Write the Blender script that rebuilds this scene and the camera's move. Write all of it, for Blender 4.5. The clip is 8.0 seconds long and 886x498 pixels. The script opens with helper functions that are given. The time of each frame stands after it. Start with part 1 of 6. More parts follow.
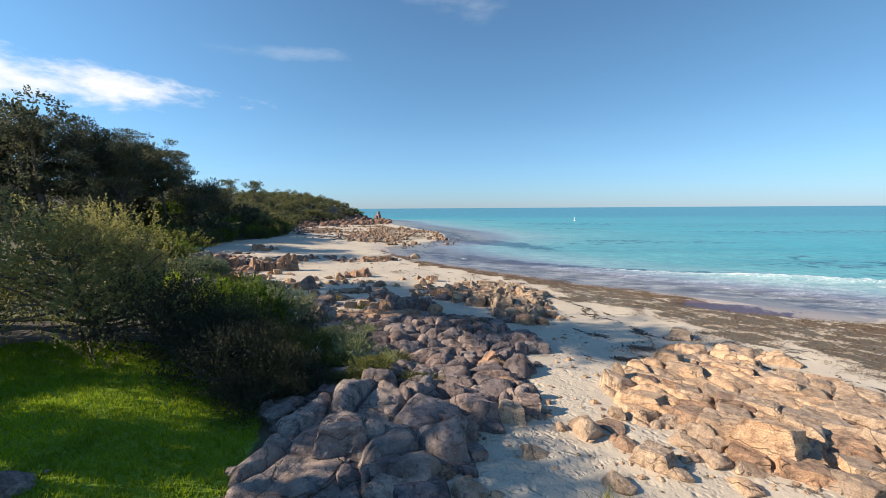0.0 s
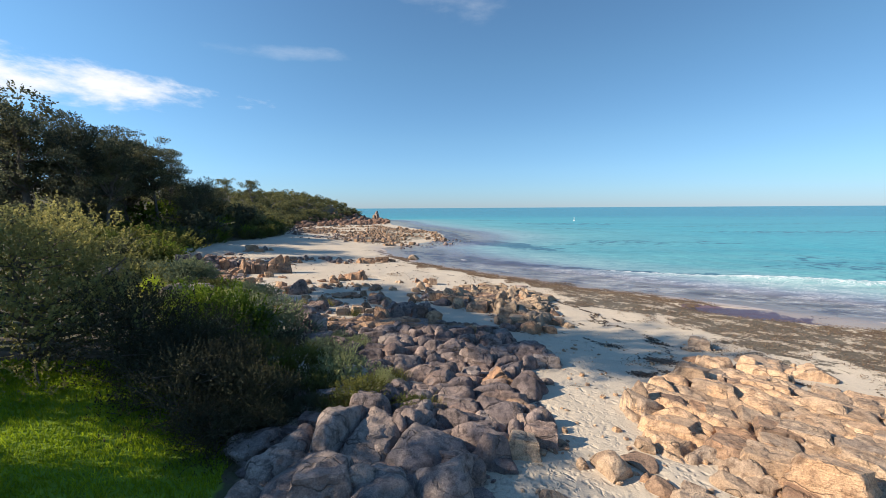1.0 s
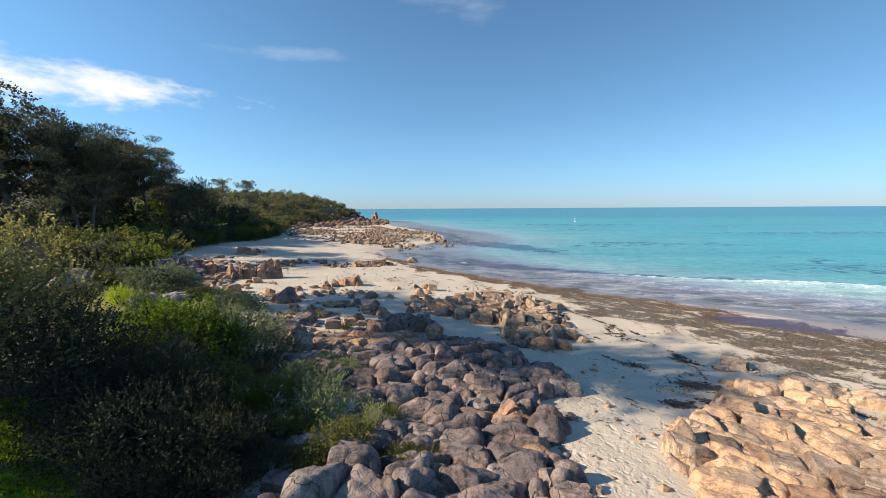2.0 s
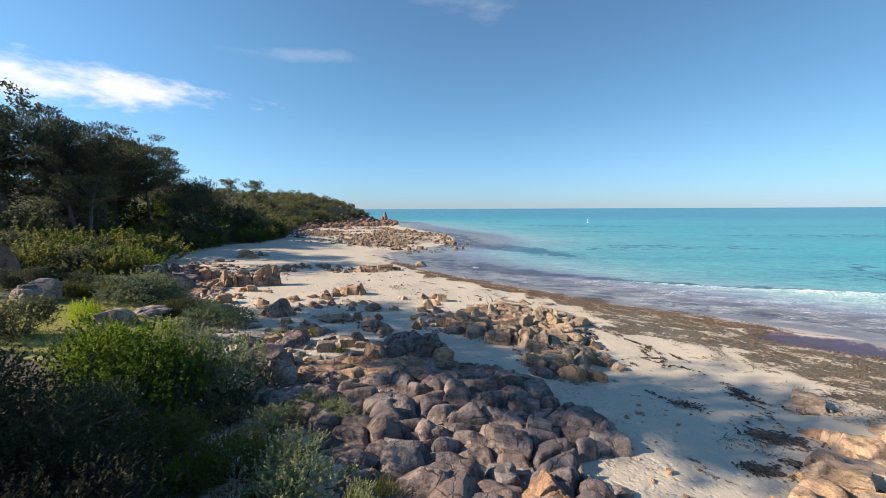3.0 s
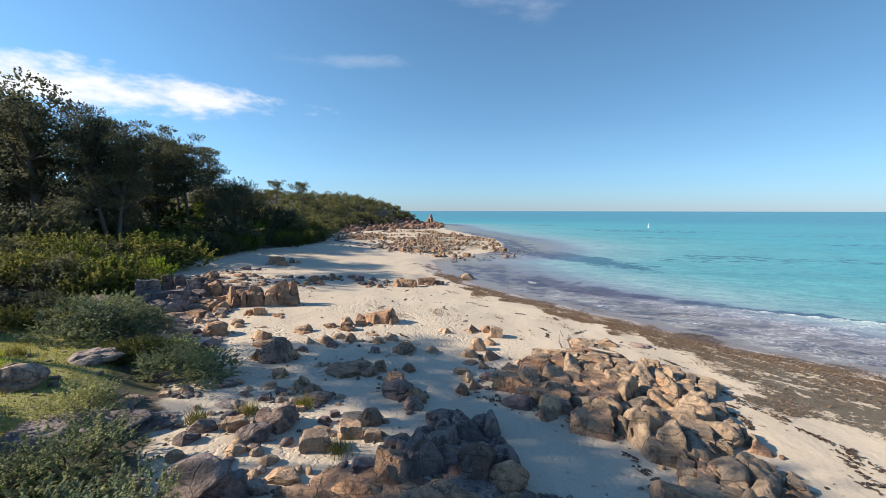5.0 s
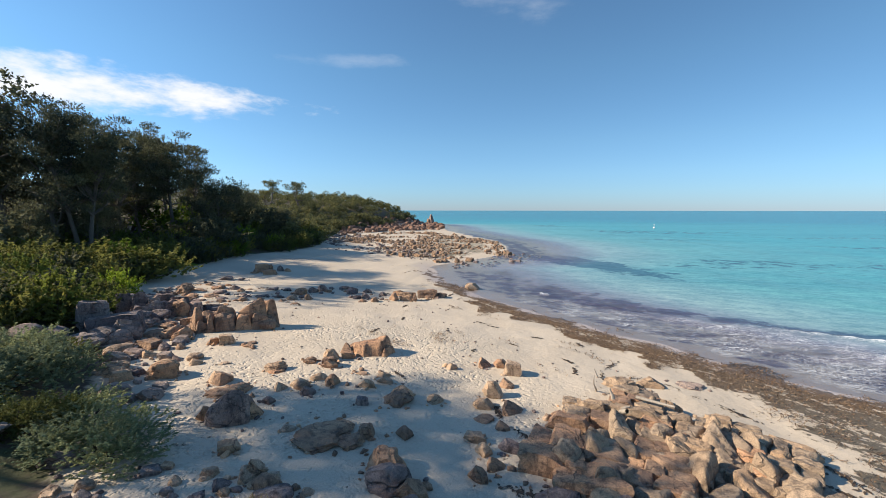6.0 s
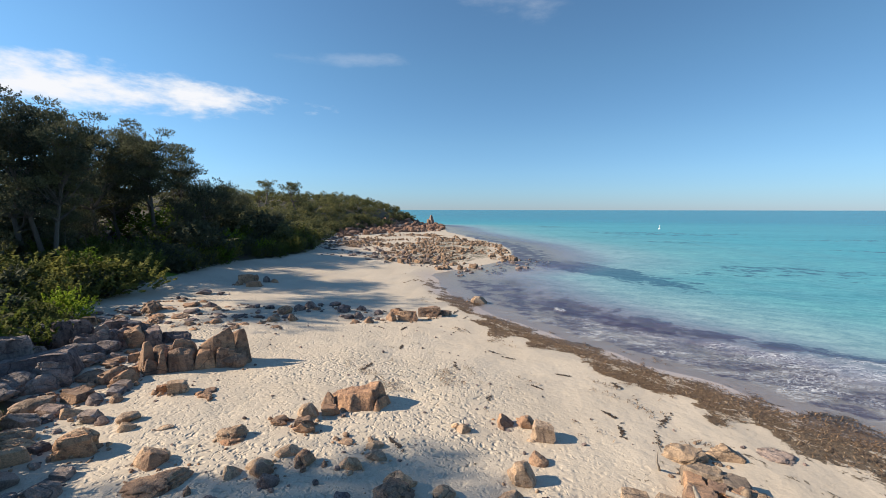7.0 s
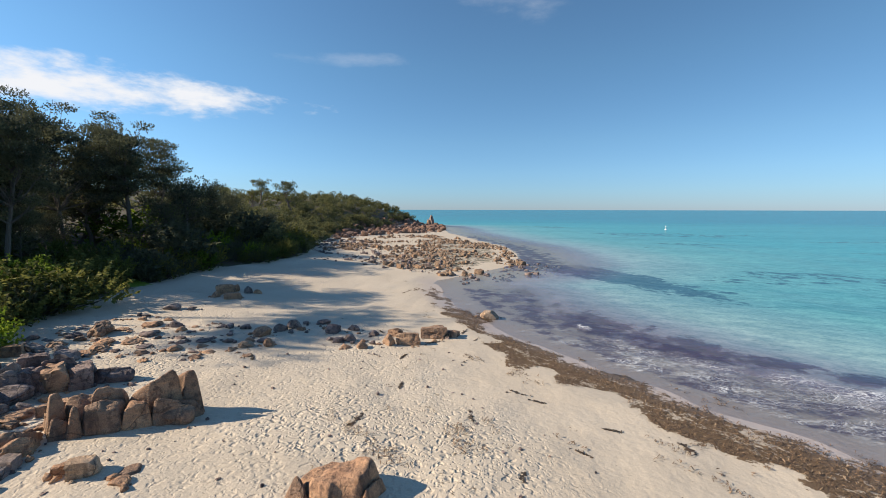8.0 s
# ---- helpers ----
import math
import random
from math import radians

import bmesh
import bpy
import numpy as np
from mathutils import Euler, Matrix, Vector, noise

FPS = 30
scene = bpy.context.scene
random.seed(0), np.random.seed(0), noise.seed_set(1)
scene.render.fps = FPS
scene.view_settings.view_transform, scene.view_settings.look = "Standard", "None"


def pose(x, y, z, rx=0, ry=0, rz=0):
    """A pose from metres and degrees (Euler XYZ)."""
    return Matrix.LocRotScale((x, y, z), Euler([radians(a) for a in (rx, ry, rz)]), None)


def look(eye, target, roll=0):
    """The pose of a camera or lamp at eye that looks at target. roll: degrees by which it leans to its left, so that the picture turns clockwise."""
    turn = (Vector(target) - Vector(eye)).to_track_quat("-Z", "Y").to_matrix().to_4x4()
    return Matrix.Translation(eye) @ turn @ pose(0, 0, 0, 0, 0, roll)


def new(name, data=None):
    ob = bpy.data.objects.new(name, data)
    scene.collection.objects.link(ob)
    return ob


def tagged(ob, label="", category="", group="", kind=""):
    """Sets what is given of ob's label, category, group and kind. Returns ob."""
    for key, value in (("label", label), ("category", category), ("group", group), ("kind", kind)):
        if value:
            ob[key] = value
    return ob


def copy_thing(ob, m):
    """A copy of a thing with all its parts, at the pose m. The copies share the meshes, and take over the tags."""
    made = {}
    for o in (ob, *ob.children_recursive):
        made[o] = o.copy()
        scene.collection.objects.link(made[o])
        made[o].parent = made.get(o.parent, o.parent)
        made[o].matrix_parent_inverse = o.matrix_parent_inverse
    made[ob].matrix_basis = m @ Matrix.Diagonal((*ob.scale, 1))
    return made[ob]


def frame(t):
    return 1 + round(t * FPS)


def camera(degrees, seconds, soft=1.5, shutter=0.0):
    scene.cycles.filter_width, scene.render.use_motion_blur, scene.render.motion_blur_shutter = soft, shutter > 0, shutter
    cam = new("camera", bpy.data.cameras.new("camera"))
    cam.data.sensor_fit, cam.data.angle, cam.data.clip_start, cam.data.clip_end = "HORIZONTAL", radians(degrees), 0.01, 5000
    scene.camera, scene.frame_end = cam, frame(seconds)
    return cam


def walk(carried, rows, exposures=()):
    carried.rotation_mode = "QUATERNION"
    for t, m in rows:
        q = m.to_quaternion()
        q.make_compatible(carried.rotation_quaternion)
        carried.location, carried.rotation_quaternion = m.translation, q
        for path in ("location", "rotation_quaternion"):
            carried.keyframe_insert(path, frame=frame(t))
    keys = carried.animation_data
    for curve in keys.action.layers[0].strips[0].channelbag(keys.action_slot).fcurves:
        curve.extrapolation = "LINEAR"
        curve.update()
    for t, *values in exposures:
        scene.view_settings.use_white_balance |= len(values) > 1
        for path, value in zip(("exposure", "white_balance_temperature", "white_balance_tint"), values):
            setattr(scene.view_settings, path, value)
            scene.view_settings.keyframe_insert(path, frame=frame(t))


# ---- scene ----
cam = camera(94.0, 8.0, soft=0.85)
METRES, EYE, TILT, LEAN, TURN = 27.27, 6.0, -2.1, 3.15, 0.0
ROWS = [
    (0.0, 0.0, 0.0, 0.0, 0.18, -3.63, -2.81),
    (0.5, -0.0009, 0.0258, 0.0004, 0.08, -3.64, -2.81),
    (1.0, -0.0023, 0.0597, 0.0016, -0.02, -3.64, -2.82),
    (1.5, -0.0042, 0.0972, 0.0029, -0.16, -3.59, -2.81),
    (3.0, -0.0078, 0.2479, 0.015, 1.25, -3.59, -2.95),
    (3.5, -0.0109, 0.305, 0.0186, 3.64, -3.58, -3.15),
    (4.0, -0.0154, 0.3717, 0.0224, 7.05, -3.61, -3.47),
    (4.5, -0.0231, 0.436, 0.0255, 7.63, -3.66, -3.52),
    (6.0, -0.0633, 0.6575, 0.049, 7.67, -3.75, -3.46),
    (6.5, -0.079, 0.73, 0.0621, 7.67, -3.8, -3.45),
    (7.0, -0.0976, 0.8112, 0.0723, 7.63, -3.83, -3.47),
    (7.5, -0.1161, 0.8907, 0.0773, 7.61, -3.86, -3.48),
    (8.0, -0.1391, 0.9825, 0.0817, 7.56, -3.85, -3.5),
]
walk(cam, [(t, pose(0, 0, EYE, TILT, LEAN, TURN) @ pose(METRES * x, METRES * y, METRES * z, 90 + pitch, roll, yaw)) for t, x, y, z, yaw, pitch, roll in ROWS], exposures=[(0.0, 0.83), (4.5, 0.85), (6.5, 0.74), (8.0, 0.64)])

# ---- sky, sun ----
SUN_TO = Vector((-0.97, -0.23, 0.0)).normalized()
SUN_EL = radians(30)
sun_dir = Vector((SUN_TO.x * math.cos(SUN_EL), SUN_TO.y * math.cos(SUN_EL), math.sin(SUN_EL)))
sun = new("sun", bpy.data.lights.new("sun", "SUN"))
sun.data.energy, sun.data.angle, sun.data.color = 4.6, radians(0.6), (1.0, 0.86, 0.68)
sun.matrix_basis = look(sun_dir * 200, (0, 0, 0))


def node(nt, kind, props=None, **sockets):
    """A shader node with its properties and inputs set; sockets are named, _0 means by index."""
    n = nt.nodes.new(kind)
    props = props or {}
    if "operation" in props:
        n.operation = props["operation"]
    if "use_clamp" in props:
        n.use_clamp = props["use_clamp"]
    if "interpolation_type" in props:
        n.interpolation_type = props["interpolation_type"]
    if "feature" in props:
        n.feature = props["feature"]
    if "attribute_name" in props:
        n.attribute_name = props["attribute_name"]
    for k, v in sockets.items():
        s = n.inputs[int(k[1:])] if k[0] == "_" else n.inputs[k.replace("__", " ")]
        if isinstance(v, bpy.types.NodeSocket):
            nt.links.new(v, s)
        else:
            s.default_value = v
    return n


def maths(nt, op, a, b=0.0, clamp=False):
    return node(nt, "ShaderNodeMath", {"operation": op, "use_clamp": clamp}, _0=a, _1=b).outputs[0]


def ramp(nt, fac, *stops):
    n = node(nt, "ShaderNodeValToRGB", None, Fac=fac)
    e = n.color_ramp.elements
    while len(e) < len(stops):
        e.new(0.5)
    for el, (p, c) in zip(e, stops):
        el.position = p
        el.color = (*c, 1) if isinstance(c, tuple) else (c, c, c, 1)
    return n.outputs[0]


def mix(nt, fac, a, b, blend="MIX"):
    n = nt.nodes.new("ShaderNodeMix")
    n.data_type, n.blend_type = "RGBA", blend
    for i, v in ((0, fac), (6, a), (7, b)):
        if isinstance(v, bpy.types.NodeSocket):
            nt.links.new(v, n.inputs[i])
        else:
            n.inputs[i].default_value = (*v, 1) if isinstance(v, tuple) else v
    return n.outputs[2]


def step(nt, v, lo, hi):
    n = node(nt, "ShaderNodeMapRange", {"interpolation_type": "SMOOTHSTEP"}, Value=v)
    n.inputs[1].default_value, n.inputs[2].default_value = lo, hi
    return n.outputs[0]


world = bpy.data.worlds.new("sky")
scene.world = world
world.use_nodes = True
nt = world.node_tree
nt.nodes.clear()
sky = node(nt, "ShaderNodeTexSky")
sky.sky_type, sky.sun_disc = "NISHITA", False
sky.sun_elevation, sky.sun_rotation = SUN_EL, math.atan2(SUN_TO.x, SUN_TO.y)
sky.air_density, sky.dust_density, sky.ozone_density = 1.0, 0.0, 4.5
way = node(nt, "ShaderNodeTexCoord").outputs["Generated"]
xyz = node(nt, "ShaderNodeSeparateXYZ", None, _0=way)
azimuth = maths(nt, "ARCTAN2", xyz.outputs[0], xyz.outputs[1])
elevation = maths(nt, "ARCSINE", xyz.outputs[2])
wisps = node(nt, "ShaderNodeTexNoise", None, Vector=node(nt, "ShaderNodeMapping", None, Vector=way, Scale=(5, 5, 14)).outputs[0], Scale=1.4, Detail=8.0, Roughness=0.6).outputs[0]


def cloud_bank(az, el, half_az, half_el, tilt, lo, hi):
    """Cover of one drifting cloud, by its middle, half extent and slant in radians."""
    du = maths(nt, "DIVIDE", maths(nt, "SUBTRACT", azimuth, az), half_az)
    line = maths(nt, "MULTIPLY_ADD", maths(nt, "SUBTRACT", azimuth, az), tilt)
    line.node.inputs[2].default_value = el
    dv = maths(nt, "DIVIDE", maths(nt, "SUBTRACT", elevation, line), half_el)
    far = maths(nt, "ADD", maths(nt, "MULTIPLY", du, du), maths(nt, "MULTIPLY", dv, dv))
    body = maths(nt, "ADD", maths(nt, "SUBTRACT", 1.0, far), maths(nt, "MULTIPLY", maths(nt, "SUBTRACT", wisps, 0.5), 4.0))
    return step(nt, body, lo, hi)


big = cloud_bank(-0.85, 0.219, 0.35, 0.043, -0.01, 0.0, 1.1)
thin = maths(nt, "MULTIPLY", cloud_bank(-0.04, 0.475, 0.17, 0.055, -0.25, -0.1, 2.6), 0.42)
streak = maths(nt, "MULTIPLY", cloud_bank(-0.34, 0.325, 0.16, 0.016, 0.05, 0.0, 2.4), 0.30)
cover = maths(nt, "MAXIMUM", maths(nt, "MAXIMUM", big, thin), streak)
tint = ramp(nt, maths(nt, "DIVIDE", elevation, 0.7, True), (0.0, (0.48, 0.65, 1.02)), (0.06, (0.60, 0.80, 1.08)), (0.12, (0.70, 0.90, 1.10)), (0.22, (0.80, 0.99, 1.08)), (0.45, (0.88, 1.09, 1.09)), (1.0, (0.95, 1.10, 1.10)))
tinted = mix(nt, 1.0, sky.outputs[0], tint, "MULTIPLY")
sunward = node(nt, "ShaderNodeVectorMath", {"operation": "DOT_PRODUCT"}, _0=way, _1=tuple(SUN_TO)).outputs["Value"]
glare = maths(nt, "ADD", maths(nt, "MULTIPLY", sunward, 0.22), 1.02)
tinted = mix(nt, 1.0, tinted, node(nt, "ShaderNodeCombineColor", None, _0=glare, _1=glare, _2=glare).outputs[0], "MULTIPLY")
sky_colour = mix(nt, cover, tinted, (7.2, 7.3, 7.6))
bg = node(nt, "ShaderNodeBackground", None, Color=sky_colour, Strength=0.080)
nt.links.new(bg.outputs[0], node(nt, "ShaderNodeOutputWorld").inputs[0])

# ---- lie of the land ----
SEA = -1.2
SHORE_Y = [-5000, -60, 0, 15, 25, 34, 38.7, 45, 52, 58, 68, 76, 80, 86, 93, 108, 124, 141, 182, 210, 240, 262, 320, 5000]
SHORE_X = [420, 75, 48, 37, 28.5, 19, 12.5, 5.5, -0.3, -4.5, -10, -12, -8, -4.5, -0.5, 0, -2, -9, -23, -27, -37, -70, -420, -4800]
TOE_Y = [-5000, -60, 5, 14.8, 19, 25, 32, 38, 42, 48, 59, 72, 90, 130, 180, 240, 320, 5000]
TOE_X = [380, 40, 19.5, 16.2, 13.5, 11, 8.4, 6.0, 2.5, -2.2, -8, -14, -12, -14, -33, -46, -440, -4850]
BACK_Y = [-5000, -60, 0, 5, 12, 20, 24, 28, 35, 40, 47, 55, 62, 71, 78, 84, 90, 97, 110, 136, 160, 203, 235, 320, 5000]
BACK_X = [300, 0, -1.5, -2.5, -4, -7.5, -10, -13.5, -20, -24, -31.5, -34.5, -36, -37, -34, -32.5, -34.5, -37, -41, -46.5, -47, -45, -45, -460, -4900]


def lattice(ix, iy, seed):
    v = np.sin(ix * 127.1 + iy * 311.7 + seed * 74.7) * 43758.5453
    return v - np.floor(v)


def vnoise(x, y, seed=0):
    ix, iy = np.floor(x), np.floor(y)
    fx, fy = x - ix, y - iy
    fx, fy = fx * fx * (3 - 2 * fx), fy * fy * (3 - 2 * fy)
    a, b = lattice(ix, iy, seed), lattice(ix + 1, iy, seed)
    c, d = lattice(ix, iy + 1, seed), lattice(ix + 1, iy + 1, seed)
    return a + (b - a) * fx + (c - a + (a - b - c + d) * fx) * fy


def shore(y):
    y = np.asarray(y, float)
    bend = (vnoise(y * 0.16, y * 0, 51) - 0.5) * 2.2 + (vnoise(y * 0.55, y * 0, 52) - 0.5) * 0.8
    return np.interp(y, SHORE_Y, SHORE_X) + np.where((y > 5) & (y < 78), bend, 0)


def toe(y):
    return np.minimum(np.interp(y, TOE_Y, TOE_X), shore(y) - 1.5)


def back(y):
    return np.minimum(np.interp(y, BACK_Y, BACK_X), toe(y) - 3)


def fbm(x, y, seed=0, octaves=4):
    total, amp = 0, 0.5
    for i in range(octaves):
        total = total + amp * vnoise(x * 2 ** i, y * 2 ** i, seed + i)
        amp /= 2
    return total


def sstep(lo, hi, v):
    t = np.clip((v - lo) / (hi - lo), 0, 1)
    return t * t * (3 - 2 * t)


def height(x, y):
    """Height of the ground, from the sea bed to the wooded slope."""
    x, y = np.asarray(x, float), np.asarray(y, float)
    xs, xt, xb = shore(y), toe(y), back(y)
    off = x - xs
    bed = SEA - 0.05 * np.clip(off, 0, 40) - 0.012 * np.clip(off - 40, 0, 400)
    flat = -0.8 + (SEA + 0.8) * np.clip((x - xt) / (xs - xt), 0, 1)
    u = np.clip((xt - x) / (xt - xb), 0, 1)
    beach = -0.8 + 1.2 * (1 - (1 - u) ** 1.15)
    d = np.clip(xb - x, 0, None)
    steep = np.interp(y, [0, 60, 95, 130, 175, 200, 225, 240, 252], [0.11, 0.14, 0.24, 0.46, 0.62, 0.95, 0.95, 0.85, 0.2])
    cap = np.interp(y, [0, 60, 100, 130, 175, 205, 225, 240, 254], [12, 12, 12, 14, 13, 12, 10, 7, 2])
    rise = 0.85 * sstep(0, 4, d) + np.clip(d - 3, 0, None) * steep
    hill = np.where(d > 0, cap * (1 - np.exp(-rise / cap)), 0)
    z = np.where(off > 0, bed, np.where(x > xt, flat, beach + hill))
    near = (np.abs(x) < 150) & (y < 260) & (y > -80)
    lumps = (fbm(x * 0.5, y * 0.5, 3, 3) - 0.44) * 0.22 + (fbm(x * 0.12, y * 0.12, 9, 2) - 0.37) * 0.4 * sstep(0, 12, d)
    mound = 0.35 * np.exp(-((x + 2.5) / 2.6) ** 2 - ((y - 11.5) / 5) ** 2) + 0.3 * np.exp(-((x + 9) / 3) ** 2 - ((y - 22) / 3) ** 2)
    mound = mound + 1.5 * np.exp(-((x + 47) / 8) ** 2 - ((y - 224) / 20) ** 2)
    pool = -0.42 * sstep(1.25, 0.6, np.hypot((x - 21.5) / 4.8, (y - 27.8 + (x - 21.5) * 0.45) / 1.7))
    return z + np.where(near, mound + pool, 0) + np.where(near, lumps * sstep(0.5, -4, off), 0)
# ---- end of the lie of the land ----


def h(x, y):
    return float(height(x, y))


def graded(lo, hi, pitch, far_lo, far_hi, growth):
    mid = list(np.arange(lo, hi + pitch / 2, pitch))
    up, s = [], pitch
    while (up[-1] if up else mid[-1]) < far_hi:
        s *= growth
        up.append((up[-1] if up else mid[-1]) + s)
    down, s = [], pitch
    while (down[-1] if down else mid[0]) > far_lo:
        s *= growth
        down.append((down[-1] if down else mid[0]) - s)
    return np.array(down[::-1] + mid + up)


def sheet(name, gx, gy, zfun, material, attributes):
    X, Y = np.meshgrid(gx, gy)
    X, Y = X.ravel(), Y.ravel()
    Z = zfun(X, Y)
    nx, ny = len(gx), len(gy)
    i = np.arange(nx * ny).reshape(ny, nx)
    quads = np.stack([i[:-1, :-1], i[:-1, 1:], i[1:, 1:], i[1:, :-1]], -1).reshape(-1, 4)
    me = bpy.data.meshes.new(name)
    fill(me, np.stack([X, Y, Z], -1), quads)
    for key, f in attributes.items():
        a = me.attributes.new(key, "FLOAT", "POINT")
        a.data.foreach_set("value", np.asarray(f(X, Y), np.float32))
    me.shade_smooth()
    me.materials.append(material)
    return new(name, me)


def fill(me, verts, faces):
    """Fast mesh from arrays of equal-sided faces."""
    n = faces.shape[1]
    me.vertices.add(len(verts))
    me.vertices.foreach_set("co", np.asarray(verts, np.float32).ravel())
    me.loops.add(faces.size)
    me.loops.foreach_set("vertex_index", faces.astype(np.int32).ravel())
    me.polygons.add(len(faces))
    me.polygons.foreach_set("loop_start", np.arange(0, faces.size, n, dtype=np.int32))
    me.update(calc_edges=True)
    me.validate()


# ---- materials ----
def material(name):
    m = bpy.data.materials.new(name)
    m.use_nodes = True
    t = m.node_tree
    t.nodes.clear()
    return m, t


def finish(t, shader):
    t.links.new(shader, node(t, "ShaderNodeOutputMaterial").inputs[0])


def place(t):
    return node(t, "ShaderNodeTexCoord").outputs["Object"]


def tex(t, vector, scale, detail=4.0, rough=0.55, distortion=0.0):
    return node(t, "ShaderNodeTexNoise", None, Vector=vector, Scale=scale, Detail=detail, Roughness=rough, Distortion=distortion).outputs[0]


def attr(t, name):
    return node(t, "ShaderNodeAttribute", {"attribute_name": name}).outputs["Fac"]


def ground_material():
    m, t = material("sand_and_turf")
    p = place(t)
    fine, mid, broad = tex(t, p, 9, 6, 0.7), tex(t, p, 1.6, 5), tex(t, p, 0.22, 4)
    sand = mix(t, broad, (0.50, 0.42, 0.32), (0.625, 0.54, 0.428))
    sand = mix(t, step(t, fine, 0.62, 0.78), sand, (0.36, 0.29, 0.22))
    grain = tex(t, p, 26, 4, 0.75)
    sand = mix(t, 1.0, sand, ramp(t, grain, (0.3, (0.80, 0.79, 0.78)), (0.7, (1.14, 1.13, 1.12))), "MULTIPLY")
    wet = attr(t, "wet")
    sand = mix(t, wet, sand, (0.47, 0.39, 0.345))
    # Purple weed beds, and the pool's reflection painted in the same colour.
    beds = step(t, maths(t, "ADD", attr(t, "reef_pool"), maths(t, "MULTIPLY", maths(t, "SUBTRACT", tex(t, p, 0.55, 7, 0.68), 0.5), 2.2)), 0.42, 0.72)
    sand = mix(t, maths(t, "MULTIPLY", beds, 0.9), sand, (0.098, 0.060, 0.110))
    turf = mix(t, mid, (0.12, 0.20, 0.012), (0.24, 0.34, 0.03))
    turf = mix(t, step(t, fine, 0.5, 0.75), turf, (0.06, 0.10, 0.012))
    turf = mix(t, attr(t, "parched"), turf, mix(t, mid, (0.20, 0.205, 0.06), (0.34, 0.32, 0.12)))
    soil = mix(t, fine, (0.05, 0.038, 0.025), (0.13, 0.10, 0.07))
    soil = mix(t, maths(t, "MULTIPLY", step(t, tex(t, p, 0.7, 5, 0.65), 0.44, 0.60), 0.7), soil, mix(t, fine, (0.035, 0.048, 0.014), (0.10, 0.12, 0.04)))
    fresh = attr(t, "fresh")
    weed = mix(t, tex(t, p, 5, 6, 0.7), mix(t, fresh, (0.070, 0.056, 0.038), (0.080, 0.047, 0.024)), mix(t, fresh, (0.22, 0.188, 0.142), (0.245, 0.155, 0.082)))
    along = node(t, "ShaderNodeMapping", None, Vector=node(t, "ShaderNodeMapping", None, Vector=p, Rotation=(0, 0, -2.36)).outputs[0], Scale=(0.8, 1.3, 1)).outputs[0]
    patchy = maths(t, "ADD", maths(t, "MULTIPLY", tex(t, along, 0.9, 8, 0.72), 0.65), maths(t, "MULTIPLY", tex(t, p, 5.0, 5, 0.7), 0.35))
    weed_at = step(t, maths(t, "ADD", attr(t, "weed"), maths(t, "MULTIPLY", maths(t, "SUBTRACT", patchy, 0.5), 4.6)), 0.50, 0.66)
    litter_at = step(t, maths(t, "ADD", attr(t, "litter"), maths(t, "MULTIPLY", maths(t, "SUBTRACT", mid, 0.5), 1.2)), 0.4, 0.7)
    turf_at = step(t, maths(t, "ADD", attr(t, "grass"), maths(t, "MULTIPLY", maths(t, "SUBTRACT", mid, 0.5), 1.0)), 0.4, 0.65)
    colour = mix(t, litter_at, sand, soil)
    colour = mix(t, turf_at, colour, turf)
    colour = mix(t, weed_at, colour, weed)
    flat = node(t, "ShaderNodeMapping", None, Vector=p, Scale=(1, 1, 0)).outputs[0]
    jitter = node(t, "ShaderNodeVectorMath", {"operation": "MULTIPLY_ADD"}, _0=node(t, "ShaderNodeTexNoise", None, Vector=flat, Scale=2.5, Detail=2.0).outputs[1], _1=(0.35, 0.35, 0), _2=flat).outputs[0]
    cells = node(t, "ShaderNodeTexVoronoi", None, Vector=jitter, Scale=3.9, Randomness=1.0).outputs["Distance"]
    small = node(t, "ShaderNodeTexVoronoi", None, Vector=jitter, Scale=8.5, Randomness=1.0).outputs["Distance"]
    pits = maths(t, "ADD", step(t, cells, 0.05, 0.48), maths(t, "MULTIPLY", step(t, small, 0.05, 0.5), 0.5))
    dents = maths(t, "ADD", maths(t, "MULTIPLY", pits, maths(t, "MULTIPLY", attr(t, "trodden"), 0.055)), maths(t, "MULTIPLY", tex(t, p, 3.0, 5, 0.6), 0.05))
    relief = maths(t, "ADD", dents, maths(t, "MULTIPLY", maths(t, "MULTIPLY", tex(t, p, 14, 5, 0.7), weed_at), 0.12))
    bump = node(t, "ShaderNodeBump", None, Strength=0.9, Distance=1.0, Height=relief)
    b = node(t, "ShaderNodeBsdfPrincipled", None, Base__Color=colour, Roughness=maths(t, "SUBTRACT", 0.92, maths(t, "MULTIPLY", wet, 0.5)), Normal=bump.outputs[0])
    finish(t, b.outputs[0])
    return m


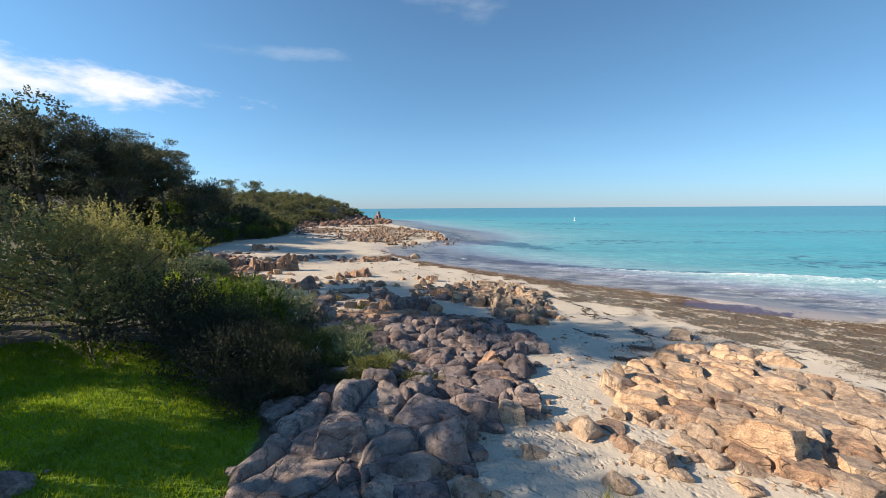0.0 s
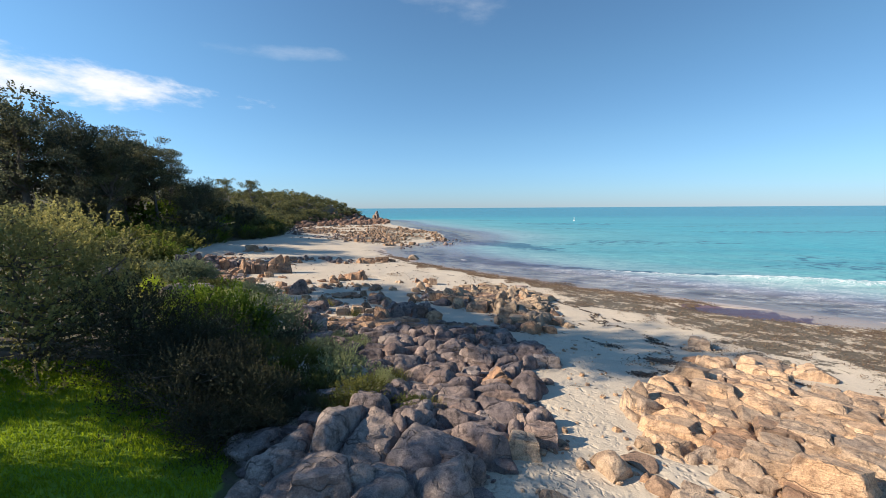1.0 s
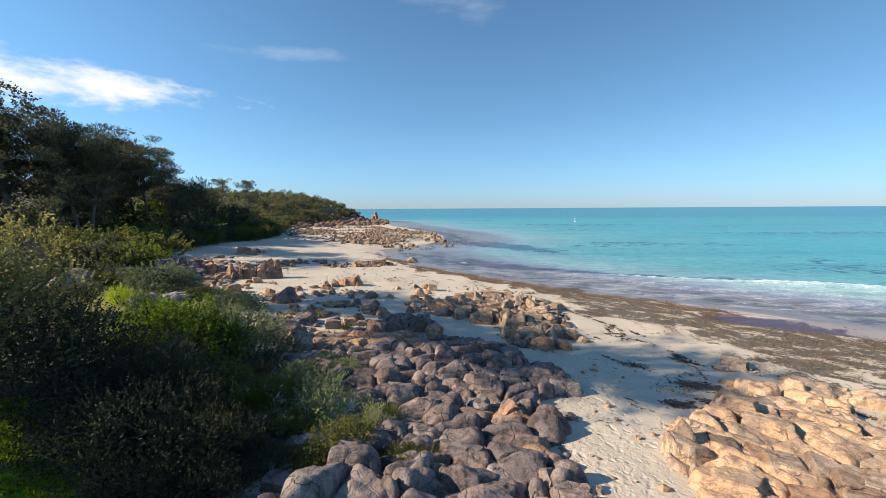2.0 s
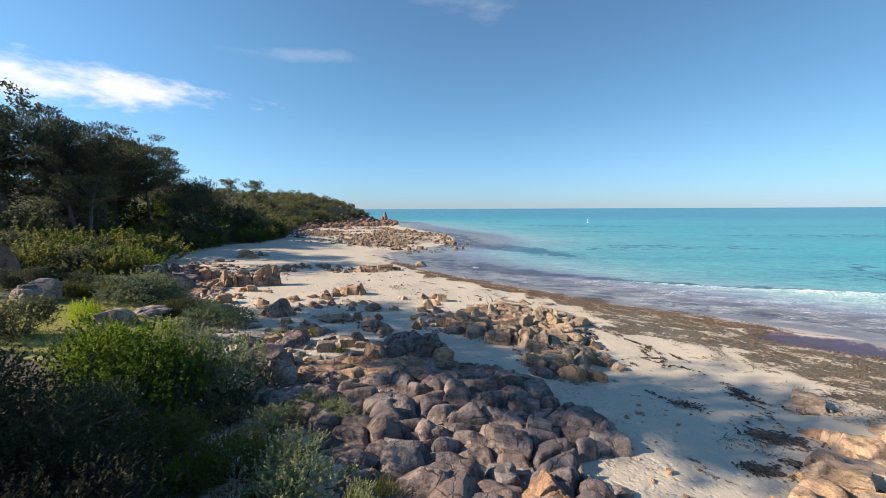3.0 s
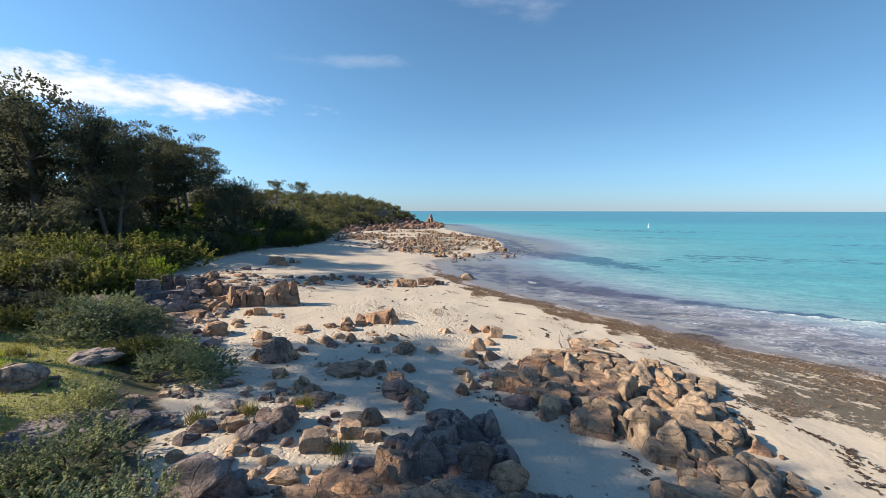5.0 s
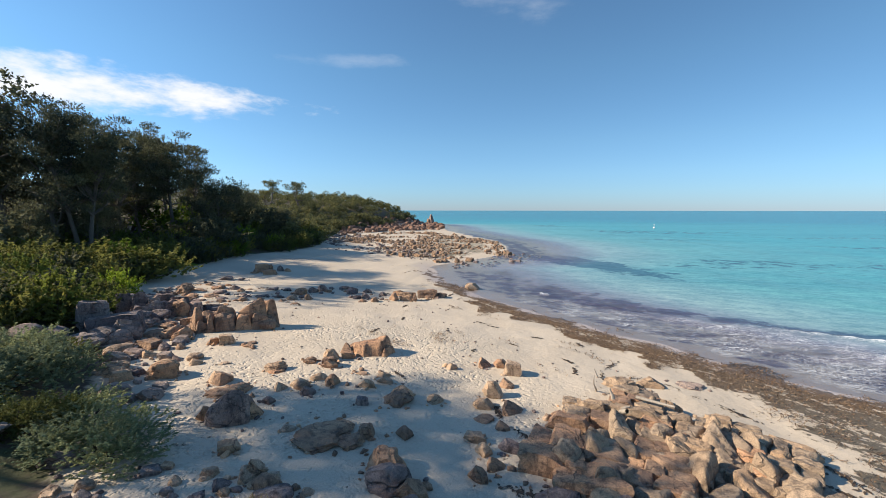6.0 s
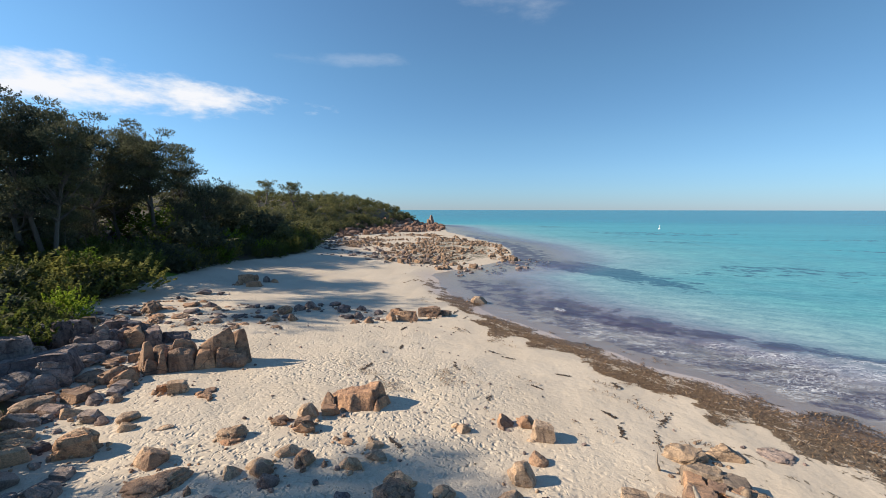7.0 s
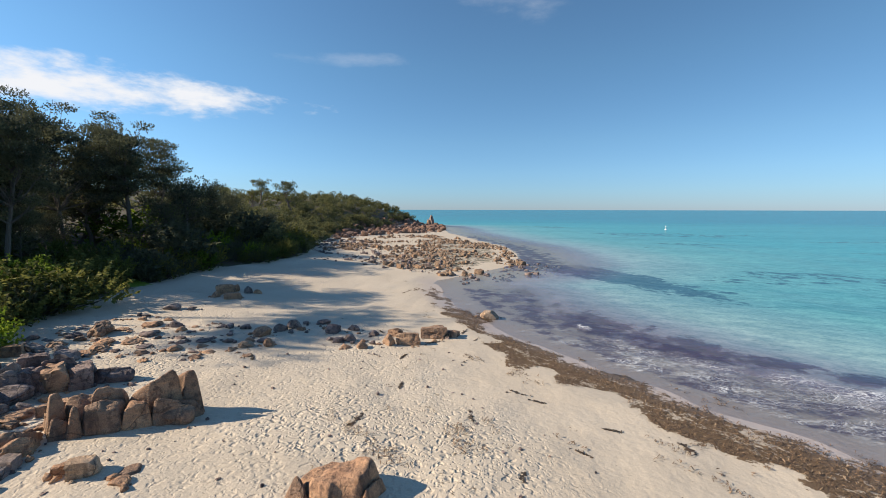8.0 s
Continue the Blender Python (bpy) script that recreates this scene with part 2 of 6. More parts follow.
def sea_material():
    m, t = material("sea_water")
    p = place(t)
    off, reef_pool, foam = attr(t, "offshore"), attr(t, "reef_pool"), attr(t, "foam")
    body = ramp(t, maths(t, "DIVIDE", off, 600.0, True), (0.0, (0.49, 0.43, 0.47)), (0.016, (0.35, 0.34, 0.46)), (0.030, (0.28, 0.42, 0.44)), (0.055, (0.15, 0.41, 0.43)), (0.12, (0.07, 0.375, 0.43)), (0.45, (0.045, 0.33, 0.41)), (1.0, (0.037, 0.27, 0.38)))
    streaks = tex(t, node(t, "ShaderNodeMapping", None, Vector=p, Scale=(0.25, 1, 1), Rotation=(0, 0, -0.3)).outputs[0], 0.05, 4)
    body = mix(t, maths(t, "MULTIPLY", step(t, streaks, 0.45, 0.75), 0.45), body, (0.02, 0.20, 0.28))
    reef_pool_at = step(t, maths(t, "ADD", reef_pool, maths(t, "MULTIPLY", maths(t, "SUBTRACT", tex(t, p, 0.5, 7, 0.66), 0.5), 2.6)), 0.40, 0.78)
    body = mix(t, maths(t, "MULTIPLY", reef_pool_at, 0.82), body, ramp(t, maths(t, "DIVIDE", off, 30.0, True), (0.0, (0.105, 0.066, 0.135)), (0.4, (0.082, 0.066, 0.155)), (0.65, (0.03, 0.105, 0.17))))
    q = node(t, "ShaderNodeMapping", None, Vector=p, Scale=(0.8, 1.6, 1), Rotation=(0, 0, 0.75)).outputs[0]
    warp = node(t, "ShaderNodeVectorMath", {"operation": "MULTIPLY_ADD"}, _0=node(t, "ShaderNodeTexNoise", None, Vector=q, Scale=0.9, Detail=3.0).outputs[1], _1=(1.6, 1.6, 0), _2=q).outputs[0]
    lace = node(t, "ShaderNodeTexVoronoi", {"feature": "DISTANCE_TO_EDGE"}, Vector=warp, Scale=2.6).outputs["Distance"]
    fringe = maths(t, "ADD", foam, maths(t, "MULTIPLY", maths(t, "SUBTRACT", tex(t, q, 0.5, 6, 0.65), 0.5), 1.3))
    fine_lace = node(t, "ShaderNodeTexVoronoi", {"feature": "DISTANCE_TO_EDGE"}, Vector=warp, Scale=7.0).outputs["Distance"]
    strands = maths(t, "MAXIMUM", step(t, lace, 0.09, 0.0), maths(t, "MULTIPLY", step(t, fine_lace, 0.11, 0.0), 0.7))
    foam_at = maths(t, "MULTIPLY", strands, step(t, fringe, 0.25, 0.85))
    foam_at = maths(t, "MAXIMUM", foam_at, step(t, fringe, 0.95, 1.15))
    cloudy = maths(t, "MULTIPLY", step(t, off, 1.0, 20.0), 0.97)
    chop = maths(t, "ADD", maths(t, "MULTIPLY", tex(t, node(t, "ShaderNodeMapping", None, Vector=p, Scale=(0.6, 1.5, 1), Rotation=(0, 0, 0.5)).outputs[0], 0.9, 5), 0.10), maths(t, "MULTIPLY", tex(t, p, 0.12, 3), 0.25))
    bump = node(t, "ShaderNodeBump", None, Strength=0.55, Distance=1.0, Height=chop).outputs[0]
    # The light and dark of ripples and chop is painted into the water colour.
    ripple_shade = tex(t, node(t, "ShaderNodeMapping", None, Vector=node(t, "ShaderNodeMapping", None, Vector=p, Rotation=(0, 0, 0.35)).outputs[0], Scale=(0.5, 1.0, 1)).outputs[0], 1.1, 7, 0.68)
    body = mix(t, 1.0, body, ramp(t, ripple_shade, (0.32, (0.60, 0.72, 0.78)), (0.62, (1.12, 1.09, 1.07))), "MULTIPLY")
    chop_shade = tex(t, node(t, "ShaderNodeMapping", None, Vector=node(t, "ShaderNodeMapping", None, Vector=p, Rotation=(0, 0, 0.25)).outputs[0], Scale=(0.6, 1.0, 1)).outputs[0], 4.2, 5, 0.7)
    body = mix(t, 1.0, body, ramp(t, chop_shade, (0.36, (0.76, 0.84, 0.88)), (0.6, (1.10, 1.07, 1.05))), "MULTIPLY")
    deep = node(t, "ShaderNodeBsdfDiffuse", None, Color=body)
    clear = node(t, "ShaderNodeBsdfTransparent", None, Color=ramp(t, maths(t, "DIVIDE", off, 30.0, True), (0.0, (0.96, 0.97, 0.98)), (0.4, (0.84, 0.95, 0.94)), (1.0, (0.66, 0.92, 0.92))))
    mass = node(t, "ShaderNodeMixShader", None, _0=cloudy, _1=clear.outputs[0], _2=deep.outputs[0])
    gloss = node(t, "ShaderNodeBsdfGlossy", None, Roughness=0.16, Normal=bump)
    fres = node(t, "ShaderNodeFresnel", None, IOR=1.33, Normal=bump)
    wave = node(t, "ShaderNodeMixShader", None, _0=maths(t, "MULTIPLY", fres.outputs[0], 0.45), _1=mass.outputs[0], _2=gloss.outputs[0])
    white = node(t, "ShaderNodeBsdfDiffuse", None, Color=(0.82, 0.84, 0.85, 1))
    out = node(t, "ShaderNodeMixShader", None, _0=maths(t, "MULTIPLY", foam_at, 0.85), _1=wave.outputs[0], _2=white.outputs[0])
    finish(t, out.outputs[0])
    return m


def rock_material(name, light, dark, stain):
    m, t = material(name)
    p = place(t)
    info = node(t, "ShaderNodeObjectInfo")
    q = node(t, "ShaderNodeVectorMath", {"operation": "MULTIPLY_ADD"}, _0=info.outputs["Random"], _1=(37.0, 21.0, 53.0), _2=node(t, "ShaderNodeNewGeometry").outputs["Position"]).outputs[0]
    broad, mid, fine = tex(t, q, 0.9, 4), tex(t, q, 4.5, 6, 0.65), tex(t, q, 32, 5, 0.7)
    c = mix(t, step(t, broad, 0.3, 0.7), dark, light)
    c = mix(t, step(t, mid, 0.46, 0.70), c, stain)
    runs = tex(t, node(t, "ShaderNodeMapping", None, Vector=q, Scale=(2.6, 2.6, 0.5)).outputs[0], 1.0, 6, 0.7)
    c = mix(t, maths(t, "MULTIPLY", step(t, runs, 0.50, 0.66), 0.75), c, tuple(v * 0.8 for v in stain))
    crust = maths(t, "ADD", tex(t, q, 0.55, 4), maths(t, "MULTIPLY", maths(t, "SUBTRACT", mid, 0.5), 0.5))
    c = mix(t, maths(t, "MULTIPLY", step(t, crust, 0.52, 0.62), 0.45), c, tuple(0.45 * v + 0.55 * w for v, w in zip(stain, light)))
    speck = step(t, tex(t, q, 11, 7, 0.75), 0.57, 0.70)
    c = mix(t, maths(t, "MULTIPLY", speck, 0.65), c, (0.05, 0.042, 0.036))
    c = mix(t, 1.0, c, ramp(t, fine, (0.25, 0.52), (0.75, 1.34)), "MULTIPLY")
    lot = maths(t, "FRACT", maths(t, "ADD", maths(t, "ADD", info.outputs["Random"], attr(t, "cell")), node(t, "ShaderNodeNewGeometry").outputs["Random Per Island"]))
    c = mix(t, 1.0, c, ramp(t, lot, (0.0, (0.70, 0.70, 0.73)), (0.5, (1.0, 0.97, 0.94)), (1.0, (1.22, 1.08, 0.95))), "MULTIPLY")
    layers = node(t, "ShaderNodeTexNoise", None, Vector=node(t, "ShaderNodeMapping", None, Vector=q, Scale=(1, 1, 4)).outputs[0], Scale=2.2, Detail=6.0, Roughness=0.6).outputs[0]
    bent = node(t, "ShaderNodeVectorMath", {"operation": "MULTIPLY_ADD"}, _0=node(t, "ShaderNodeTexNoise", None, Vector=q, Scale=1.8, Detail=4.0).outputs[1], _1=(0.7, 0.7, 0.7), _2=node(t, "ShaderNodeMapping", None, Vector=q, Scale=(1, 1, 1.5)).outputs[0]).outputs[0]
    joint = step(t, node(t, "ShaderNodeTexVoronoi", {"feature": "DISTANCE_TO_EDGE"}, Vector=bent, Scale=0.85).outputs["Distance"], 0.022, 0.003)
    joint = maths(t, "MULTIPLY", joint, step(t, tex(t, q, 1.1, 3), 0.42, 0.62))
    c = mix(t, maths(t, "MULTIPLY", joint, 0.6), c, (0.045, 0.036, 0.03))
    relief = maths(t, "ADD", maths(t, "MULTIPLY", layers, 0.13), maths(t, "ADD", maths(t, "MULTIPLY", mid, 0.13), maths(t, "MULTIPLY", fine, 0.034)))
    relief = maths(t, "SUBTRACT", relief, maths(t, "MULTIPLY", joint, 0.06))
    bump = node(t, "ShaderNodeBump", None, Strength=0.9, Distance=1.0, Height=relief).outputs[0]
    b = node(t, "ShaderNodeBsdfPrincipled", None, Base__Color=c, Roughness=0.88, Normal=bump)
    finish(t, b.outputs[0])
    return m


def leaf_material(name, a, b, through_light=0.3):
    m, t = material(name)
    geo = node(t, "ShaderNodeNewGeometry").outputs["Random Per Island"]
    info = node(t, "ShaderNodeObjectInfo").outputs["Random"]
    c = mix(t, maths(t, "ADD", maths(t, "MULTIPLY", geo, 0.5), 0.25), a, b)
    c = mix(t, 1.0, c, ramp(t, info, (0.0, (0.75, 0.78, 0.8)), (1.0, (1.25, 1.18, 1.0))), "MULTIPLY")
    clump = tex(t, node(t, "ShaderNodeNewGeometry").outputs["Position"], 0.45, 3)
    c = mix(t, 1.0, c, ramp(t, clump, (0.3, (0.48, 0.58, 0.62)), (0.7, (1.52, 1.38, 1.05))), "MULTIPLY")
    s = node(t, "ShaderNodeBsdfPrincipled", None, Base__Color=c, Roughness=0.65)
    s.inputs["Specular IOR Level"].default_value = 0.12
    tr = node(t, "ShaderNodeBsdfTranslucent", None, Color=c)
    finish(t, node(t, "ShaderNodeMixShader", None, _0=through_light, _1=s.outputs[0], _2=tr.outputs[0]).outputs[0])
    return m


def bark_material(name, a, b):
    m, t = material(name)
    p = place(t)
    n = tex(t, node(t, "ShaderNodeMapping", None, Vector=p, Scale=(6, 6, 1.2)).outputs[0], 2.0, 6)
    bump = node(t, "ShaderNodeBump", None, Strength=0.6, Distance=0.1, Height=n).outputs[0]
    finish(t, node(t, "ShaderNodeBsdfPrincipled", None, Base__Color=mix(t, n, a, b), Roughness=0.9, Normal=bump).outputs[0])
    return m


SAND, WATER = ground_material(), sea_material()
ROCK = {
    "ochre": rock_material("ochre_granite", (0.69, 0.52, 0.37), (0.53, 0.37, 0.24), (0.29, 0.19, 0.125)),
    "dark": rock_material("weathered_granite", (0.39, 0.315, 0.29), (0.19, 0.147, 0.14), (0.066, 0.052, 0.053)),
    "grey": rock_material("grey_granite", (0.47, 0.395, 0.355), (0.285, 0.235, 0.215), (0.12, 0.10, 0.096)),
    "red": rock_material("red_granite", (0.34, 0.205, 0.145), (0.235, 0.145, 0.105), (0.12, 0.082, 0.066)),
    "brown": rock_material("brown_granite", (0.42, 0.29, 0.19), (0.27, 0.185, 0.125), (0.12, 0.086, 0.066)),
    "tan": rock_material("tan_granite", (0.53, 0.405, 0.285), (0.40, 0.295, 0.20), (0.20, 0.15, 0.11)),
    "rust": rock_material("rust_granite", (0.55, 0.365, 0.235), (0.40, 0.245, 0.155), (0.16, 0.105, 0.08)),
}
LEAF = {
    "tree": leaf_material("tree_foliage", (0.090, 0.102, 0.078), (0.145, 0.156, 0.118), 0.42),
    "olive": leaf_material("olive_foliage", (0.085, 0.102, 0.040), (0.225, 0.235, 0.09), 0.42),
    "under": leaf_material("understorey_foliage", (0.075, 0.105, 0.028), (0.18, 0.22, 0.065), 0.42),
    # Tea-tree leaves again, their shade put into a darker colour.
    "shade_toned": leaf_material("shade_toned_foliage", (0.044, 0.046, 0.034), (0.100, 0.100, 0.070), 0.28),
    "tea": leaf_material("tea_tree_foliage", (0.165, 0.175, 0.085), (0.38, 0.37, 0.18), 0.45),
    "silver": leaf_material("silver_foliage", (0.18, 0.22, 0.14), (0.40, 0.44, 0.30), 0.4),
    "green": leaf_material("green_foliage", (0.098, 0.168, 0.024), (0.245, 0.335, 0.055), 0.45),
    "lime": leaf_material("lime_foliage", (0.21, 0.31, 0.025), (0.44, 0.55, 0.06), 0.5),
    "heath": leaf_material("heath_foliage", (0.10, 0.112, 0.060), (0.235, 0.232, 0.125), 0.45),
}
BARK = bark_material("grey_bark", (0.06, 0.05, 0.042), (0.19, 0.165, 0.135))
TWIG = bark_material("dark_twigs", (0.035, 0.028, 0.022), (0.10, 0.08, 0.06))

# ---- ground and sea ----
def grass_at(x, y):
    near = sstep(4.5, 3.2, np.hypot((x + 8.5) / 1.5, (y - 9.5))) * sstep(0.5, -0.7, x + 4.0 + (y - 7.7) * 0.35 + (fbm(x * 0.8, y * 0.8, 47, 3) - 0.44) * 2.4)
    bench = sstep(1.25, 0.75, np.hypot(((y - 24.4) * 0.77 - (x + 16.6) * 0.64) / 6.6, ((x + 16.6) * 0.77 + (y - 24.4) * 0.64) / 3.0))
    glade = sstep(4.0, 2.0, np.hypot((x + 46) / 1.5, (y - 61) / 0.8)) + sstep(3.0, 1.5, np.hypot((x + 40) / 2.0, (y - 60.0)))
    return np.clip(np.maximum(np.maximum(near, bench), glade), 0, 1)


def parched_at(x, y):
    return sstep(15, 18, y) * sstep(40, 34, y)


def litter_at(x, y):
    stony = 0.55 * sstep(76, 84, y) * sstep(-2, -5, x - shore(y) - 0) * sstep(-22, -14, x - shore(y)) * sstep(150, 130, y)
    return np.maximum(sstep(-1.0, 1.6, back(y) - x), stony)


def weed_at(x, y):
    x = x + (fbm(x * 0.18, y * 0.3, 61, 3) - 0.44) * 7.0 + (fbm(x * 0.7, y * 0.7, 67, 3) - 0.44) * 6.0
    inside = np.clip((x - toe(y)) / np.maximum(shore(y) - toe(y), 1), -1.5, 2)
    band = sstep(-0.05, 0.22, inside) * sstep(0.98, 0.74, inside)
    drift = 0.12 * sstep(-0.75, -0.25, inside) * sstep(0.98, 0.80, inside) * sstep(45, 32, y)
    pool = sstep(1.3, 0.7, np.hypot((x - 21.5) / 4.6, (y - 27.8 + (x - 21.5) * 0.45) / 1.7))
    return np.clip(np.maximum(band * (0.74 + 0.10 * sstep(28, 42, y)), drift) - pool, 0, 1) * sstep(76, 66, y)


def fresh_at(x, y):
    inside = (x - toe(y)) / np.maximum(shore(y) - toe(y), 1)
    return np.maximum(sstep(0.45, 0.75, inside), sstep(32, 42, y))


def wet_at(x, y):
    return sstep(-3.2, -0.6, x - shore(y)) * sstep(90, 60, y)


def trodden_at(x, y):
    return sstep(-3, -10, x - toe(y)) * sstep(-0.5, 1.5, x - back(y)) * (0.45 + 0.75 * sstep(0.38, 0.56, fbm(x * 0.2, y * 0.2, 5, 3)))


def offshore(x, y):
    return x - shore(y)


CREST_Y = [20, 31, 37.8, 42, 45, 47, 49, 51, 54.1, 56.2, 60.1, 70]
CREST_X = [90, 58, 39.5, 31, 24.6, 19, 13.8, 10.2, 6, 4.1, 0.8, -5]


def crest_x(y):
    """The line along which the small waves break."""
    y = np.asarray(y, float)
    return np.interp(y, CREST_Y, CREST_X) + (vnoise(y * 0.7, y * 0, 57) - 0.5) * 0.9


def breaker(x, y):
    """One on the crest of the breaking wave, low in its trough and past its ends."""
    gap = (x - crest_x(y)) * 0.6
    strong = sstep(50, 46.5, y)
    wide = 0.5 + 0.9 * strong + 0.7 * sstep(44.5, 40.5, y)
    run = np.clip(sstep(0.40, 0.60, fbm(y * 0.45, x * 0.05, 58, 2)) + strong * 0.9, 0, 1) * sstep(62, 58, y)
    return run * np.where(gap > 0, sstep(wide * 0.45, 0, gap), sstep(-wide, 0, gap))


def reef_pool_at(x, y):
    off = offshore(x, y)
    strip = 0.72 * sstep(1.0, 3.5, off) * sstep(13, 8, off) * sstep(18, 26, y) * sstep(78, 70, y)
    bar = 0.9 * sstep(4.8, 0.8, np.abs(x - crest_x(y) - 2.2)) * sstep(36, 44, y) * sstep(68, 61, y)
    strip = np.maximum(strip, bar)
    bank = 0.98 * sstep(1.45, 0.45, np.hypot((x - 11.0 - (82 - y) * 0.55) / 5.6, (y - 83) / 15.0))
    weedbed = 0.55 * sstep(0.56, 0.68, fbm(x * 0.02, y * 0.06, 21, 4)) * sstep(20, 40, off) * sstep(300, 120, off)
    point = 0.75 * sstep(12, 3, off) * sstep(78, 90, y) * sstep(200, 150, y)
    # The pool's purple sky reflection is painted by this mask too.
    pool = 0.85 * sstep(1.25, 0.8, np.hypot((x - 20.5) / 4.2, (y - 28.6 + (x - 20.5) * 0.45) / 1.6))
    return np.maximum(np.clip(np.maximum(np.maximum(strip * 0.85, bank), np.maximum(weedbed, point)), 0, 1) * sstep(-1.0, 0.8, off), pool)


def foam_at(x, y):
    off = offshore(x, y)
    inner = x - crest_x(y)
    wash = 0.50 * sstep(0.5, 2.5, off) * sstep(1.5, -1.5, inner) * sstep(64, 50, y)
    lip = 0.30 * sstep(1.2, 0.2, np.abs(off - 1.2)) * sstep(76, 60, y)
    return np.clip(np.maximum(np.maximum(wash, lip), 1.35 * breaker(x, y)), 0, 1.4)


ground = sheet("ground", graded(-26, 20, 0.2, -5000, 5000, 1.13), graded(5, 58, 0.2, -5000, 5000, 1.13), height, SAND,
               {"grass": grass_at, "litter": litter_at, "weed": weed_at, "fresh": fresh_at, "wet": wet_at, "trodden": trodden_at, "reef_pool": reef_pool_at, "parched": parched_at})
tagged(ground, "pale beach sand rising to a grassy wooded slope", "ground", kind="structure")


def swell(x, y):
    off = offshore(x, y)
    near = sstep(900, 100, np.hypot(x, y))
    w = 0.05 * np.sin(off * 0.55 + fbm(x * 0.05, y * 0.05, 4, 2) * 5) * sstep(2, 14, off)
    return SEA + (w + 0.06 * (fbm(x * 0.5, y * 0.8, 12, 2) - 0.37) * sstep(1, 6, off) + (0.16 + 0.3 * sstep(44.5, 40.5, y)) * breaker(x, y)) * near


sea = sheet("sea", graded(-14, 44, 0.4, -5000, 5000, 1.10), graded(24, 88, 0.45, -5000, 5000, 1.09), swell, WATER,
            {"offshore": offshore, "reef_pool": reef_pool_at, "foam": foam_at})
tagged(sea, "clear turquoise sea with foam along the shore", "sea", kind="structure")


# ---- builders ----
def part(name, me, material_, parent=None, label=""):
    """Links a mesh as one object under a thing or a part."""
    if material_ is not None and not me.materials:
        me.materials.append(material_)
    ob = new(name, me)
    ob.parent = parent
    if label:
        ob["label"] = label
    return ob


ICO = {}
for level in (1, 2, 3, 4):
    bm = bmesh.new()
    bmesh.ops.create_icosphere(bm, subdivisions=level, radius=1.0)
    bm.verts.ensure_lookup_table()
    ICO[level] = (np.array([v.co[:] for v in bm.verts]), np.array([[v.index for v in f.verts] for f in bm.faces]))
    bm.free()


def noise3(p, scale, seed):
    return np.array([noise.noise(Vector(v) * scale + Vector((seed * 7.3, seed * 3.1, seed * 5.7))) for v in p])


def rock_mesh(kind, seed, level, tone):
    """A boulder, block or slab, one metre across and high, cut by joint planes and worn at the edges."""
    rng = np.random.default_rng(seed * 97 + level)
    p, faces = ICO[level]
    p = p.copy()
    if kind == "block":
        p *= 1.25
        cuts = [((1, 0.1, 0.06), 0.8), ((-1, 0.1, 0.08), 0.8), ((0.1, 1, 0.05), 0.8), ((0.05, -1, 0.08), 0.8), ((0.05, 0.08, 1), 0.72)]
        cuts = [(np.array(n) + rng.normal(0, 0.13, 3), d * rng.uniform(0.82, 1.05)) for n, d in cuts]
        cuts += [(rng.normal(0, 1, 3), rng.uniform(0.82, 1.02)) for _ in range(8)]
        rough_amp = 0.075
    elif kind == "slab":
        cuts = [(np.array((0.05, 0.1, 1)) + rng.normal(0, 0.15, 3), 0.72)]
        cuts += [(rng.normal(0, 1, 3) * (1, 1, 0.6), rng.uniform(0.6, 0.9)) for _ in range(12)]
        rough_amp = 0.12
    else:
        cuts = [(rng.normal(0, 1, 3) * (1, 1, 0.8), rng.uniform(0.42, 0.80)) for _ in range(11)]
        rough_amp = 0.06
    for n, d in cuts:
        n = np.array(n) / np.linalg.norm(n)
        over = np.clip(p @ n - d, 0, None)
        p -= 0.98 * over[:, None] * n
    tri = np.asarray(faces)
    ends = np.concatenate([tri[:, [0, 1]], tri[:, [1, 2]], tri[:, [2, 0]]])
    for _ in range(max(0, level - 3) if tone in ("dark", "grey") and level > 2 else 0):
        total, number = np.zeros_like(p), np.zeros(len(p))
        np.add.at(total, ends[:, 0], p[ends[:, 1]])
        np.add.at(number, ends[:, 0], 1)
        p += 0.5 * (total / number[:, None] - p)
    r = p / np.linalg.norm(p, axis=1)[:, None]
    p += r * (noise3(p, 1.3, seed) * rough_amp * 1.6 + noise3(p, 3.5, seed + 5) * rough_amp * 0.6)[:, None]
    if level > 2:
        p += r * (noise3(p, 8, seed + 9) * 0.022)[:, None]
        crack = np.abs(noise3(p * (1, 1, 1.6), 1.7, seed + 31))
        p -= r * (0.085 * np.clip(1 - crack / 0.055, 0, 1))[:, None]
        for j in range(3 if kind != "boulder" else 1):
            n = np.eye(3)[(j + 2) % 3] + rng.normal(0, 0.15, 3)
            gap = np.abs(p @ n - rng.uniform(-0.35, 0.45) + noise3(p, 1.5, seed + 50 + j) * 0.12)
            p -= r * (0.10 * np.clip(1 - gap / 0.07, 0, 1) ** 0.7)[:, None]
    lo, hi = p.min(0), p.max(0)
    p = (p - (lo + hi) / 2) / (hi - lo)
    p[:, 2] += 0.5
    p[:, 2] = np.where(p[:, 2] < 0.2, 0.2 - (0.2 - p[:, 2]) * 0.4, p[:, 2])
    p[:, 2] = (p[:, 2] - p[:, 2].min()) / (p[:, 2].max() - p[:, 2].min())
    p[:, :2] *= (1.04 - (0.10 if kind == "block" else 0.18) * p[:, 2])[:, None]
    me = bpy.data.meshes.new(kind)
    fill(me, p, faces)
    me.shade_smooth()
    me.set_sharp_from_angle(angle=radians(34))
    me.materials.append(ROCK[tone])
    return me


ROCKS = {}
PUT, SKIRT = [], []


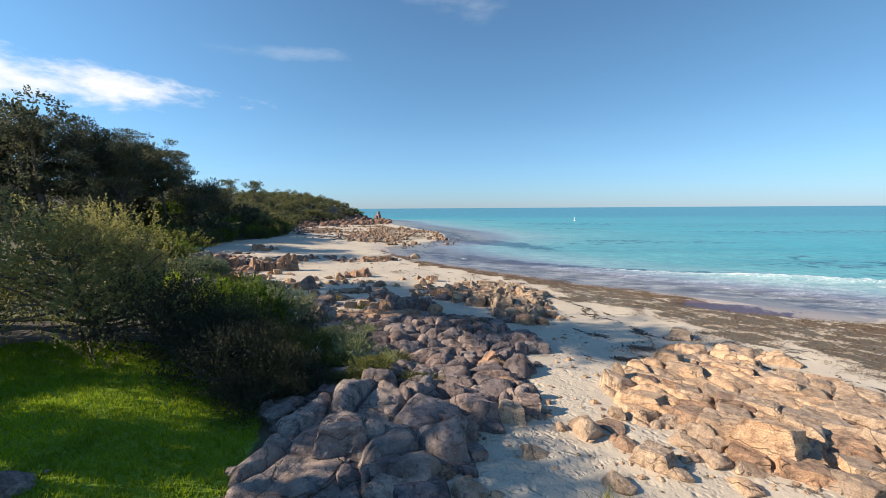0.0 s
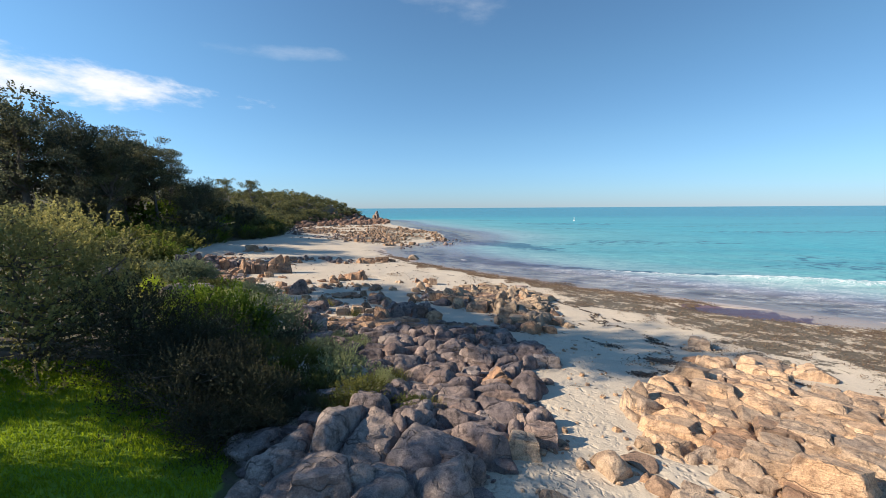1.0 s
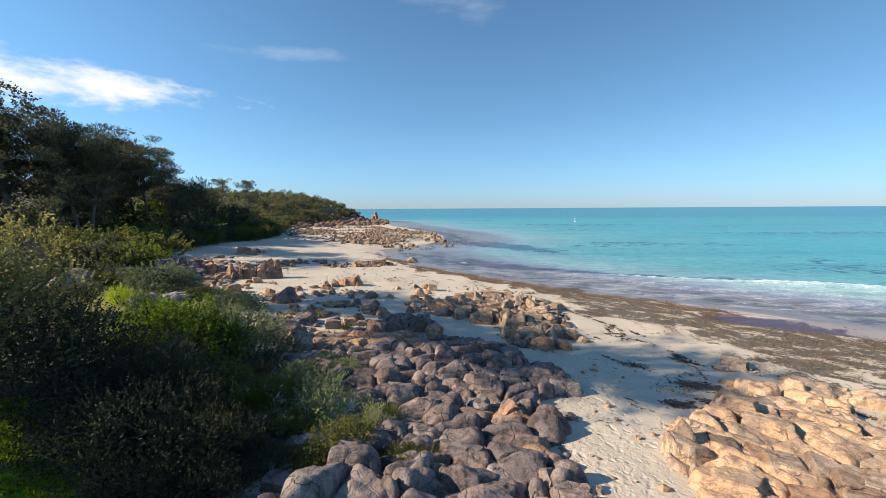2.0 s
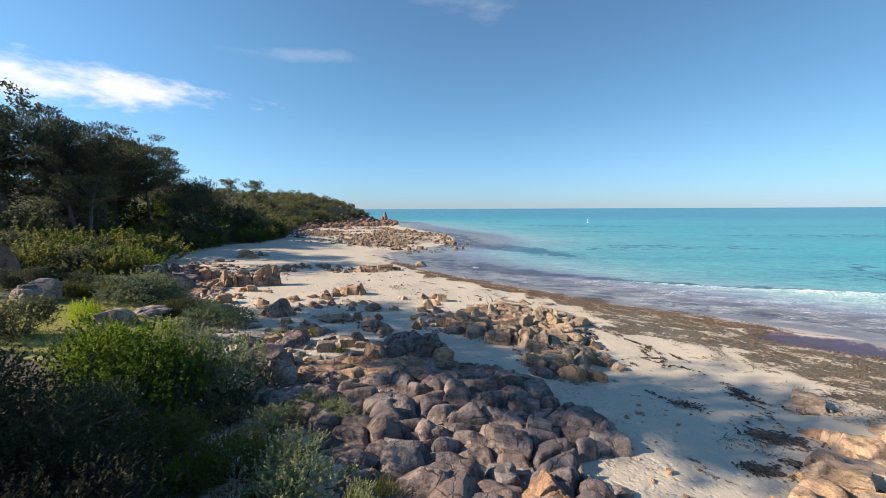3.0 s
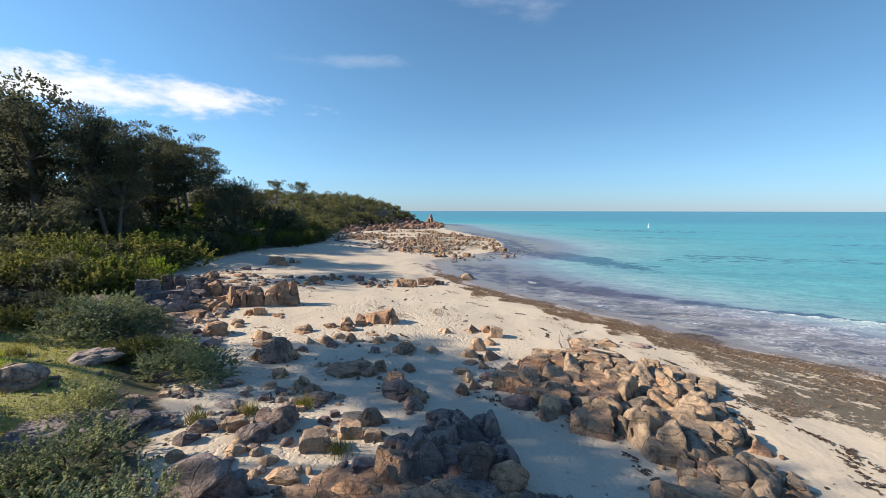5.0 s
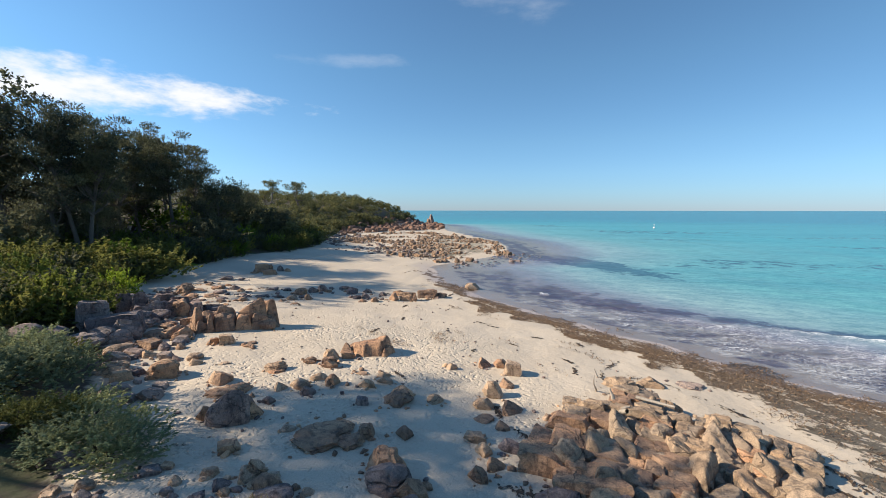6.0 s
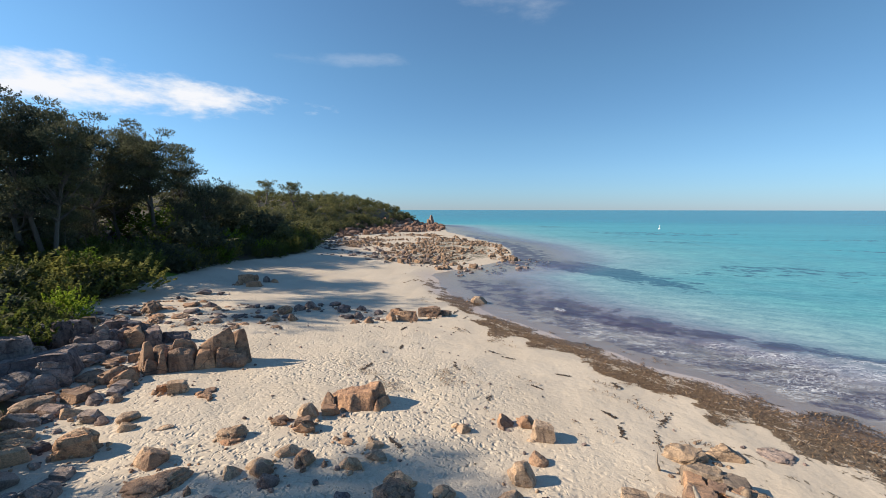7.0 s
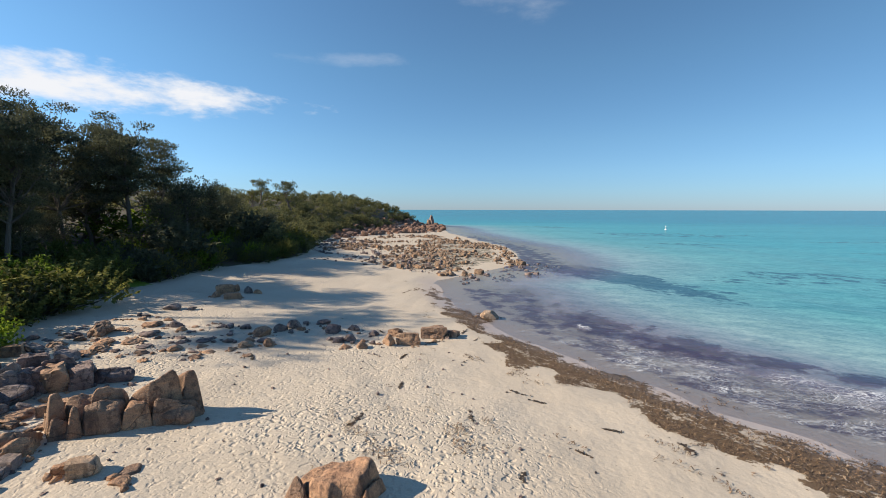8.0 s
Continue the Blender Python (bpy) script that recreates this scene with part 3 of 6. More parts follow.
def rock(kind, tone, x, y, w, d, tall, turn=0.0, level=3, seed=None, sink=0.22, tip=0.0, group="", label=""):
    """One stone set into the ground, with its width, depth and height in metres."""
    seed = int(abs(x * 13.7 + y * 7.9)) % 6 if seed is None else seed
    key = (kind, tone, seed, level)
    if key not in ROCKS:
        ROCKS[key] = rock_mesh(kind, seed + 1, level, tone)
    ob = new({"boulder": "boulder", "block": "rock_block", "slab": "rock_slab"}[kind], ROCKS[key])
    if w < 1.3 and tall > 0.5 * w and y < 45 and "upright" not in group:
        tall, w, d = 0.5 * w + 0.55 * (tall - 0.5 * w), w * 1.06, d * 1.12
    low = min(h(x + dx * w * 0.35, y + dy * d * 0.35) for dx, dy in ((0, 0), (1, 0), (-1, 0), (0, 1), (0, -1)))
    ob.matrix_basis = pose(x, y, low - sink * tall, tip, tip * 0.4, turn) @ Matrix.Diagonal((w, d, tall * (1 + sink), 1))
    PUT.append((x, y, (w + d) / 2))
    SKIRT.append((x, y, w, d, turn, tone))
    words = {"ochre": "sunlit ochre granite", "dark": "dark weathered granite", "grey": "grey lichen-stained granite", "rust": "rust-stained granite", "red": "red-brown granite", "tan": "tan weathered granite"}[tone]
    form = {"boulder": "rounded boulder", "block": "jointed block", "slab": "low flat slab"}[kind]
    tagged(ob, label or f"{words} {form} half buried in sand", "rock", group)
    return ob


def inside(poly, x, y):
    hit = False
    for (x0, y0), (x1, y1) in zip(poly, poly[1:] + poly[:1]):
        if (y0 > y) != (y1 > y) and x < x0 + (y - y0) / (y1 - y0) * (x1 - x0):
            hit = not hit
    return hit


def outcrop(poly, seed, count, sizes, tones, kinds, turn, rise, level=3, group="", pack=0.42, label=""):
    """Stones packed over a stretch of ground, the large ones first."""
    rng = random.Random(seed)
    xs, ys = [p[0] for p in poly], [p[1] for p in poly]
    made, near = 0, [q for q in PUT if min(xs) - 3 < q[0] < max(xs) + 3 and min(ys) - 3 < q[1] < max(ys) + 3]
    for i in range(count * 40):
        if made >= count:
            break
        f = made / count
        w = sizes[1] + (sizes[0] - sizes[1]) * f ** 0.6
        w *= rng.uniform(0.8, 1.2)
        x, y = rng.uniform(min(xs), max(xs)), rng.uniform(min(ys), max(ys))
        if not inside(poly, x, y) or any(math.hypot(x - a, y - b) < pack * (w + c) for a, b, c in near):
            continue
        made += 1
        near.append((x, y, w))
        kind = rng.choice(kinds)
        tall = w * rise * rng.uniform(0.7, 1.25) * (0.6 if kind == "slab" else 1)
        rock(kind, rng.choice(tones), x, y, w * rng.uniform(0.95, 1.35), w * rng.uniform(0.75, 1.1), tall, turn + rng.uniform(-22, 22), level,
             seed=rng.randrange(6), tip=rng.uniform(-8, 8), group=group, label=label)


def leaves(name, centres, radii, count, length, width, rng, squash=0.8, hollow=0.55, sprig=1, reach=0.0):
    """Small folded leaf blades over a crown of clumps, set along short upward sprigs."""
    centres, radii = np.asarray(centres, float), np.asarray(radii, float)
    share = radii ** 2 / (radii ** 2).sum()
    roots = count // sprig
    count = roots * sprig
    which = rng.choice(len(centres), roots, p=share)
    d = rng.normal(0, 1, (roots, 3))
    d /= np.linalg.norm(d, axis=1)[:, None]
    r = radii[which] * (hollow + (1.08 - hollow) * rng.random(roots) ** 0.6)
    c = centres[which] + d * r[:, None] * (1, 1, squash)
    axis = d * 0.7 + rng.normal(0, 0.3, (roots, 3)) + (0, 0, 0.7)
    axis /= np.linalg.norm(axis, axis=1)[:, None]
    c, d, axis = (np.repeat(v, sprig, 0) for v in (c, d, axis))
    c = c + axis * (reach * rng.random(count))[:, None]
    n = (d if sprig == 1 else rng.normal(0, 0.7, (count, 3)) + axis * 0.35) + rng.normal(0, 0.55, (count, 3))
    n /= np.linalg.norm(n, axis=1)[:, None]
    a = np.cross(n, rng.normal(0, 1, (count, 3)))
    if sprig > 1:
        a = a / np.linalg.norm(a, axis=1)[:, None] + axis * 0.9
        a -= (a * n).sum(1)[:, None] * n
    a /= np.linalg.norm(a, axis=1)[:, None]
    b = np.cross(n, a)
    L = (length * rng.uniform(0.6, 1.3, count))[:, None] / 2
    W = (width * rng.uniform(0.6, 1.3, count))[:, None] / 2
    v = np.stack([c + a * L, c + b * W + n * W * 0.4, c - a * L, c - b * W + n * W * 0.4], 1).reshape(-1, 3)
    f = np.arange(count * 4).reshape(-1, 4)
    me = bpy.data.meshes.new(name)
    fill(me, v, f)
    return me


def tube(paths, sides=6):
    """Tapered round limbs along paths of (point, radius)."""
    verts, faces = [], []
    for path in paths:
        base = len(verts)
        for i, (p, r) in enumerate(path):
            p = Vector(p)
            q = Vector(path[min(i + 1, len(path) - 1)][0]) - Vector(path[max(i - 1, 0)][0])
            q.normalize()
            u = q.orthogonal().normalized()
            w = q.cross(u)
            for k in range(sides):
                a = 2 * math.pi * k / sides
                verts.append(p + (u * math.cos(a) + w * math.sin(a)) * r)
        for i in range(len(path) - 1):
            for k in range(sides):
                a, b = base + i * sides + k, base + i * sides + (k + 1) % sides
                faces.append((a, b, b + sides, a + sides))
    me = bpy.data.meshes.new("limbs")
    me.from_pydata(verts, [], faces)
    me.shade_smooth()
    return me


def limb(rng, start, heading, length, r0, r1, steps=5, wander=0.18):
    p, d = Vector(start), Vector(heading).normalized()
    out = [(p.copy(), r0)]
    for i in range(steps):
        d = (d + Vector((rng.normal(0, wander), rng.normal(0, wander), rng.normal(0.05, wander)))).normalized()
        p = p + d * length / steps
        out.append((p.copy(), r0 + (r1 - r0) * (i + 1) / steps))
    return out


def tree_model(seed, tall, spread, count, leaf, tone, clear=0.3, clumps=26, open_crown=1.0, lean=0.1, broad=0.42, flat=0.72, sprig=7, reach=1.1, lift=1.0, girth=1.0):
    """A coastal tree: forked trunk and limbs, crown of leaf clumps at the limbs' ends."""
    rng = np.random.default_rng(seed)
    thing = new("tree")
    trunk = limb(rng, (0, 0, -0.3), (rng.normal(0, lean), rng.normal(0, lean), 1), tall * 0.72, (tall * 0.026 + 0.05) * girth, tall * 0.008 * girth, 7, 0.10)
    paths, tips, sizes = [trunk], [], []
    for i in range(clumps):
        k = min(len(trunk) - 1, int(len(trunk) * (clear + (1 - clear) * rng.random())))
        a = rng.uniform(0, 2 * math.pi)
        reach = spread * rng.uniform(0.35, 1.0) * (1.0 - 0.45 * k / len(trunk))
        up = rng.uniform(0.15, 0.9) * tall * 0.28 * lift
        start, r = trunk[k]
        arm = limb(rng, start, (math.cos(a) * reach, math.sin(a) * reach, up), math.hypot(reach, up), r * 0.55, 0.02, 4, 0.16)
        paths.append(arm)
        tips.append(arm[-1][0][:])
        sizes.append(spread * rng.uniform(0.20, 0.36) * open_crown)
        if rng.random() < 0.6:
            tips.append((Vector(arm[2][0]) + Vector((rng.normal(0, 0.5), rng.normal(0, 0.5), 0.6)))[:])
            sizes.append(spread * rng.uniform(0.14, 0.26) * open_crown)
    part("trunk", tube(paths), BARK, thing)
    part("crown", leaves("crown", tips, sizes, count, leaf, leaf * broad, rng, flat, 0.35, sprig, leaf * reach), LEAF[tone], thing)
    return thing


def shrub_model(seed, wide, tall, count, leaf, tone, clumps=16, hollow=0.5, name="shrub"):
    """A dense shrub of unit place: stems from one root, clumps of leaves over a mound."""
    rng = np.random.default_rng(seed)
    thing = new(name)
    tips, sizes, paths = [], [], []
    for i in range(clumps):
        a, e = rng.uniform(0, 2 * math.pi), math.asin(rng.uniform(0.08, 0.98))
        k = rng.uniform(0.62, 0.86)
        p = Vector((math.cos(a) * math.cos(e) * wide / 2 * k, math.sin(a) * math.cos(e) * wide / 2 * k, math.sin(e) * tall * k))
        tips.append(p[:])
        sizes.append(wide * rng.uniform(0.11, 0.22))
        if i % 2 == 0:
            paths.append(limb(rng, (0, 0, -0.1), p, p.length, 0.03 * wide / 2, 0.008, 4, 0.12))
    tips.append((0, 0, tall * 0.45))
    sizes.append(min(wide, tall) * 0.42)
    part("stem", tube(paths, 5), TWIG, thing)
    part("foliage", leaves("foliage", tips, sizes, count, leaf, leaf * 0.42, rng, 0.85, hollow, 14, leaf * 2.8), LEAF[tone], thing)
    return thing


def at(x, y, s=1.0, turn=0.0, dz=0.0, sz=1.0):
    return pose(x, y, h(x, y) + dz, 0, 0, turn) @ Matrix.Diagonal((s, s, s * sz, 1))


def plant(model, spots, label, category, group, seed=0):
    """The first spot takes the model itself, the others copies of it."""
    rng = random.Random(seed)
    for i, (x, y, s) in enumerate(spots):
        m = at(x, y, s, rng.uniform(0, 360), -0.05, rng.uniform(0.88, 1.12))
        if i == 0:
            model.matrix_basis = m
            tagged(model, label, category, group)
            first = model
        else:
            rx = copy_thing(first, Matrix.Identity(4))
            rx.matrix_basis = m
            tagged(rx, label, category, group)


# ---- rocks ----
GROUP = "ochre rock platform"
rock("boulder", "ochre", 3.61, 10.24, 0.89, 0.67, 0.53, -19, 3, group=GROUP)
rock("boulder", "ochre", 4.55, 12.16, 0.28, 0.21, 0.13, -21, 3, group=GROUP)
rock("block", "ochre", 4.87, 11.31, 0.48, 0.34, 0.36, -23, 3, group=GROUP)
rock("slab", "rust", 4.44, 10.71, 0.89, 0.85, 0.11, -23, 3, group=GROUP)
rock("boulder", "rust", 4.51, 9.78, 0.69, 0.52, 0.25, -25, 3, group=GROUP)
rock("block", "ochre", 4.83, 9.14, 1.03, 0.72, 0.45, -28, 4, group=GROUP)
rock("boulder", "ochre", 6.13, 10.01, 0.87, 0.66, 0.26, -31, 3, group=GROUP)
rock("boulder", "ochre", 6.34, 9.29, 0.85, 0.64, 0.26, -34, 3, group=GROUP)
rock("boulder", "ochre", 3.67, 8.27, 0.73, 0.55, 0.27, -24, 3, group=GROUP)
rock("slab", "ochre", 6.67, 13.91, 2.55, 2.42, 0.31, -26, 4, group=GROUP)
rock("block", "ochre", 6.12, 12.25, 1.39, 0.97, 0.49, -27, 4, group=GROUP)
rock("block", "ochre", 8.80, 15.94, 1.37, 0.96, 0.72, -29, 4, group=GROUP)
rock("block", "ochre", 8.88, 14.90, 1.28, 0.90, 0.59, -31, 4, group=GROUP)
rock("boulder", "ochre", 9.84, 14.61, 1.61, 1.21, 0.49, -34, 4, group=GROUP)
rock("slab", "ochre", 13.42, 18.66, 2.39, 2.27, 0.29, -36, 4, group=GROUP)
rock("boulder", "ochre", 14.52, 17.50, 1.73, 1.30, 0.52, -40, 4, group=GROUP)
rock("boulder", "rust", 10.66, 18.69, 1.09, 0.81, 0.33, -30, 4, group=GROUP)
rock("boulder", "ochre", 11.56, 14.03, 2.20, 1.65, 0.66, -39, 4, group=GROUP)
rock("block", "ochre", 10.90, 15.24, 1.47, 1.03, 0.52, -36, 4, group=GROUP)
rock("slab", "ochre", 13.43, 14.45, 2.25, 2.14, 0.31, -43, 4, group=GROUP)
rock("slab", "ochre", 8.73, 13.01, 2.19, 2.08, 0.26, -34, 4, group=GROUP)
rock("block", "rust", 6.97, 11.10, 1.69, 1.18, 0.59, -32, 4, group=GROUP)
rock("block", "ochre", 7.41, 10.50, 1.39, 0.97, 0.68, -35, 4, group=GROUP)
rock("block", "ochre", 7.98, 9.77, 1.76, 1.23, 1.13, -39, 4, group=GROUP)
rock("block", "ochre", 9.40, 11.94, 1.57, 1.10, 0.55, -38, 4, group=GROUP)
rock("block", "ochre", 9.52, 10.47, 0.92, 0.64, 0.99, -42, 3, group=GROUP)
rock("slab", "ochre", 11.39, 12.56, 1.64, 1.56, 0.32, -42, 4, group=GROUP)
rock("slab", "rust", 10.32, 10.23, 1.62, 1.54, 0.49, -45, 4, group=GROUP)
rock("block", "ochre", 11.86, 11.60, 1.53, 1.07, 0.54, -46, 4, group=GROUP)
rock("slab", "ochre", 14.53, 13.77, 1.43, 1.35, 0.22, -47, 4, group=GROUP)
rock("boulder", "ochre", 12.48, 12.00, 1.01, 0.76, 0.33, -46, 4, group=GROUP)
rock("boulder", "ochre", 8.85, 8.57, 1.38, 1.04, 0.42, -46, 4, group=GROUP)
rock("boulder", "ochre", 6.44, 8.35, 0.74, 0.55, 0.22, -38, 3, group=GROUP)
rock("boulder", "ochre", 7.04, 8.96, 0.76, 0.57, 0.23, -38, 3, group=GROUP)
rock("block", "ochre", 11.35, 10.24, 0.87, 0.61, 0.78, -48, 3, group=GROUP)
rock("block", "ochre", 10.79, 11.42, 1.12, 0.78, 0.49, -43, 4, group=GROUP)
rock("block", "ochre", 12.15, 20.9, 1.0, 0.8, 0.5, -30, 3, group=GROUP)
rock("slab", "ochre", 11.5, 20.4, 0.9, 0.6, 0.2, -20, 3, group=GROUP)
GROUP = "dark boulder pile"
rock("slab", "grey", -4.28, 10.27, 1.30, 1.23, 0.42, 23, 4, group=GROUP)
rock("boulder", "grey", -3.40, 10.30, 0.67, 0.50, 0.36, 18, 3, group=GROUP)
rock("boulder", "grey", -4.15, 12.70, 0.99, 0.74, 0.38, 18, 4, group=GROUP)
rock("block", "grey", -3.30, 12.66, 0.88, 0.62, 0.31, 15, 3, group=GROUP)
rock("block", "grey", -2.29, 8.74, 1.28, 0.89, 0.92, 15, 4, group=GROUP)
rock("boulder", "grey", -1.73, 8.99, 0.96, 0.72, 0.97, 11, 4, group=GROUP)
rock("slab", "dark", -1.14, 9.29, 1.51, 1.43, 0.30, 7, 4, group=GROUP)
rock("slab", "grey", -2.95, 8.04, 2.03, 1.93, 0.24, 20, 4, group=GROUP)
rock("boulder", "dark", -1.12, 8.02, 1.44, 1.08, 0.50, 8, 4, group=GROUP)
rock("slab", "grey", -1.09, 11.32, 1.30, 1.23, 0.16, 6, 4, group=GROUP)
rock("boulder", "dark", 0.15, 10.02, 1.38, 1.04, 0.52, -1, 4, group=GROUP)
rock("boulder", "dark", -0.78, 14.97, 1.48, 1.11, 0.61, 3, 4, group=GROUP)
rock("boulder", "rust", 1.72, 14.71, 1.34, 1.00, 0.66, -7, 4, group=GROUP)
rock("boulder", "dark", 1.11, 16.74, 1.42, 1.07, 0.79, -4, 4, group=GROUP)
rock("boulder", "dark", 0.20, 12.96, 1.49, 1.12, 0.45, -1, 4, group=GROUP)
rock("boulder", "dark", 0.68, 11.29, 1.28, 0.96, 0.50, -3, 4, group=GROUP)
rock("boulder", "dark", 1.71, 12.53, 1.08, 0.81, 0.53, -8, 4, group=GROUP)
rock("block", "ochre", 1.79, 10.80, 0.76, 0.53, 0.62, -9, 3, group=GROUP)
rock("block", "dark", 2.33, 11.42, 0.83, 0.58, 0.57, -12, 3, group=GROUP)
rock("boulder", "rust", 1.92, 13.14, 1.13, 0.85, 0.36, -8, 4, group=GROUP)
rock("boulder", "dark", 1.12, 10.27, 0.89, 0.67, 0.27, -6, 3, group=GROUP)
rock("slab", "rust", 2.75, 11.30, 0.57, 0.54, 0.08, -14, 3, group=GROUP)
rock("boulder", "ochre", 2.13, 9.20, 0.73, 0.55, 0.22, -13, 3, group=GROUP)
rock("boulder", "ochre", 0.46, 7.72, 0.79, 0.59, 0.27, -3, 3, group=GROUP)
rock("slab", "rust", -0.24, 8.34, 1.15, 1.09, 0.14, 2, 4, group=GROUP)
rock("boulder", "grey", -7.16, 6.40, 0.82, 0.62, 0.48, 48, 3, group=GROUP)
rock("block", "grey", -2.36, 18.14, 0.87, 0.61, 0.69, 12, 3, group=GROUP)
rock("block", "dark", -1.97, 18.44, 0.75, 0.52, 0.51, 9, 3, group=GROUP)
rock("boulder", "grey", -0.50, 18.11, 0.98, 0.74, 0.45, 1, 4, group=GROUP)
rock("boulder", "dark", 0.48, 18.75, 0.96, 0.72, 0.44, -4, 4, group=GROUP)
rock("boulder", "grey", -1.01, 17.42, 0.80, 0.60, 0.24, 5, 3, group=GROUP)
rock("boulder", "dark", -3.49, 19.45, 0.73, 0.55, 0.29, 16, 3, group=GROUP)
rock("boulder", "dark", -2.22, 20.72, 1.64, 1.23, 0.49, 9, 4, group=GROUP)
rock("boulder", "dark", -0.88, 19.90, 1.65, 1.24, 0.55, 3, 4, group=GROUP)
rock("boulder", "grey", 1.53, 17.98, 0.86, 0.64, 0.51, -11, 3, group=GROUP)
rock("block", "dark", 2.08, 17.47, 0.81, 0.57, 0.71, -15, 3, group=GROUP)
rock("boulder", "rust", 1.02, 17.19, 1.01, 0.76, 0.57, -8, 4, group=GROUP)
rock("slab", "dark", 3.35, 17.85, 1.99, 1.89, 0.70, -21, 4, group=GROUP)
rock("block", "dark", 2.09, 18.72, 0.61, 0.43, 0.69, -13, 3, group=GROUP)
rock("block", "dark", 2.02, 20.77, 1.06, 0.74, 0.57, -10, 4, group=GROUP)
rock("boulder", "dark", 0.69, 20.92, 1.45, 1.09, 0.47, -4, 4, group=GROUP)
rock("block", "dark", 0.81, 19.04, 0.92, 0.65, 0.56, -6, 3, group=GROUP)
rock("slab", "grey", -5.20, 18.39, 1.55, 1.47, 0.45, 26, 4, group=GROUP)
rock("slab", "grey", -4.39, 18.66, 1.30, 1.24, 0.28, 22, 4, group=GROUP)
rock("slab", "grey", -2.71, 16.96, 1.76, 1.68, 0.21, 16, 4, group=GROUP)
rock("boulder", "grey", -0.17, 16.86, 0.79, 0.60, 0.24, -1, 3, group=GROUP)
rock("boulder", "dark", -6.93, 20.98, 1.54, 1.16, 0.91, 28, 4, group=GROUP)
rock("slab", "ochre", 3.92, 17.99, 0.92, 0.87, 0.36, -24, 3, group=GROUP)
GROUP = "rock ridge"
rock("slab", "rust", -4.91, 20.83, 1.95, 1.85, 0.23, 26, 4, group=GROUP)
rock("slab", "rust", -3.35, 21.85, 2.65, 2.52, 0.32, 15, 4, group=GROUP)
rock("slab", "dark", -1.58, 21.92, 2.49, 2.37, 0.30, 5, 4, group=GROUP)
rock("boulder", "dark", -2.74, 20.29, 1.38, 1.04, 0.41, 14, 4, group=GROUP)
rock("boulder", "dark", -4.06, 19.86, 0.87, 0.65, 0.38, 23, 3, group=GROUP)
rock("slab", "rust", 0.33, 21.71, 1.62, 1.54, 0.19, -6, 4, group=GROUP)
rock("slab", "grey", -5.28, 19.72, 1.05, 0.99, 0.13, 31, 4, group=GROUP)
rock("boulder", "dark", -6.29, 20.07, 0.87, 0.65, 1.09, 35, 3, group=GROUP)
rock("block", "grey", -6.39, 21.28, 0.65, 0.46, 0.59, 32, 3, group=GROUP)
rock("slab", "rust", -4.33, 22.05, 1.71, 1.62, 0.20, 20, 4, group=GROUP)
rock("boulder", "ochre", 1.90, 21.09, 0.77, 0.58, 0.42, -15, 3, group=GROUP)
rock("block", "ochre", 1.48, 21.13, 0.41, 0.28, 0.62, -13, 3, group=GROUP)
rock("boulder", "grey", -0.82, 20.58, 0.85, 0.64, 0.26, 1, 3, group=GROUP)
GROUP = "stones below the shrubs"
rock("boulder", "ochre", -5.70, 22.06, 0.84, 0.63, 0.27, 27, 3, group=GROUP)
rock("boulder", "grey", -6.80, 23.40, 0.41, 0.31, 0.22, 28, 3, group=GROUP)
rock("boulder", "ochre", -6.70, 22.70, 0.36, 0.27, 0.17, 29, 3, group=GROUP)
rock("boulder", "ochre", -7.16, 22.58, 0.52, 0.39, 0.24, 32, 3, group=GROUP)
rock("block", "ochre", -7.82, 23.56, 0.70, 0.49, 0.37, 32, 3, group=GROUP)
rock("boulder", "grey", -8.58, 23.27, 0.72, 0.54, 0.38, 35, 3, group=GROUP)
rock("slab", "grey", -9.00, 24.88, 1.00, 0.95, 0.14, 33, 4, group=GROUP)
rock("slab", "dark", -7.00, 24.14, 1.28, 1.22, 0.61, 28, 4, group=GROUP)
rock("boulder", "dark", -6.75, 26.22, 1.04, 0.78, 0.34, 23, 4, group=GROUP)
rock("block", "ochre", -5.52, 23.47, 0.81, 0.57, 0.47, 23, 3, group=GROUP)
rock("block", "ochre", -4.96, 24.33, 0.72, 0.51, 0.45, 19, 3, group=GROUP)
rock("block", "ochre", -5.01, 25.07, 0.87, 0.61, 0.31, 18, 3, group=GROUP)
rock("boulder", "rust", -4.60, 25.19, 0.69, 0.52, 0.61, 17, 3, group=GROUP)
rock("block", "ochre", -4.25, 24.26, 0.50, 0.35, 0.29, 16, 3, group=GROUP)
rock("block", "dark", -4.07, 22.82, 0.67, 0.47, 0.31, 18, 3, group=GROUP)
rock("boulder", "ochre", -6.24, 22.48, 0.48, 0.36, 0.21, 28, 3, group=GROUP)
rock("boulder", "grey", -7.12, 21.96, 0.46, 0.34, 0.20, 33, 3, group=GROUP)
rock("boulder", "dark", -8.52, 22.65, 0.66, 0.49, 0.26, 36, 3, group=GROUP)
GROUP = "dark rock knot"
rock("boulder", "rust", -3.25, 22.40, 0.87, 0.65, 0.81, 14, 3, group=GROUP)
rock("boulder", "dark", -2.74, 23.22, 1.33, 1.00, 0.96, 11, 4, group=GROUP)
rock("boulder", "dark", -2.50, 25.62, 1.19, 0.89, 0.50, 8, 4, group=GROUP)
rock("boulder", "rust", -1.46, 23.31, 0.80, 0.60, 0.82, 4, 3, group=GROUP)
rock("boulder", "dark", -0.64, 22.98, 0.71, 0.53, 0.56, 0, 3, group=GROUP)
rock("boulder", "dark", -0.71, 23.72, 0.82, 0.62, 0.80, 0, 3, group=GROUP)
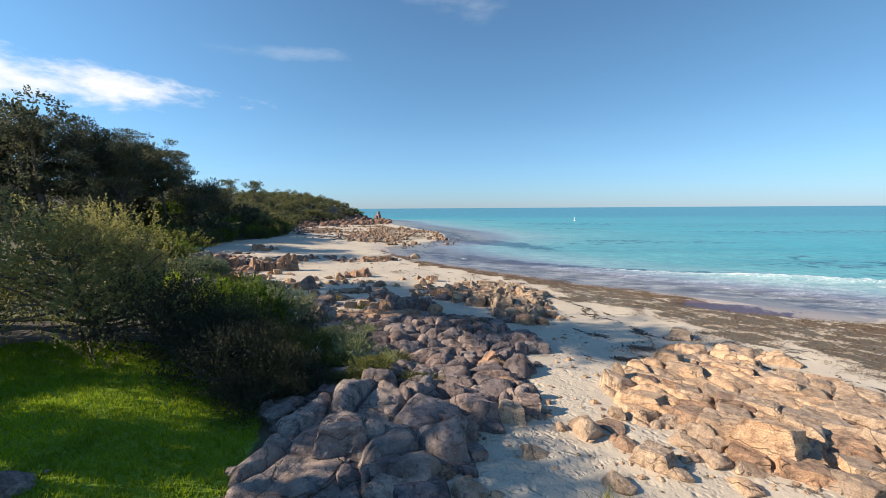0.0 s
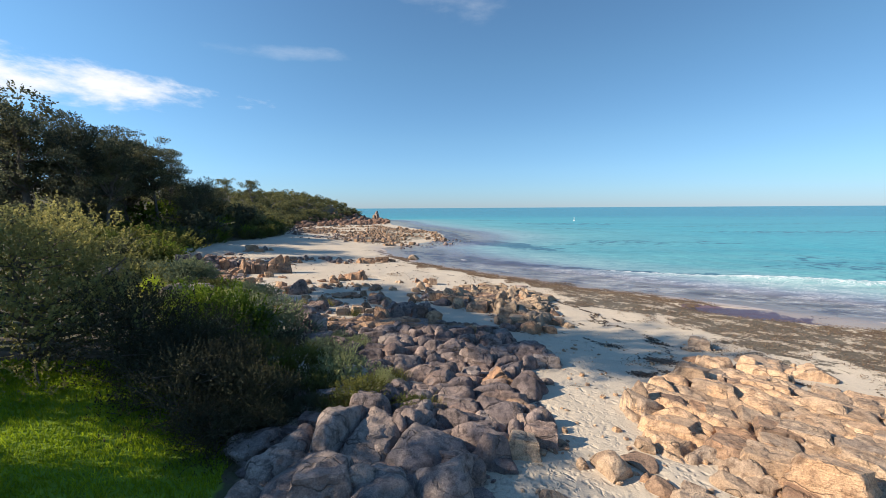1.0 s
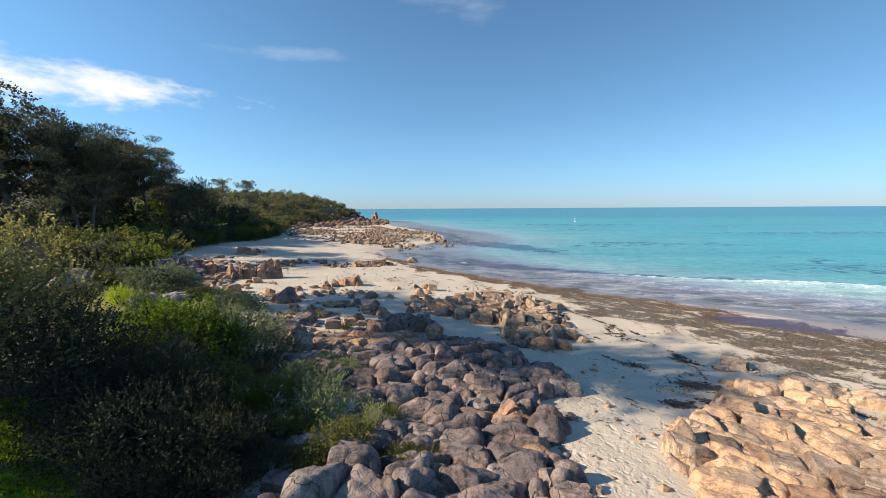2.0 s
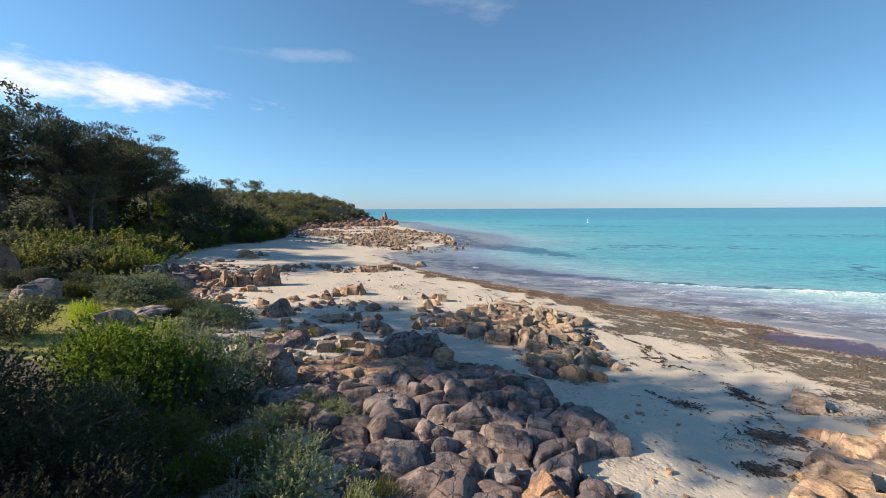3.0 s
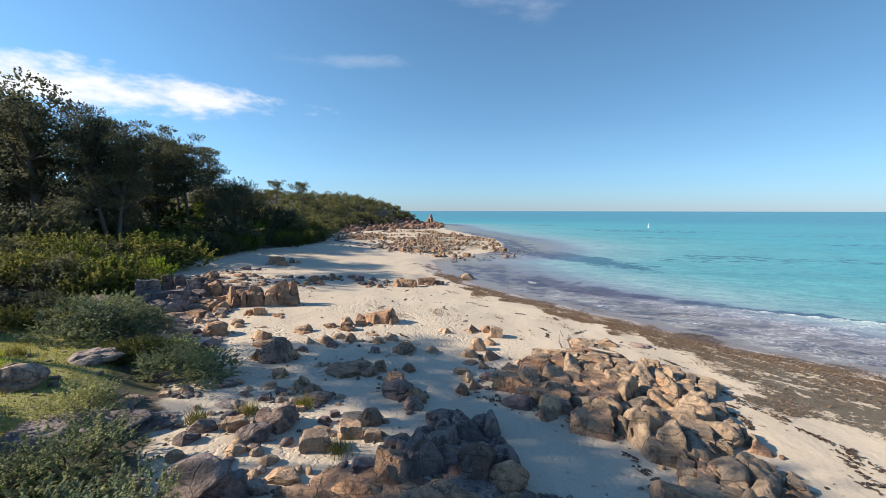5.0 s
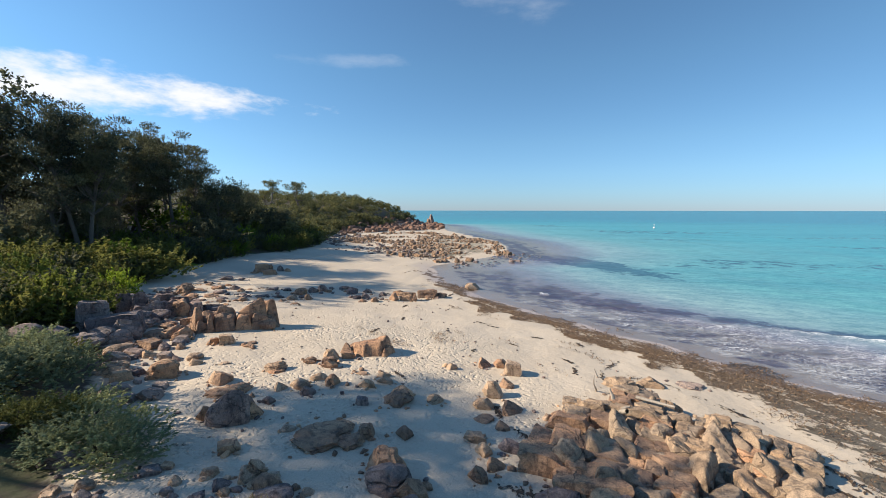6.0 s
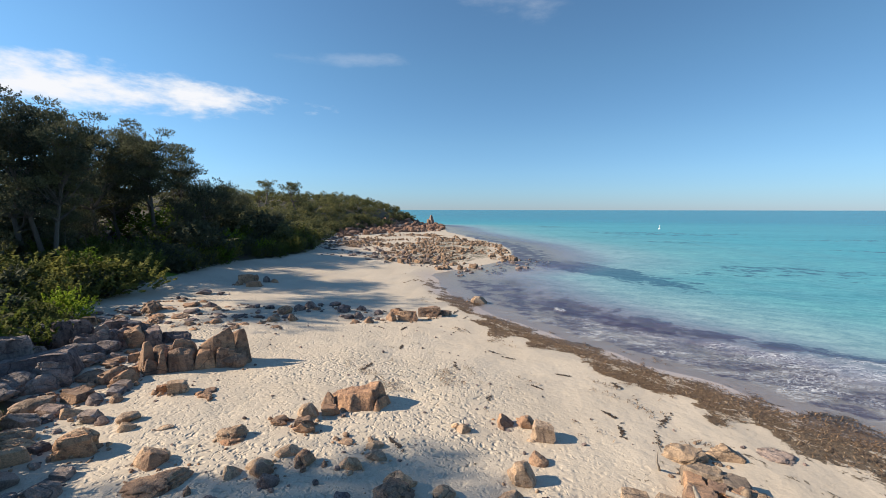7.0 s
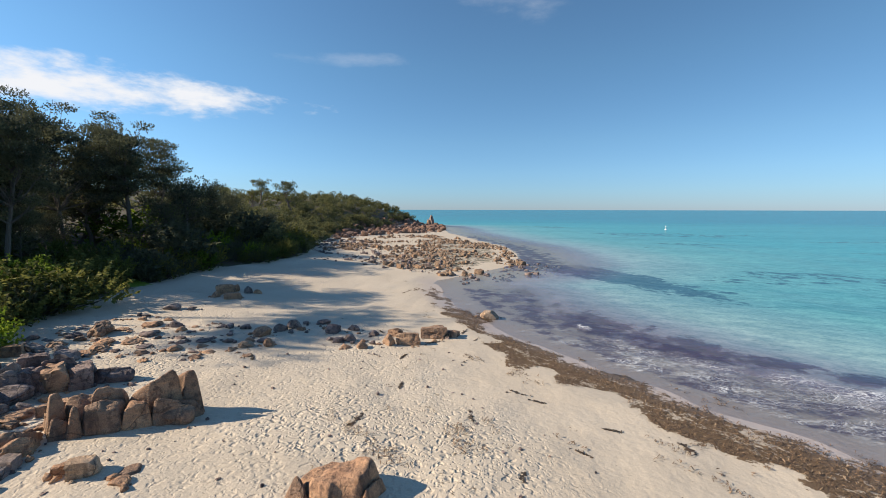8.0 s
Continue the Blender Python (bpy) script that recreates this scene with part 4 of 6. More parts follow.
rock("boulder", "dark", -1.32, 25.57, 0.84, 0.63, 0.49, 3, 3, group=GROUP)
rock("boulder", "dark", -3.43, 23.89, 0.89, 0.67, 0.52, 13, 3, group=GROUP)
rock("boulder", "dark", -1.89, 23.41, 0.97, 0.73, 0.86, 6, 4, group=GROUP)
rock("boulder", "dark", -4.32, 27.30, 1.17, 0.88, 0.67, 14, 4, group=GROUP)
rock("boulder", "dark", -3.59, 26.42, 0.66, 0.50, 0.54, 12, 3, group=GROUP)
rock("slab", "rust", -6.77, 29.00, 1.96, 1.86, 0.24, 20, 4, group=GROUP)
rock("boulder", "ochre", -7.59, 26.82, 0.70, 0.53, 0.35, 25, 3, group=GROUP)
rock("boulder", "red", -1.36, 23.25, 1.0, 0.85, 1.15, 0, 4, seed=2, group=GROUP, label="red-brown granite boulder leaning on the dark rock knot")
rock("boulder", "rust", -0.62, 22.95, 0.95, 0.75, 0.75, 20, 4, seed=4, group=GROUP)
rock("boulder", "rust", -3.35, 22.7, 1.05, 0.9, 1.0, -15, 4, seed=3, group=GROUP)
GROUP = "jointed rock outcrop"
rock("block", "rust", 0.64, 28.04, 1.95, 1.36, 0.68, -4, 4, group=GROUP)
rock("boulder", "dark", -0.17, 27.56, 1.24, 0.93, 0.45, -2, 4, group=GROUP)
rock("block", "dark", 1.24, 27.54, 0.64, 0.45, 0.72, -7, 3, group=GROUP)
rock("boulder", "dark", 3.33, 27.16, 0.49, 0.37, 0.57, -14, 3, group=GROUP)
rock("block", "tan", 5.63, 32.37, 0.76, 0.53, 0.58, -17, 3, group=GROUP)
rock("boulder", "tan", 5.74, 26.62, 1.11, 0.83, 0.78, -23, 4, group=GROUP)
rock("boulder", "rust", 6.70, 26.23, 0.71, 0.53, 0.38, -27, 3, group=GROUP)
rock("block", "tan", 6.05, 25.04, 0.41, 0.29, 0.52, -27, 3, group=GROUP)
rock("boulder", "tan", 5.58, 24.89, 0.41, 0.31, 0.25, -25, 3, group=GROUP)
rock("block", "tan", 4.10, 25.29, 0.75, 0.52, 0.52, -19, 3, group=GROUP)
rock("boulder", "dark", 4.62, 25.39, 0.47, 0.35, 0.45, -21, 3, group=GROUP)
rock("boulder", "rust", 3.08, 23.15, 1.07, 0.81, 0.61, -18, 4, group=GROUP)
rock("boulder", "dark", 3.20, 22.22, 0.98, 0.74, 0.39, -20, 4, group=GROUP)
rock("boulder", "dark", 3.83, 22.66, 0.49, 0.37, 0.37, -22, 3, group=GROUP)
rock("boulder", "rust", 4.34, 22.08, 1.09, 0.82, 0.75, -26, 4, group=GROUP)
rock("boulder", "rust", 6.49, 24.18, 0.38, 0.29, 0.20, -30, 3, group=GROUP)
rock("boulder", "tan", 6.72, 23.56, 0.63, 0.47, 0.29, -32, 3, group=GROUP)
rock("slab", "tan", 3.43, 35.72, 1.44, 1.37, 0.38, -16, 4, group=GROUP)
rock("boulder", "tan", 4.78, 36.00, 1.18, 0.89, 0.35, -20, 4, group=GROUP)
rock("slab", "grey", 6.52, 36.41, 1.19, 1.13, 0.14, -24, 4, group=GROUP)
rock("block", "tan", 5.65, 32.35, 0.84, 0.59, 0.66, -27, 3, group=GROUP)
rock("block", "rust", 2.48, 29.71, 0.79, 0.55, 0.71, -20, 3, group=GROUP)
rock("block", "rust", 0.74, 31.46, 1.62, 1.14, 0.57, -10, 4, group=GROUP)
rock("boulder", "tan", 4.31, 33.48, 1.42, 1.06, 0.59, -21, 4, group=GROUP)
GROUP = "stones along the dune foot"
rock("block", "grey", -21.81, 35.72, 1.40, 0.98, 1.76, 49, 4, group=GROUP)
rock("boulder", "grey", -21.36, 33.44, 1.15, 0.86, 0.69, 52, 4, group=GROUP)
rock("boulder", "grey", -21.84, 32.71, 1.24, 0.93, 0.61, 54, 4, group=GROUP)
rock("slab", "grey", -20.27, 33.60, 2.01, 1.91, 0.69, 50, 4, group=GROUP)
rock("boulder", "grey", -19.90, 35.22, 1.51, 1.13, 0.65, 47, 4, group=GROUP)
rock("boulder", "grey", -20.73, 36.62, 1.45, 1.09, 0.73, 46, 4, group=GROUP)
rock("slab", "grey", -21.08, 37.93, 1.59, 1.51, 0.42, 44, 4, group=GROUP)
rock("slab", "rust", -19.19, 36.72, 1.44, 1.36, 0.21, 43, 4, group=GROUP)
rock("boulder", "rust", -18.12, 36.68, 1.49, 1.11, 0.64, 41, 4, group=GROUP)
rock("block", "rust", -19.17, 38.94, 1.02, 0.72, 0.42, 40, 4, group=GROUP)
rock("block", "dark", -23.54, 39.23, 0.93, 0.65, 1.68, 46, 3, group=GROUP)
rock("boulder", "dark", -22.54, 39.19, 0.99, 0.74, 1.32, 44, 4, group=GROUP)
rock("boulder", "grey", -21.84, 39.50, 1.00, 0.75, 1.60, 43, 4, group=GROUP)
rock("boulder", "dark", -21.48, 40.27, 1.43, 1.07, 1.04, 42, 4, group=GROUP)
rock("boulder", "rust", -20.92, 40.90, 1.19, 0.89, 0.88, 40, 4, group=GROUP)
rock("boulder", "rust", -14.97, 39.31, 1.64, 1.23, 0.71, 32, 4, group=GROUP)
rock("block", "ochre", -14.85, 36.11, 0.71, 0.50, 0.60, 36, 3, group=GROUP)
rock("block", "rust", -14.65, 31.94, 1.00, 0.70, 0.77, 43, 4, group=GROUP)
rock("slab", "ochre", -16.44, 31.68, 1.04, 0.99, 0.22, 47, 4, group=GROUP)
rock("block", "ochre", -15.71, 31.22, 0.76, 0.53, 0.38, 47, 3, group=GROUP)
rock("boulder", "rust", -12.08, 31.93, 0.73, 0.54, 0.46, 37, 3, group=GROUP)
rock("slab", "rust", -13.64, 35.97, 0.54, 0.51, 0.11, 34, 3, group=GROUP)
rock("boulder", "dark", -9.98, 29.41, 1.5, 1.1, 1.05, 36, 4, seed=5, group=GROUP)
rock("boulder", "rust", -10.71, 29.24, 0.56, 0.42, 0.69, 39, 3, group=GROUP)
rock("boulder", "rust", -9.35, 29.81, 0.51, 0.38, 0.69, 33, 3, group=GROUP)
rock("boulder", "dark", -9.48, 30.69, 0.46, 0.35, 0.24, 31, 3, group=GROUP)
rock("boulder", "rust", -8.94, 32.05, 0.67, 0.50, 0.32, 27, 3, group=GROUP)
rock("boulder", "grey", -14.85, 23.60, 1.16, 0.87, 0.65, 44, 4, group=GROUP)
rock("boulder", "red", -25.28, 28.73, 2.1, 1.5, 2.3, 51, 4, group=GROUP)
rock("boulder", "grey", -20.43, 25.89, 1.70, 1.27, 0.91, 49, 4, group=GROUP)
rock("block", "dark", -20.73, 35.91, 2.36, 1.65, 1.18, 37, 2, group=GROUP)
rock("block", "grey", -25.19, 39.93, 2.70, 1.89, 1.20, 38, 2, group=GROUP)
rock("block", "rust", -15.46, 36.02, 0.46, 0.32, 0.31, 52, 3, group=GROUP)
rock("boulder", "rust", -17.63, 36.56, 1.01, 0.76, 0.58, 55, 4, group=GROUP)
rock("slab", "rust", -13.83, 36.44, 0.65, 0.62, 0.08, 47, 3, group=GROUP)
rock("slab", "grey", -11.30, 22.16, 2.03, 1.93, 0.24, 46, 4, group=GROUP)
rock("slab", "dark", -10.28, 23.21, 1.70, 1.61, 0.22, 41, 4, group=GROUP)
rock("boulder", "grey", -20.17, 26.11, 1.60, 1.20, 1.16, 54, 4, group=GROUP)
rock("boulder", "grey", -12.54, 26.40, 0.89, 0.66, 0.47, 39, 3, group=GROUP)
rock("boulder", "grey", -12.48, 24.00, 0.83, 0.62, 0.47, 44, 3, group=GROUP)
rock("boulder", "dark", -21.68, 40.14, 1.30, 0.98, 0.72, 54, 4, group=GROUP)
rock("boulder", "grey", -20.78, 40.90, 1.35, 1.02, 0.60, 51, 4, group=GROUP)
rock("boulder", "dark", -21.41, 39.20, 1.43, 1.07, 0.64, 55, 4, group=GROUP)
rock("boulder", "dark", -19.92, 41.81, 1.65, 1.24, 0.64, 47, 4, group=GROUP)
rock("slab", "rust", -18.31, 38.03, 0.92, 0.87, 0.17, 53, 3, group=GROUP)
rock("slab", "rust", -20.06, 38.36, 1.14, 1.08, 0.19, 55, 4, group=GROUP)
GROUP = "stones on the open sand"
rock("block", "rust", -8.55, 35.82, 0.62, 0.44, 0.34, 21, 3, group=GROUP)
rock("block", "rust", -8.97, 34.65, 0.64, 0.45, 0.47, 24, 3, group=GROUP)
rock("boulder", "rust", -9.92, 34.71, 0.54, 0.41, 0.17, 26, 3, group=GROUP)
rock("slab", "rust", -10.80, 33.53, 0.83, 0.79, 0.10, 30, 3, group=GROUP)
rock("boulder", "ochre", -7.95, 29.19, 0.47, 0.36, 0.15, 29, 3, group=GROUP)
rock("slab", "ochre", -6.70, 28.78, 0.98, 0.93, 0.12, 25, 4, group=GROUP)
rock("slab", "rust", -5.86, 28.90, 0.98, 0.93, 0.21, 21, 4, group=GROUP)
rock("block", "rust", -5.55, 29.31, 0.50, 0.35, 0.53, 19, 3, group=GROUP)
rock("slab", "rust", -5.18, 31.89, 1.14, 1.09, 0.39, 14, 4, group=GROUP)
rock("block", "dark", -6.41, 31.41, 0.47, 0.33, 0.29, 19, 3, group=GROUP)
rock("boulder", "ochre", -3.91, 32.19, 0.61, 0.46, 0.31, 9, 3, group=GROUP)
rock("slab", "rust", -4.57, 27.92, 1.14, 1.08, 0.55, 16, 4, group=GROUP)
rock("boulder", "rust", -3.69, 27.03, 0.81, 0.61, 0.73, 12, 3, group=GROUP)
rock("boulder", "rust", -4.44, 29.58, 0.54, 0.40, 0.40, 13, 3, group=GROUP)
rock("boulder", "ochre", -7.64, 26.93, 0.58, 0.44, 0.68, 34, 3, group=GROUP)
rock("boulder", "rust", -7.06, 26.46, 0.78, 0.58, 0.38, 32, 3, group=GROUP)
rock("boulder", "rust", -2.22, 36.48, 0.67, 0.50, 0.49, 2, 3, group=GROUP)
rock("boulder", "rust", -1.54, 36.57, 0.67, 0.50, 0.43, -0, 3, group=GROUP)
rock("block", "ochre", -1.05, 35.84, 0.79, 0.55, 0.71, -2, 3, group=GROUP)
rock("boulder", "ochre", -1.85, 33.32, 0.77, 0.58, 0.87, 1, 3, group=GROUP)
rock("boulder", "rust", -1.30, 34.36, 0.59, 0.44, 0.38, -1, 3, group=GROUP)
rock("boulder", "ochre", -3.69, 35.63, 0.50, 0.37, 0.28, 6, 3, group=GROUP)
rock("boulder", "ochre", -2.18, 32.37, 0.80, 0.60, 0.35, 2, 3, group=GROUP)
rock("boulder", "rust", -1.08, 32.13, 0.82, 0.62, 0.42, -2, 3, group=GROUP)
rock("slab", "rust", -2.12, 31.43, 0.79, 0.75, 0.09, 2, 3, group=GROUP)
rock("boulder", "rust", -1.49, 30.85, 0.47, 0.35, 0.29, -1, 3, group=GROUP)
rock("boulder", "dark", -1.23, 29.69, 0.85, 0.63, 0.25, -2, 3, group=GROUP)
rock("block", "ochre", -2.34, 29.89, 0.71, 0.49, 0.25, 3, 3, group=GROUP)
rock("boulder", "ochre", -2.05, 29.17, 0.51, 0.38, 0.41, 2, 3, group=GROUP)
rock("boulder", "rust", -2.15, 28.05, 0.52, 0.39, 0.64, 3, 3, group=GROUP)
rock("boulder", "rust", -1.65, 28.64, 0.60, 0.45, 0.28, -0, 3, group=GROUP)
rock("slab", "rust", -7.36, 34.17, 0.52, 0.49, 0.06, 19, 3, group=GROUP)
rock("boulder", "ochre", -6.35, 34.09, 0.60, 0.45, 0.19, 16, 3, group=GROUP)
rock("boulder", "rust", -8.05, 32.87, 0.66, 0.49, 0.25, 23, 3, group=GROUP)
rock("block", "rust", -27.26, 59.60, 1.66, 1.16, 0.86, 36, 2, group=GROUP)
rock("boulder", "rust", -26.93, 60.52, 0.70, 0.53, 0.66, 35, 2, group=GROUP)
rock("block", "rust", -25.46, 57.97, 1.48, 1.04, 0.53, 35, 2, group=GROUP)
rock("boulder", "rust", -26.99, 58.04, 0.94, 0.70, 0.49, 37, 2, group=GROUP)
rock("boulder", "grey", -25.54, 60.21, 0.74, 0.56, 0.64, 33, 2, group=GROUP)
rock("boulder", "rust", -24.86, 60.50, 0.75, 0.56, 0.39, 32, 2, group=GROUP)
GROUP = "dark stones across the beach"
rock("boulder", "rust", -17.73, 49.50, 1.14, 0.86, 0.55, 32, 4, group=GROUP)
rock("boulder", "dark", -17.24, 50.71, 0.92, 0.69, 0.47, 30, 3, group=GROUP)
rock("boulder", "dark", -16.80, 51.59, 0.95, 0.71, 0.56, 28, 3, group=GROUP)
rock("boulder", "dark", -15.38, 53.01, 0.99, 0.74, 0.30, 24, 4, group=GROUP)
rock("boulder", "dark", -13.98, 51.20, 1.06, 0.79, 0.59, 23, 4, group=GROUP)
rock("boulder", "dark", -12.99, 52.16, 0.80, 0.60, 0.42, 20, 3, group=GROUP)
rock("boulder", "dark", -11.40, 51.42, 0.71, 0.53, 0.34, 17, 3, group=GROUP)
rock("boulder", "rust", -10.01, 49.81, 0.79, 0.59, 0.64, 15, 3, group=GROUP)
rock("block", "rust", -9.01, 50.53, 1.47, 1.03, 0.70, 13, 4, group=GROUP)
rock("block", "rust", -7.73, 52.41, 1.78, 1.24, 0.72, 9, 4, group=GROUP)
rock("boulder", "rust", -6.61, 52.80, 1.16, 0.87, 0.44, 6, 4, group=GROUP)
rock("boulder", "rust", -11.35, 49.00, 0.70, 0.53, 0.36, 19, 3, group=GROUP)
rock("boulder", "rust", -12.23, 48.74, 0.57, 0.43, 0.25, 21, 3, group=GROUP)
rock("boulder", "dark", -12.45, 50.08, 0.74, 0.56, 0.45, 21, 3, group=GROUP)
rock("boulder", "ochre", -17.40, 47.35, 0.92, 0.69, 0.38, 34, 3, group=GROUP)
rock("boulder", "rust", -16.23, 47.63, 0.62, 0.47, 0.49, 31, 3, group=GROUP)
rock("boulder", "ochre", -4.35, 59.58, 1.61, 1.21, 0.72, 1, 3, group=GROUP)
rock("boulder", "dark", -18.83, 47.90, 0.70, 0.53, 0.24, 36, 3, group=GROUP)
rock("slab", "dark", -20.14, 47.69, 1.01, 0.96, 0.12, 38, 4, group=GROUP)
rock("boulder", "rust", -17.69, 46.60, 0.54, 0.40, 0.20, 35, 3, group=GROUP)
rock("boulder", "rust", -19.55, 46.79, 0.67, 0.50, 0.20, 38, 3, group=GROUP)
rock("boulder", "rust", -10.08, 51.71, 1.06, 0.79, 0.51, 14, 4, group=GROUP)
GROUP = "stones strewn on the sand"
rock("slab", "rust", -26.31, 47.25, 1.34, 1.28, 0.76, 48, 4, group=GROUP)
rock("slab", "rust", -25.14, 49.52, 1.26, 1.19, 0.29, 43, 4, group=GROUP)
rock("slab", "dark", -23.70, 47.76, 1.16, 1.10, 0.25, 44, 4, group=GROUP)
rock("boulder", "dark", -23.82, 49.89, 0.78, 0.58, 0.42, 41, 3, group=GROUP)
rock("boulder", "rust", -22.75, 49.08, 0.62, 0.46, 0.28, 41, 3, group=GROUP)
rock("slab", "rust", -23.50, 46.46, 1.16, 1.10, 0.22, 45, 4, group=GROUP)
rock("slab", "rust", -24.70, 45.94, 1.02, 0.97, 0.25, 48, 4, group=GROUP)
rock("slab", "rust", -24.15, 45.08, 0.98, 0.93, 0.29, 48, 4, group=GROUP)
rock("slab", "dark", -22.23, 45.82, 0.83, 0.79, 0.11, 44, 3, group=GROUP)
rock("slab", "rust", -24.08, 44.29, 1.00, 0.95, 0.21, 49, 4, group=GROUP)
rock("slab", "dark", -27.28, 46.48, 0.94, 0.89, 0.23, 50, 3, group=GROUP)
rock("slab", "rust", -26.43, 44.88, 0.99, 0.94, 0.24, 52, 4, group=GROUP)
rock("boulder", "grey", -25.38, 43.02, 0.90, 0.67, 0.38, 53, 3, group=GROUP)
rock("boulder", "rust", -20.48, 45.89, 0.82, 0.62, 0.26, 41, 3, group=GROUP)
rock("slab", "rust", -25.87, 48.08, 0.86, 0.82, 0.13, 46, 3, group=GROUP)
rock("boulder", "dark", -25.84, 53.77, 0.74, 0.55, 0.26, 39, 2, group=GROUP)
rock("boulder", "dark", -27.13, 53.43, 1.22, 0.91, 0.38, 41, 2, group=GROUP)

GROUP = "stones at the shrubs' edge"
rock("slab", "grey", -11.17, 22.12, 3.40, 2.04, 0.51, 46, 4, group=GROUP)
rock("boulder", "grey", -14.41, 23.41, 1.53, 1.15, 0.71, 50, 4, group=GROUP)
rock("slab", "grey", -14.89, 25.93, 2.16, 1.30, 0.55, 46, 4, group=GROUP)
rock("boulder", "grey", -5.88, 19.74, 1.00, 0.75, 1.26, 34, 4, group=GROUP)
rock("boulder", "dark", -7.14, 23.35, 1.02, 0.76, 0.42, 30, 4, group=GROUP)
rock("boulder", "grey", -20.41, 34.78, 1.25, 0.94, 0.91, 55, 4, group=GROUP)
rock("boulder", "grey", -19.82, 35.58, 1.30, 0.98, 1.08, 52, 4, group=GROUP)
rock("boulder", "ochre", -18.47, 33.84, 1.34, 1.01, 0.47, 54, 4, group=GROUP)
rock("boulder", "ochre", -16.96, 32.07, 1.16, 0.87, 0.35, 55, 4, group=GROUP)
rock("boulder", "ochre", -16.89, 33.83, 0.76, 0.57, 0.31, 51, 3, group=GROUP)
rock("boulder", "grey", -21.96, 38.43, 1.81, 1.27, 0.75, 50, 4, group=GROUP)
rock("boulder", "ochre", -14.66, 32.05, 1.07, 0.75, 0.78, 51, 4, group=GROUP)
rock("boulder", "ochre", -12.26, 32.07, 0.91, 0.68, 0.42, 44, 3, group=GROUP)
rock("slab", "ochre", -14.72, 33.79, 0.74, 0.45, 0.29, 46, 3, group=GROUP)
rock("boulder", "ochre", -14.31, 33.32, 0.54, 0.40, 0.24, 46, 3, group=GROUP)
rock("slab", "ochre", -10.89, 33.65, 0.99, 0.59, 0.33, 36, 4, group=GROUP)
rock("boulder", "ochre", -9.20, 35.39, 0.71, 0.53, 0.63, 27, 3, group=GROUP)
rock("boulder", "rust", -8.93, 34.52, 0.74, 0.55, 0.36, 27, 3, group=GROUP)
rock("slab", "rust", -9.95, 34.82, 0.65, 0.39, 0.22, 30, 3, group=GROUP)
rock("boulder", "ochre", -8.81, 33.21, 0.73, 0.55, 0.22, 29, 3, group=GROUP)
rock("boulder", "rust", -8.07, 32.85, 0.58, 0.44, 0.48, 27, 3, group=GROUP)
rock("boulder", "ochre", -9.11, 32.26, 0.77, 0.58, 0.32, 33, 3, group=GROUP)
rock("boulder", "ochre", -9.65, 31.92, 0.52, 0.39, 0.32, 36, 3, group=GROUP)
rock("boulder", "ochre", -6.74, 32.96, 0.64, 0.48, 0.38, 21, 3, group=GROUP)
rock("boulder", "ochre", -6.17, 33.55, 0.67, 0.50, 0.28, 17, 3, group=GROUP)
rock("boulder", "ochre", -5.15, 32.24, 0.88, 0.66, 0.43, 14, 3, group=GROUP)
rock("slab", "rust", -11.22, 31.11, 1.69, 1.01, 0.25, 44, 4, group=GROUP)
rock("boulder", "dark", -8.57, 31.78, 0.59, 0.44, 0.28, 32, 3, group=GROUP)
rock("slab", "ochre", -13.25, 33.64, 0.55, 0.33, 0.08, 43, 3, group=GROUP)

GROUP = "upright blocks at the dune foot"
rock("block", "grey", -25.21, 38.20, 1.16, 0.81, 0.80, 55, 4, group=GROUP)
rock("block", "dark", -23.75, 39.23, 0.99, 0.69, 1.54, 51, 4, group=GROUP)
rock("block", "dark", -22.81, 39.46, 0.99, 0.70, 1.60, 49, 4, group=GROUP)
rock("block", "grey", -22.07, 39.72, 0.78, 0.55, 1.30, 48, 3, group=GROUP)
rock("block", "dark", -22.34, 40.77, 1.11, 0.78, 1.27, 47, 4, group=GROUP)
rock("block", "dark", -21.57, 41.08, 1.12, 0.79, 1.09, 45, 4, group=GROUP)
rock("boulder", "dark", -21.00, 41.48, 1.08, 0.81, 0.80, 44, 4, group=GROUP)
rock("block", "grey", -22.52, 36.35, 1.44, 1.01, 1.27, 55, 4, group=GROUP)
rock("boulder", "grey", -23.18, 37.51, 1.00, 0.75, 0.76, 53, 4, group=GROUP)

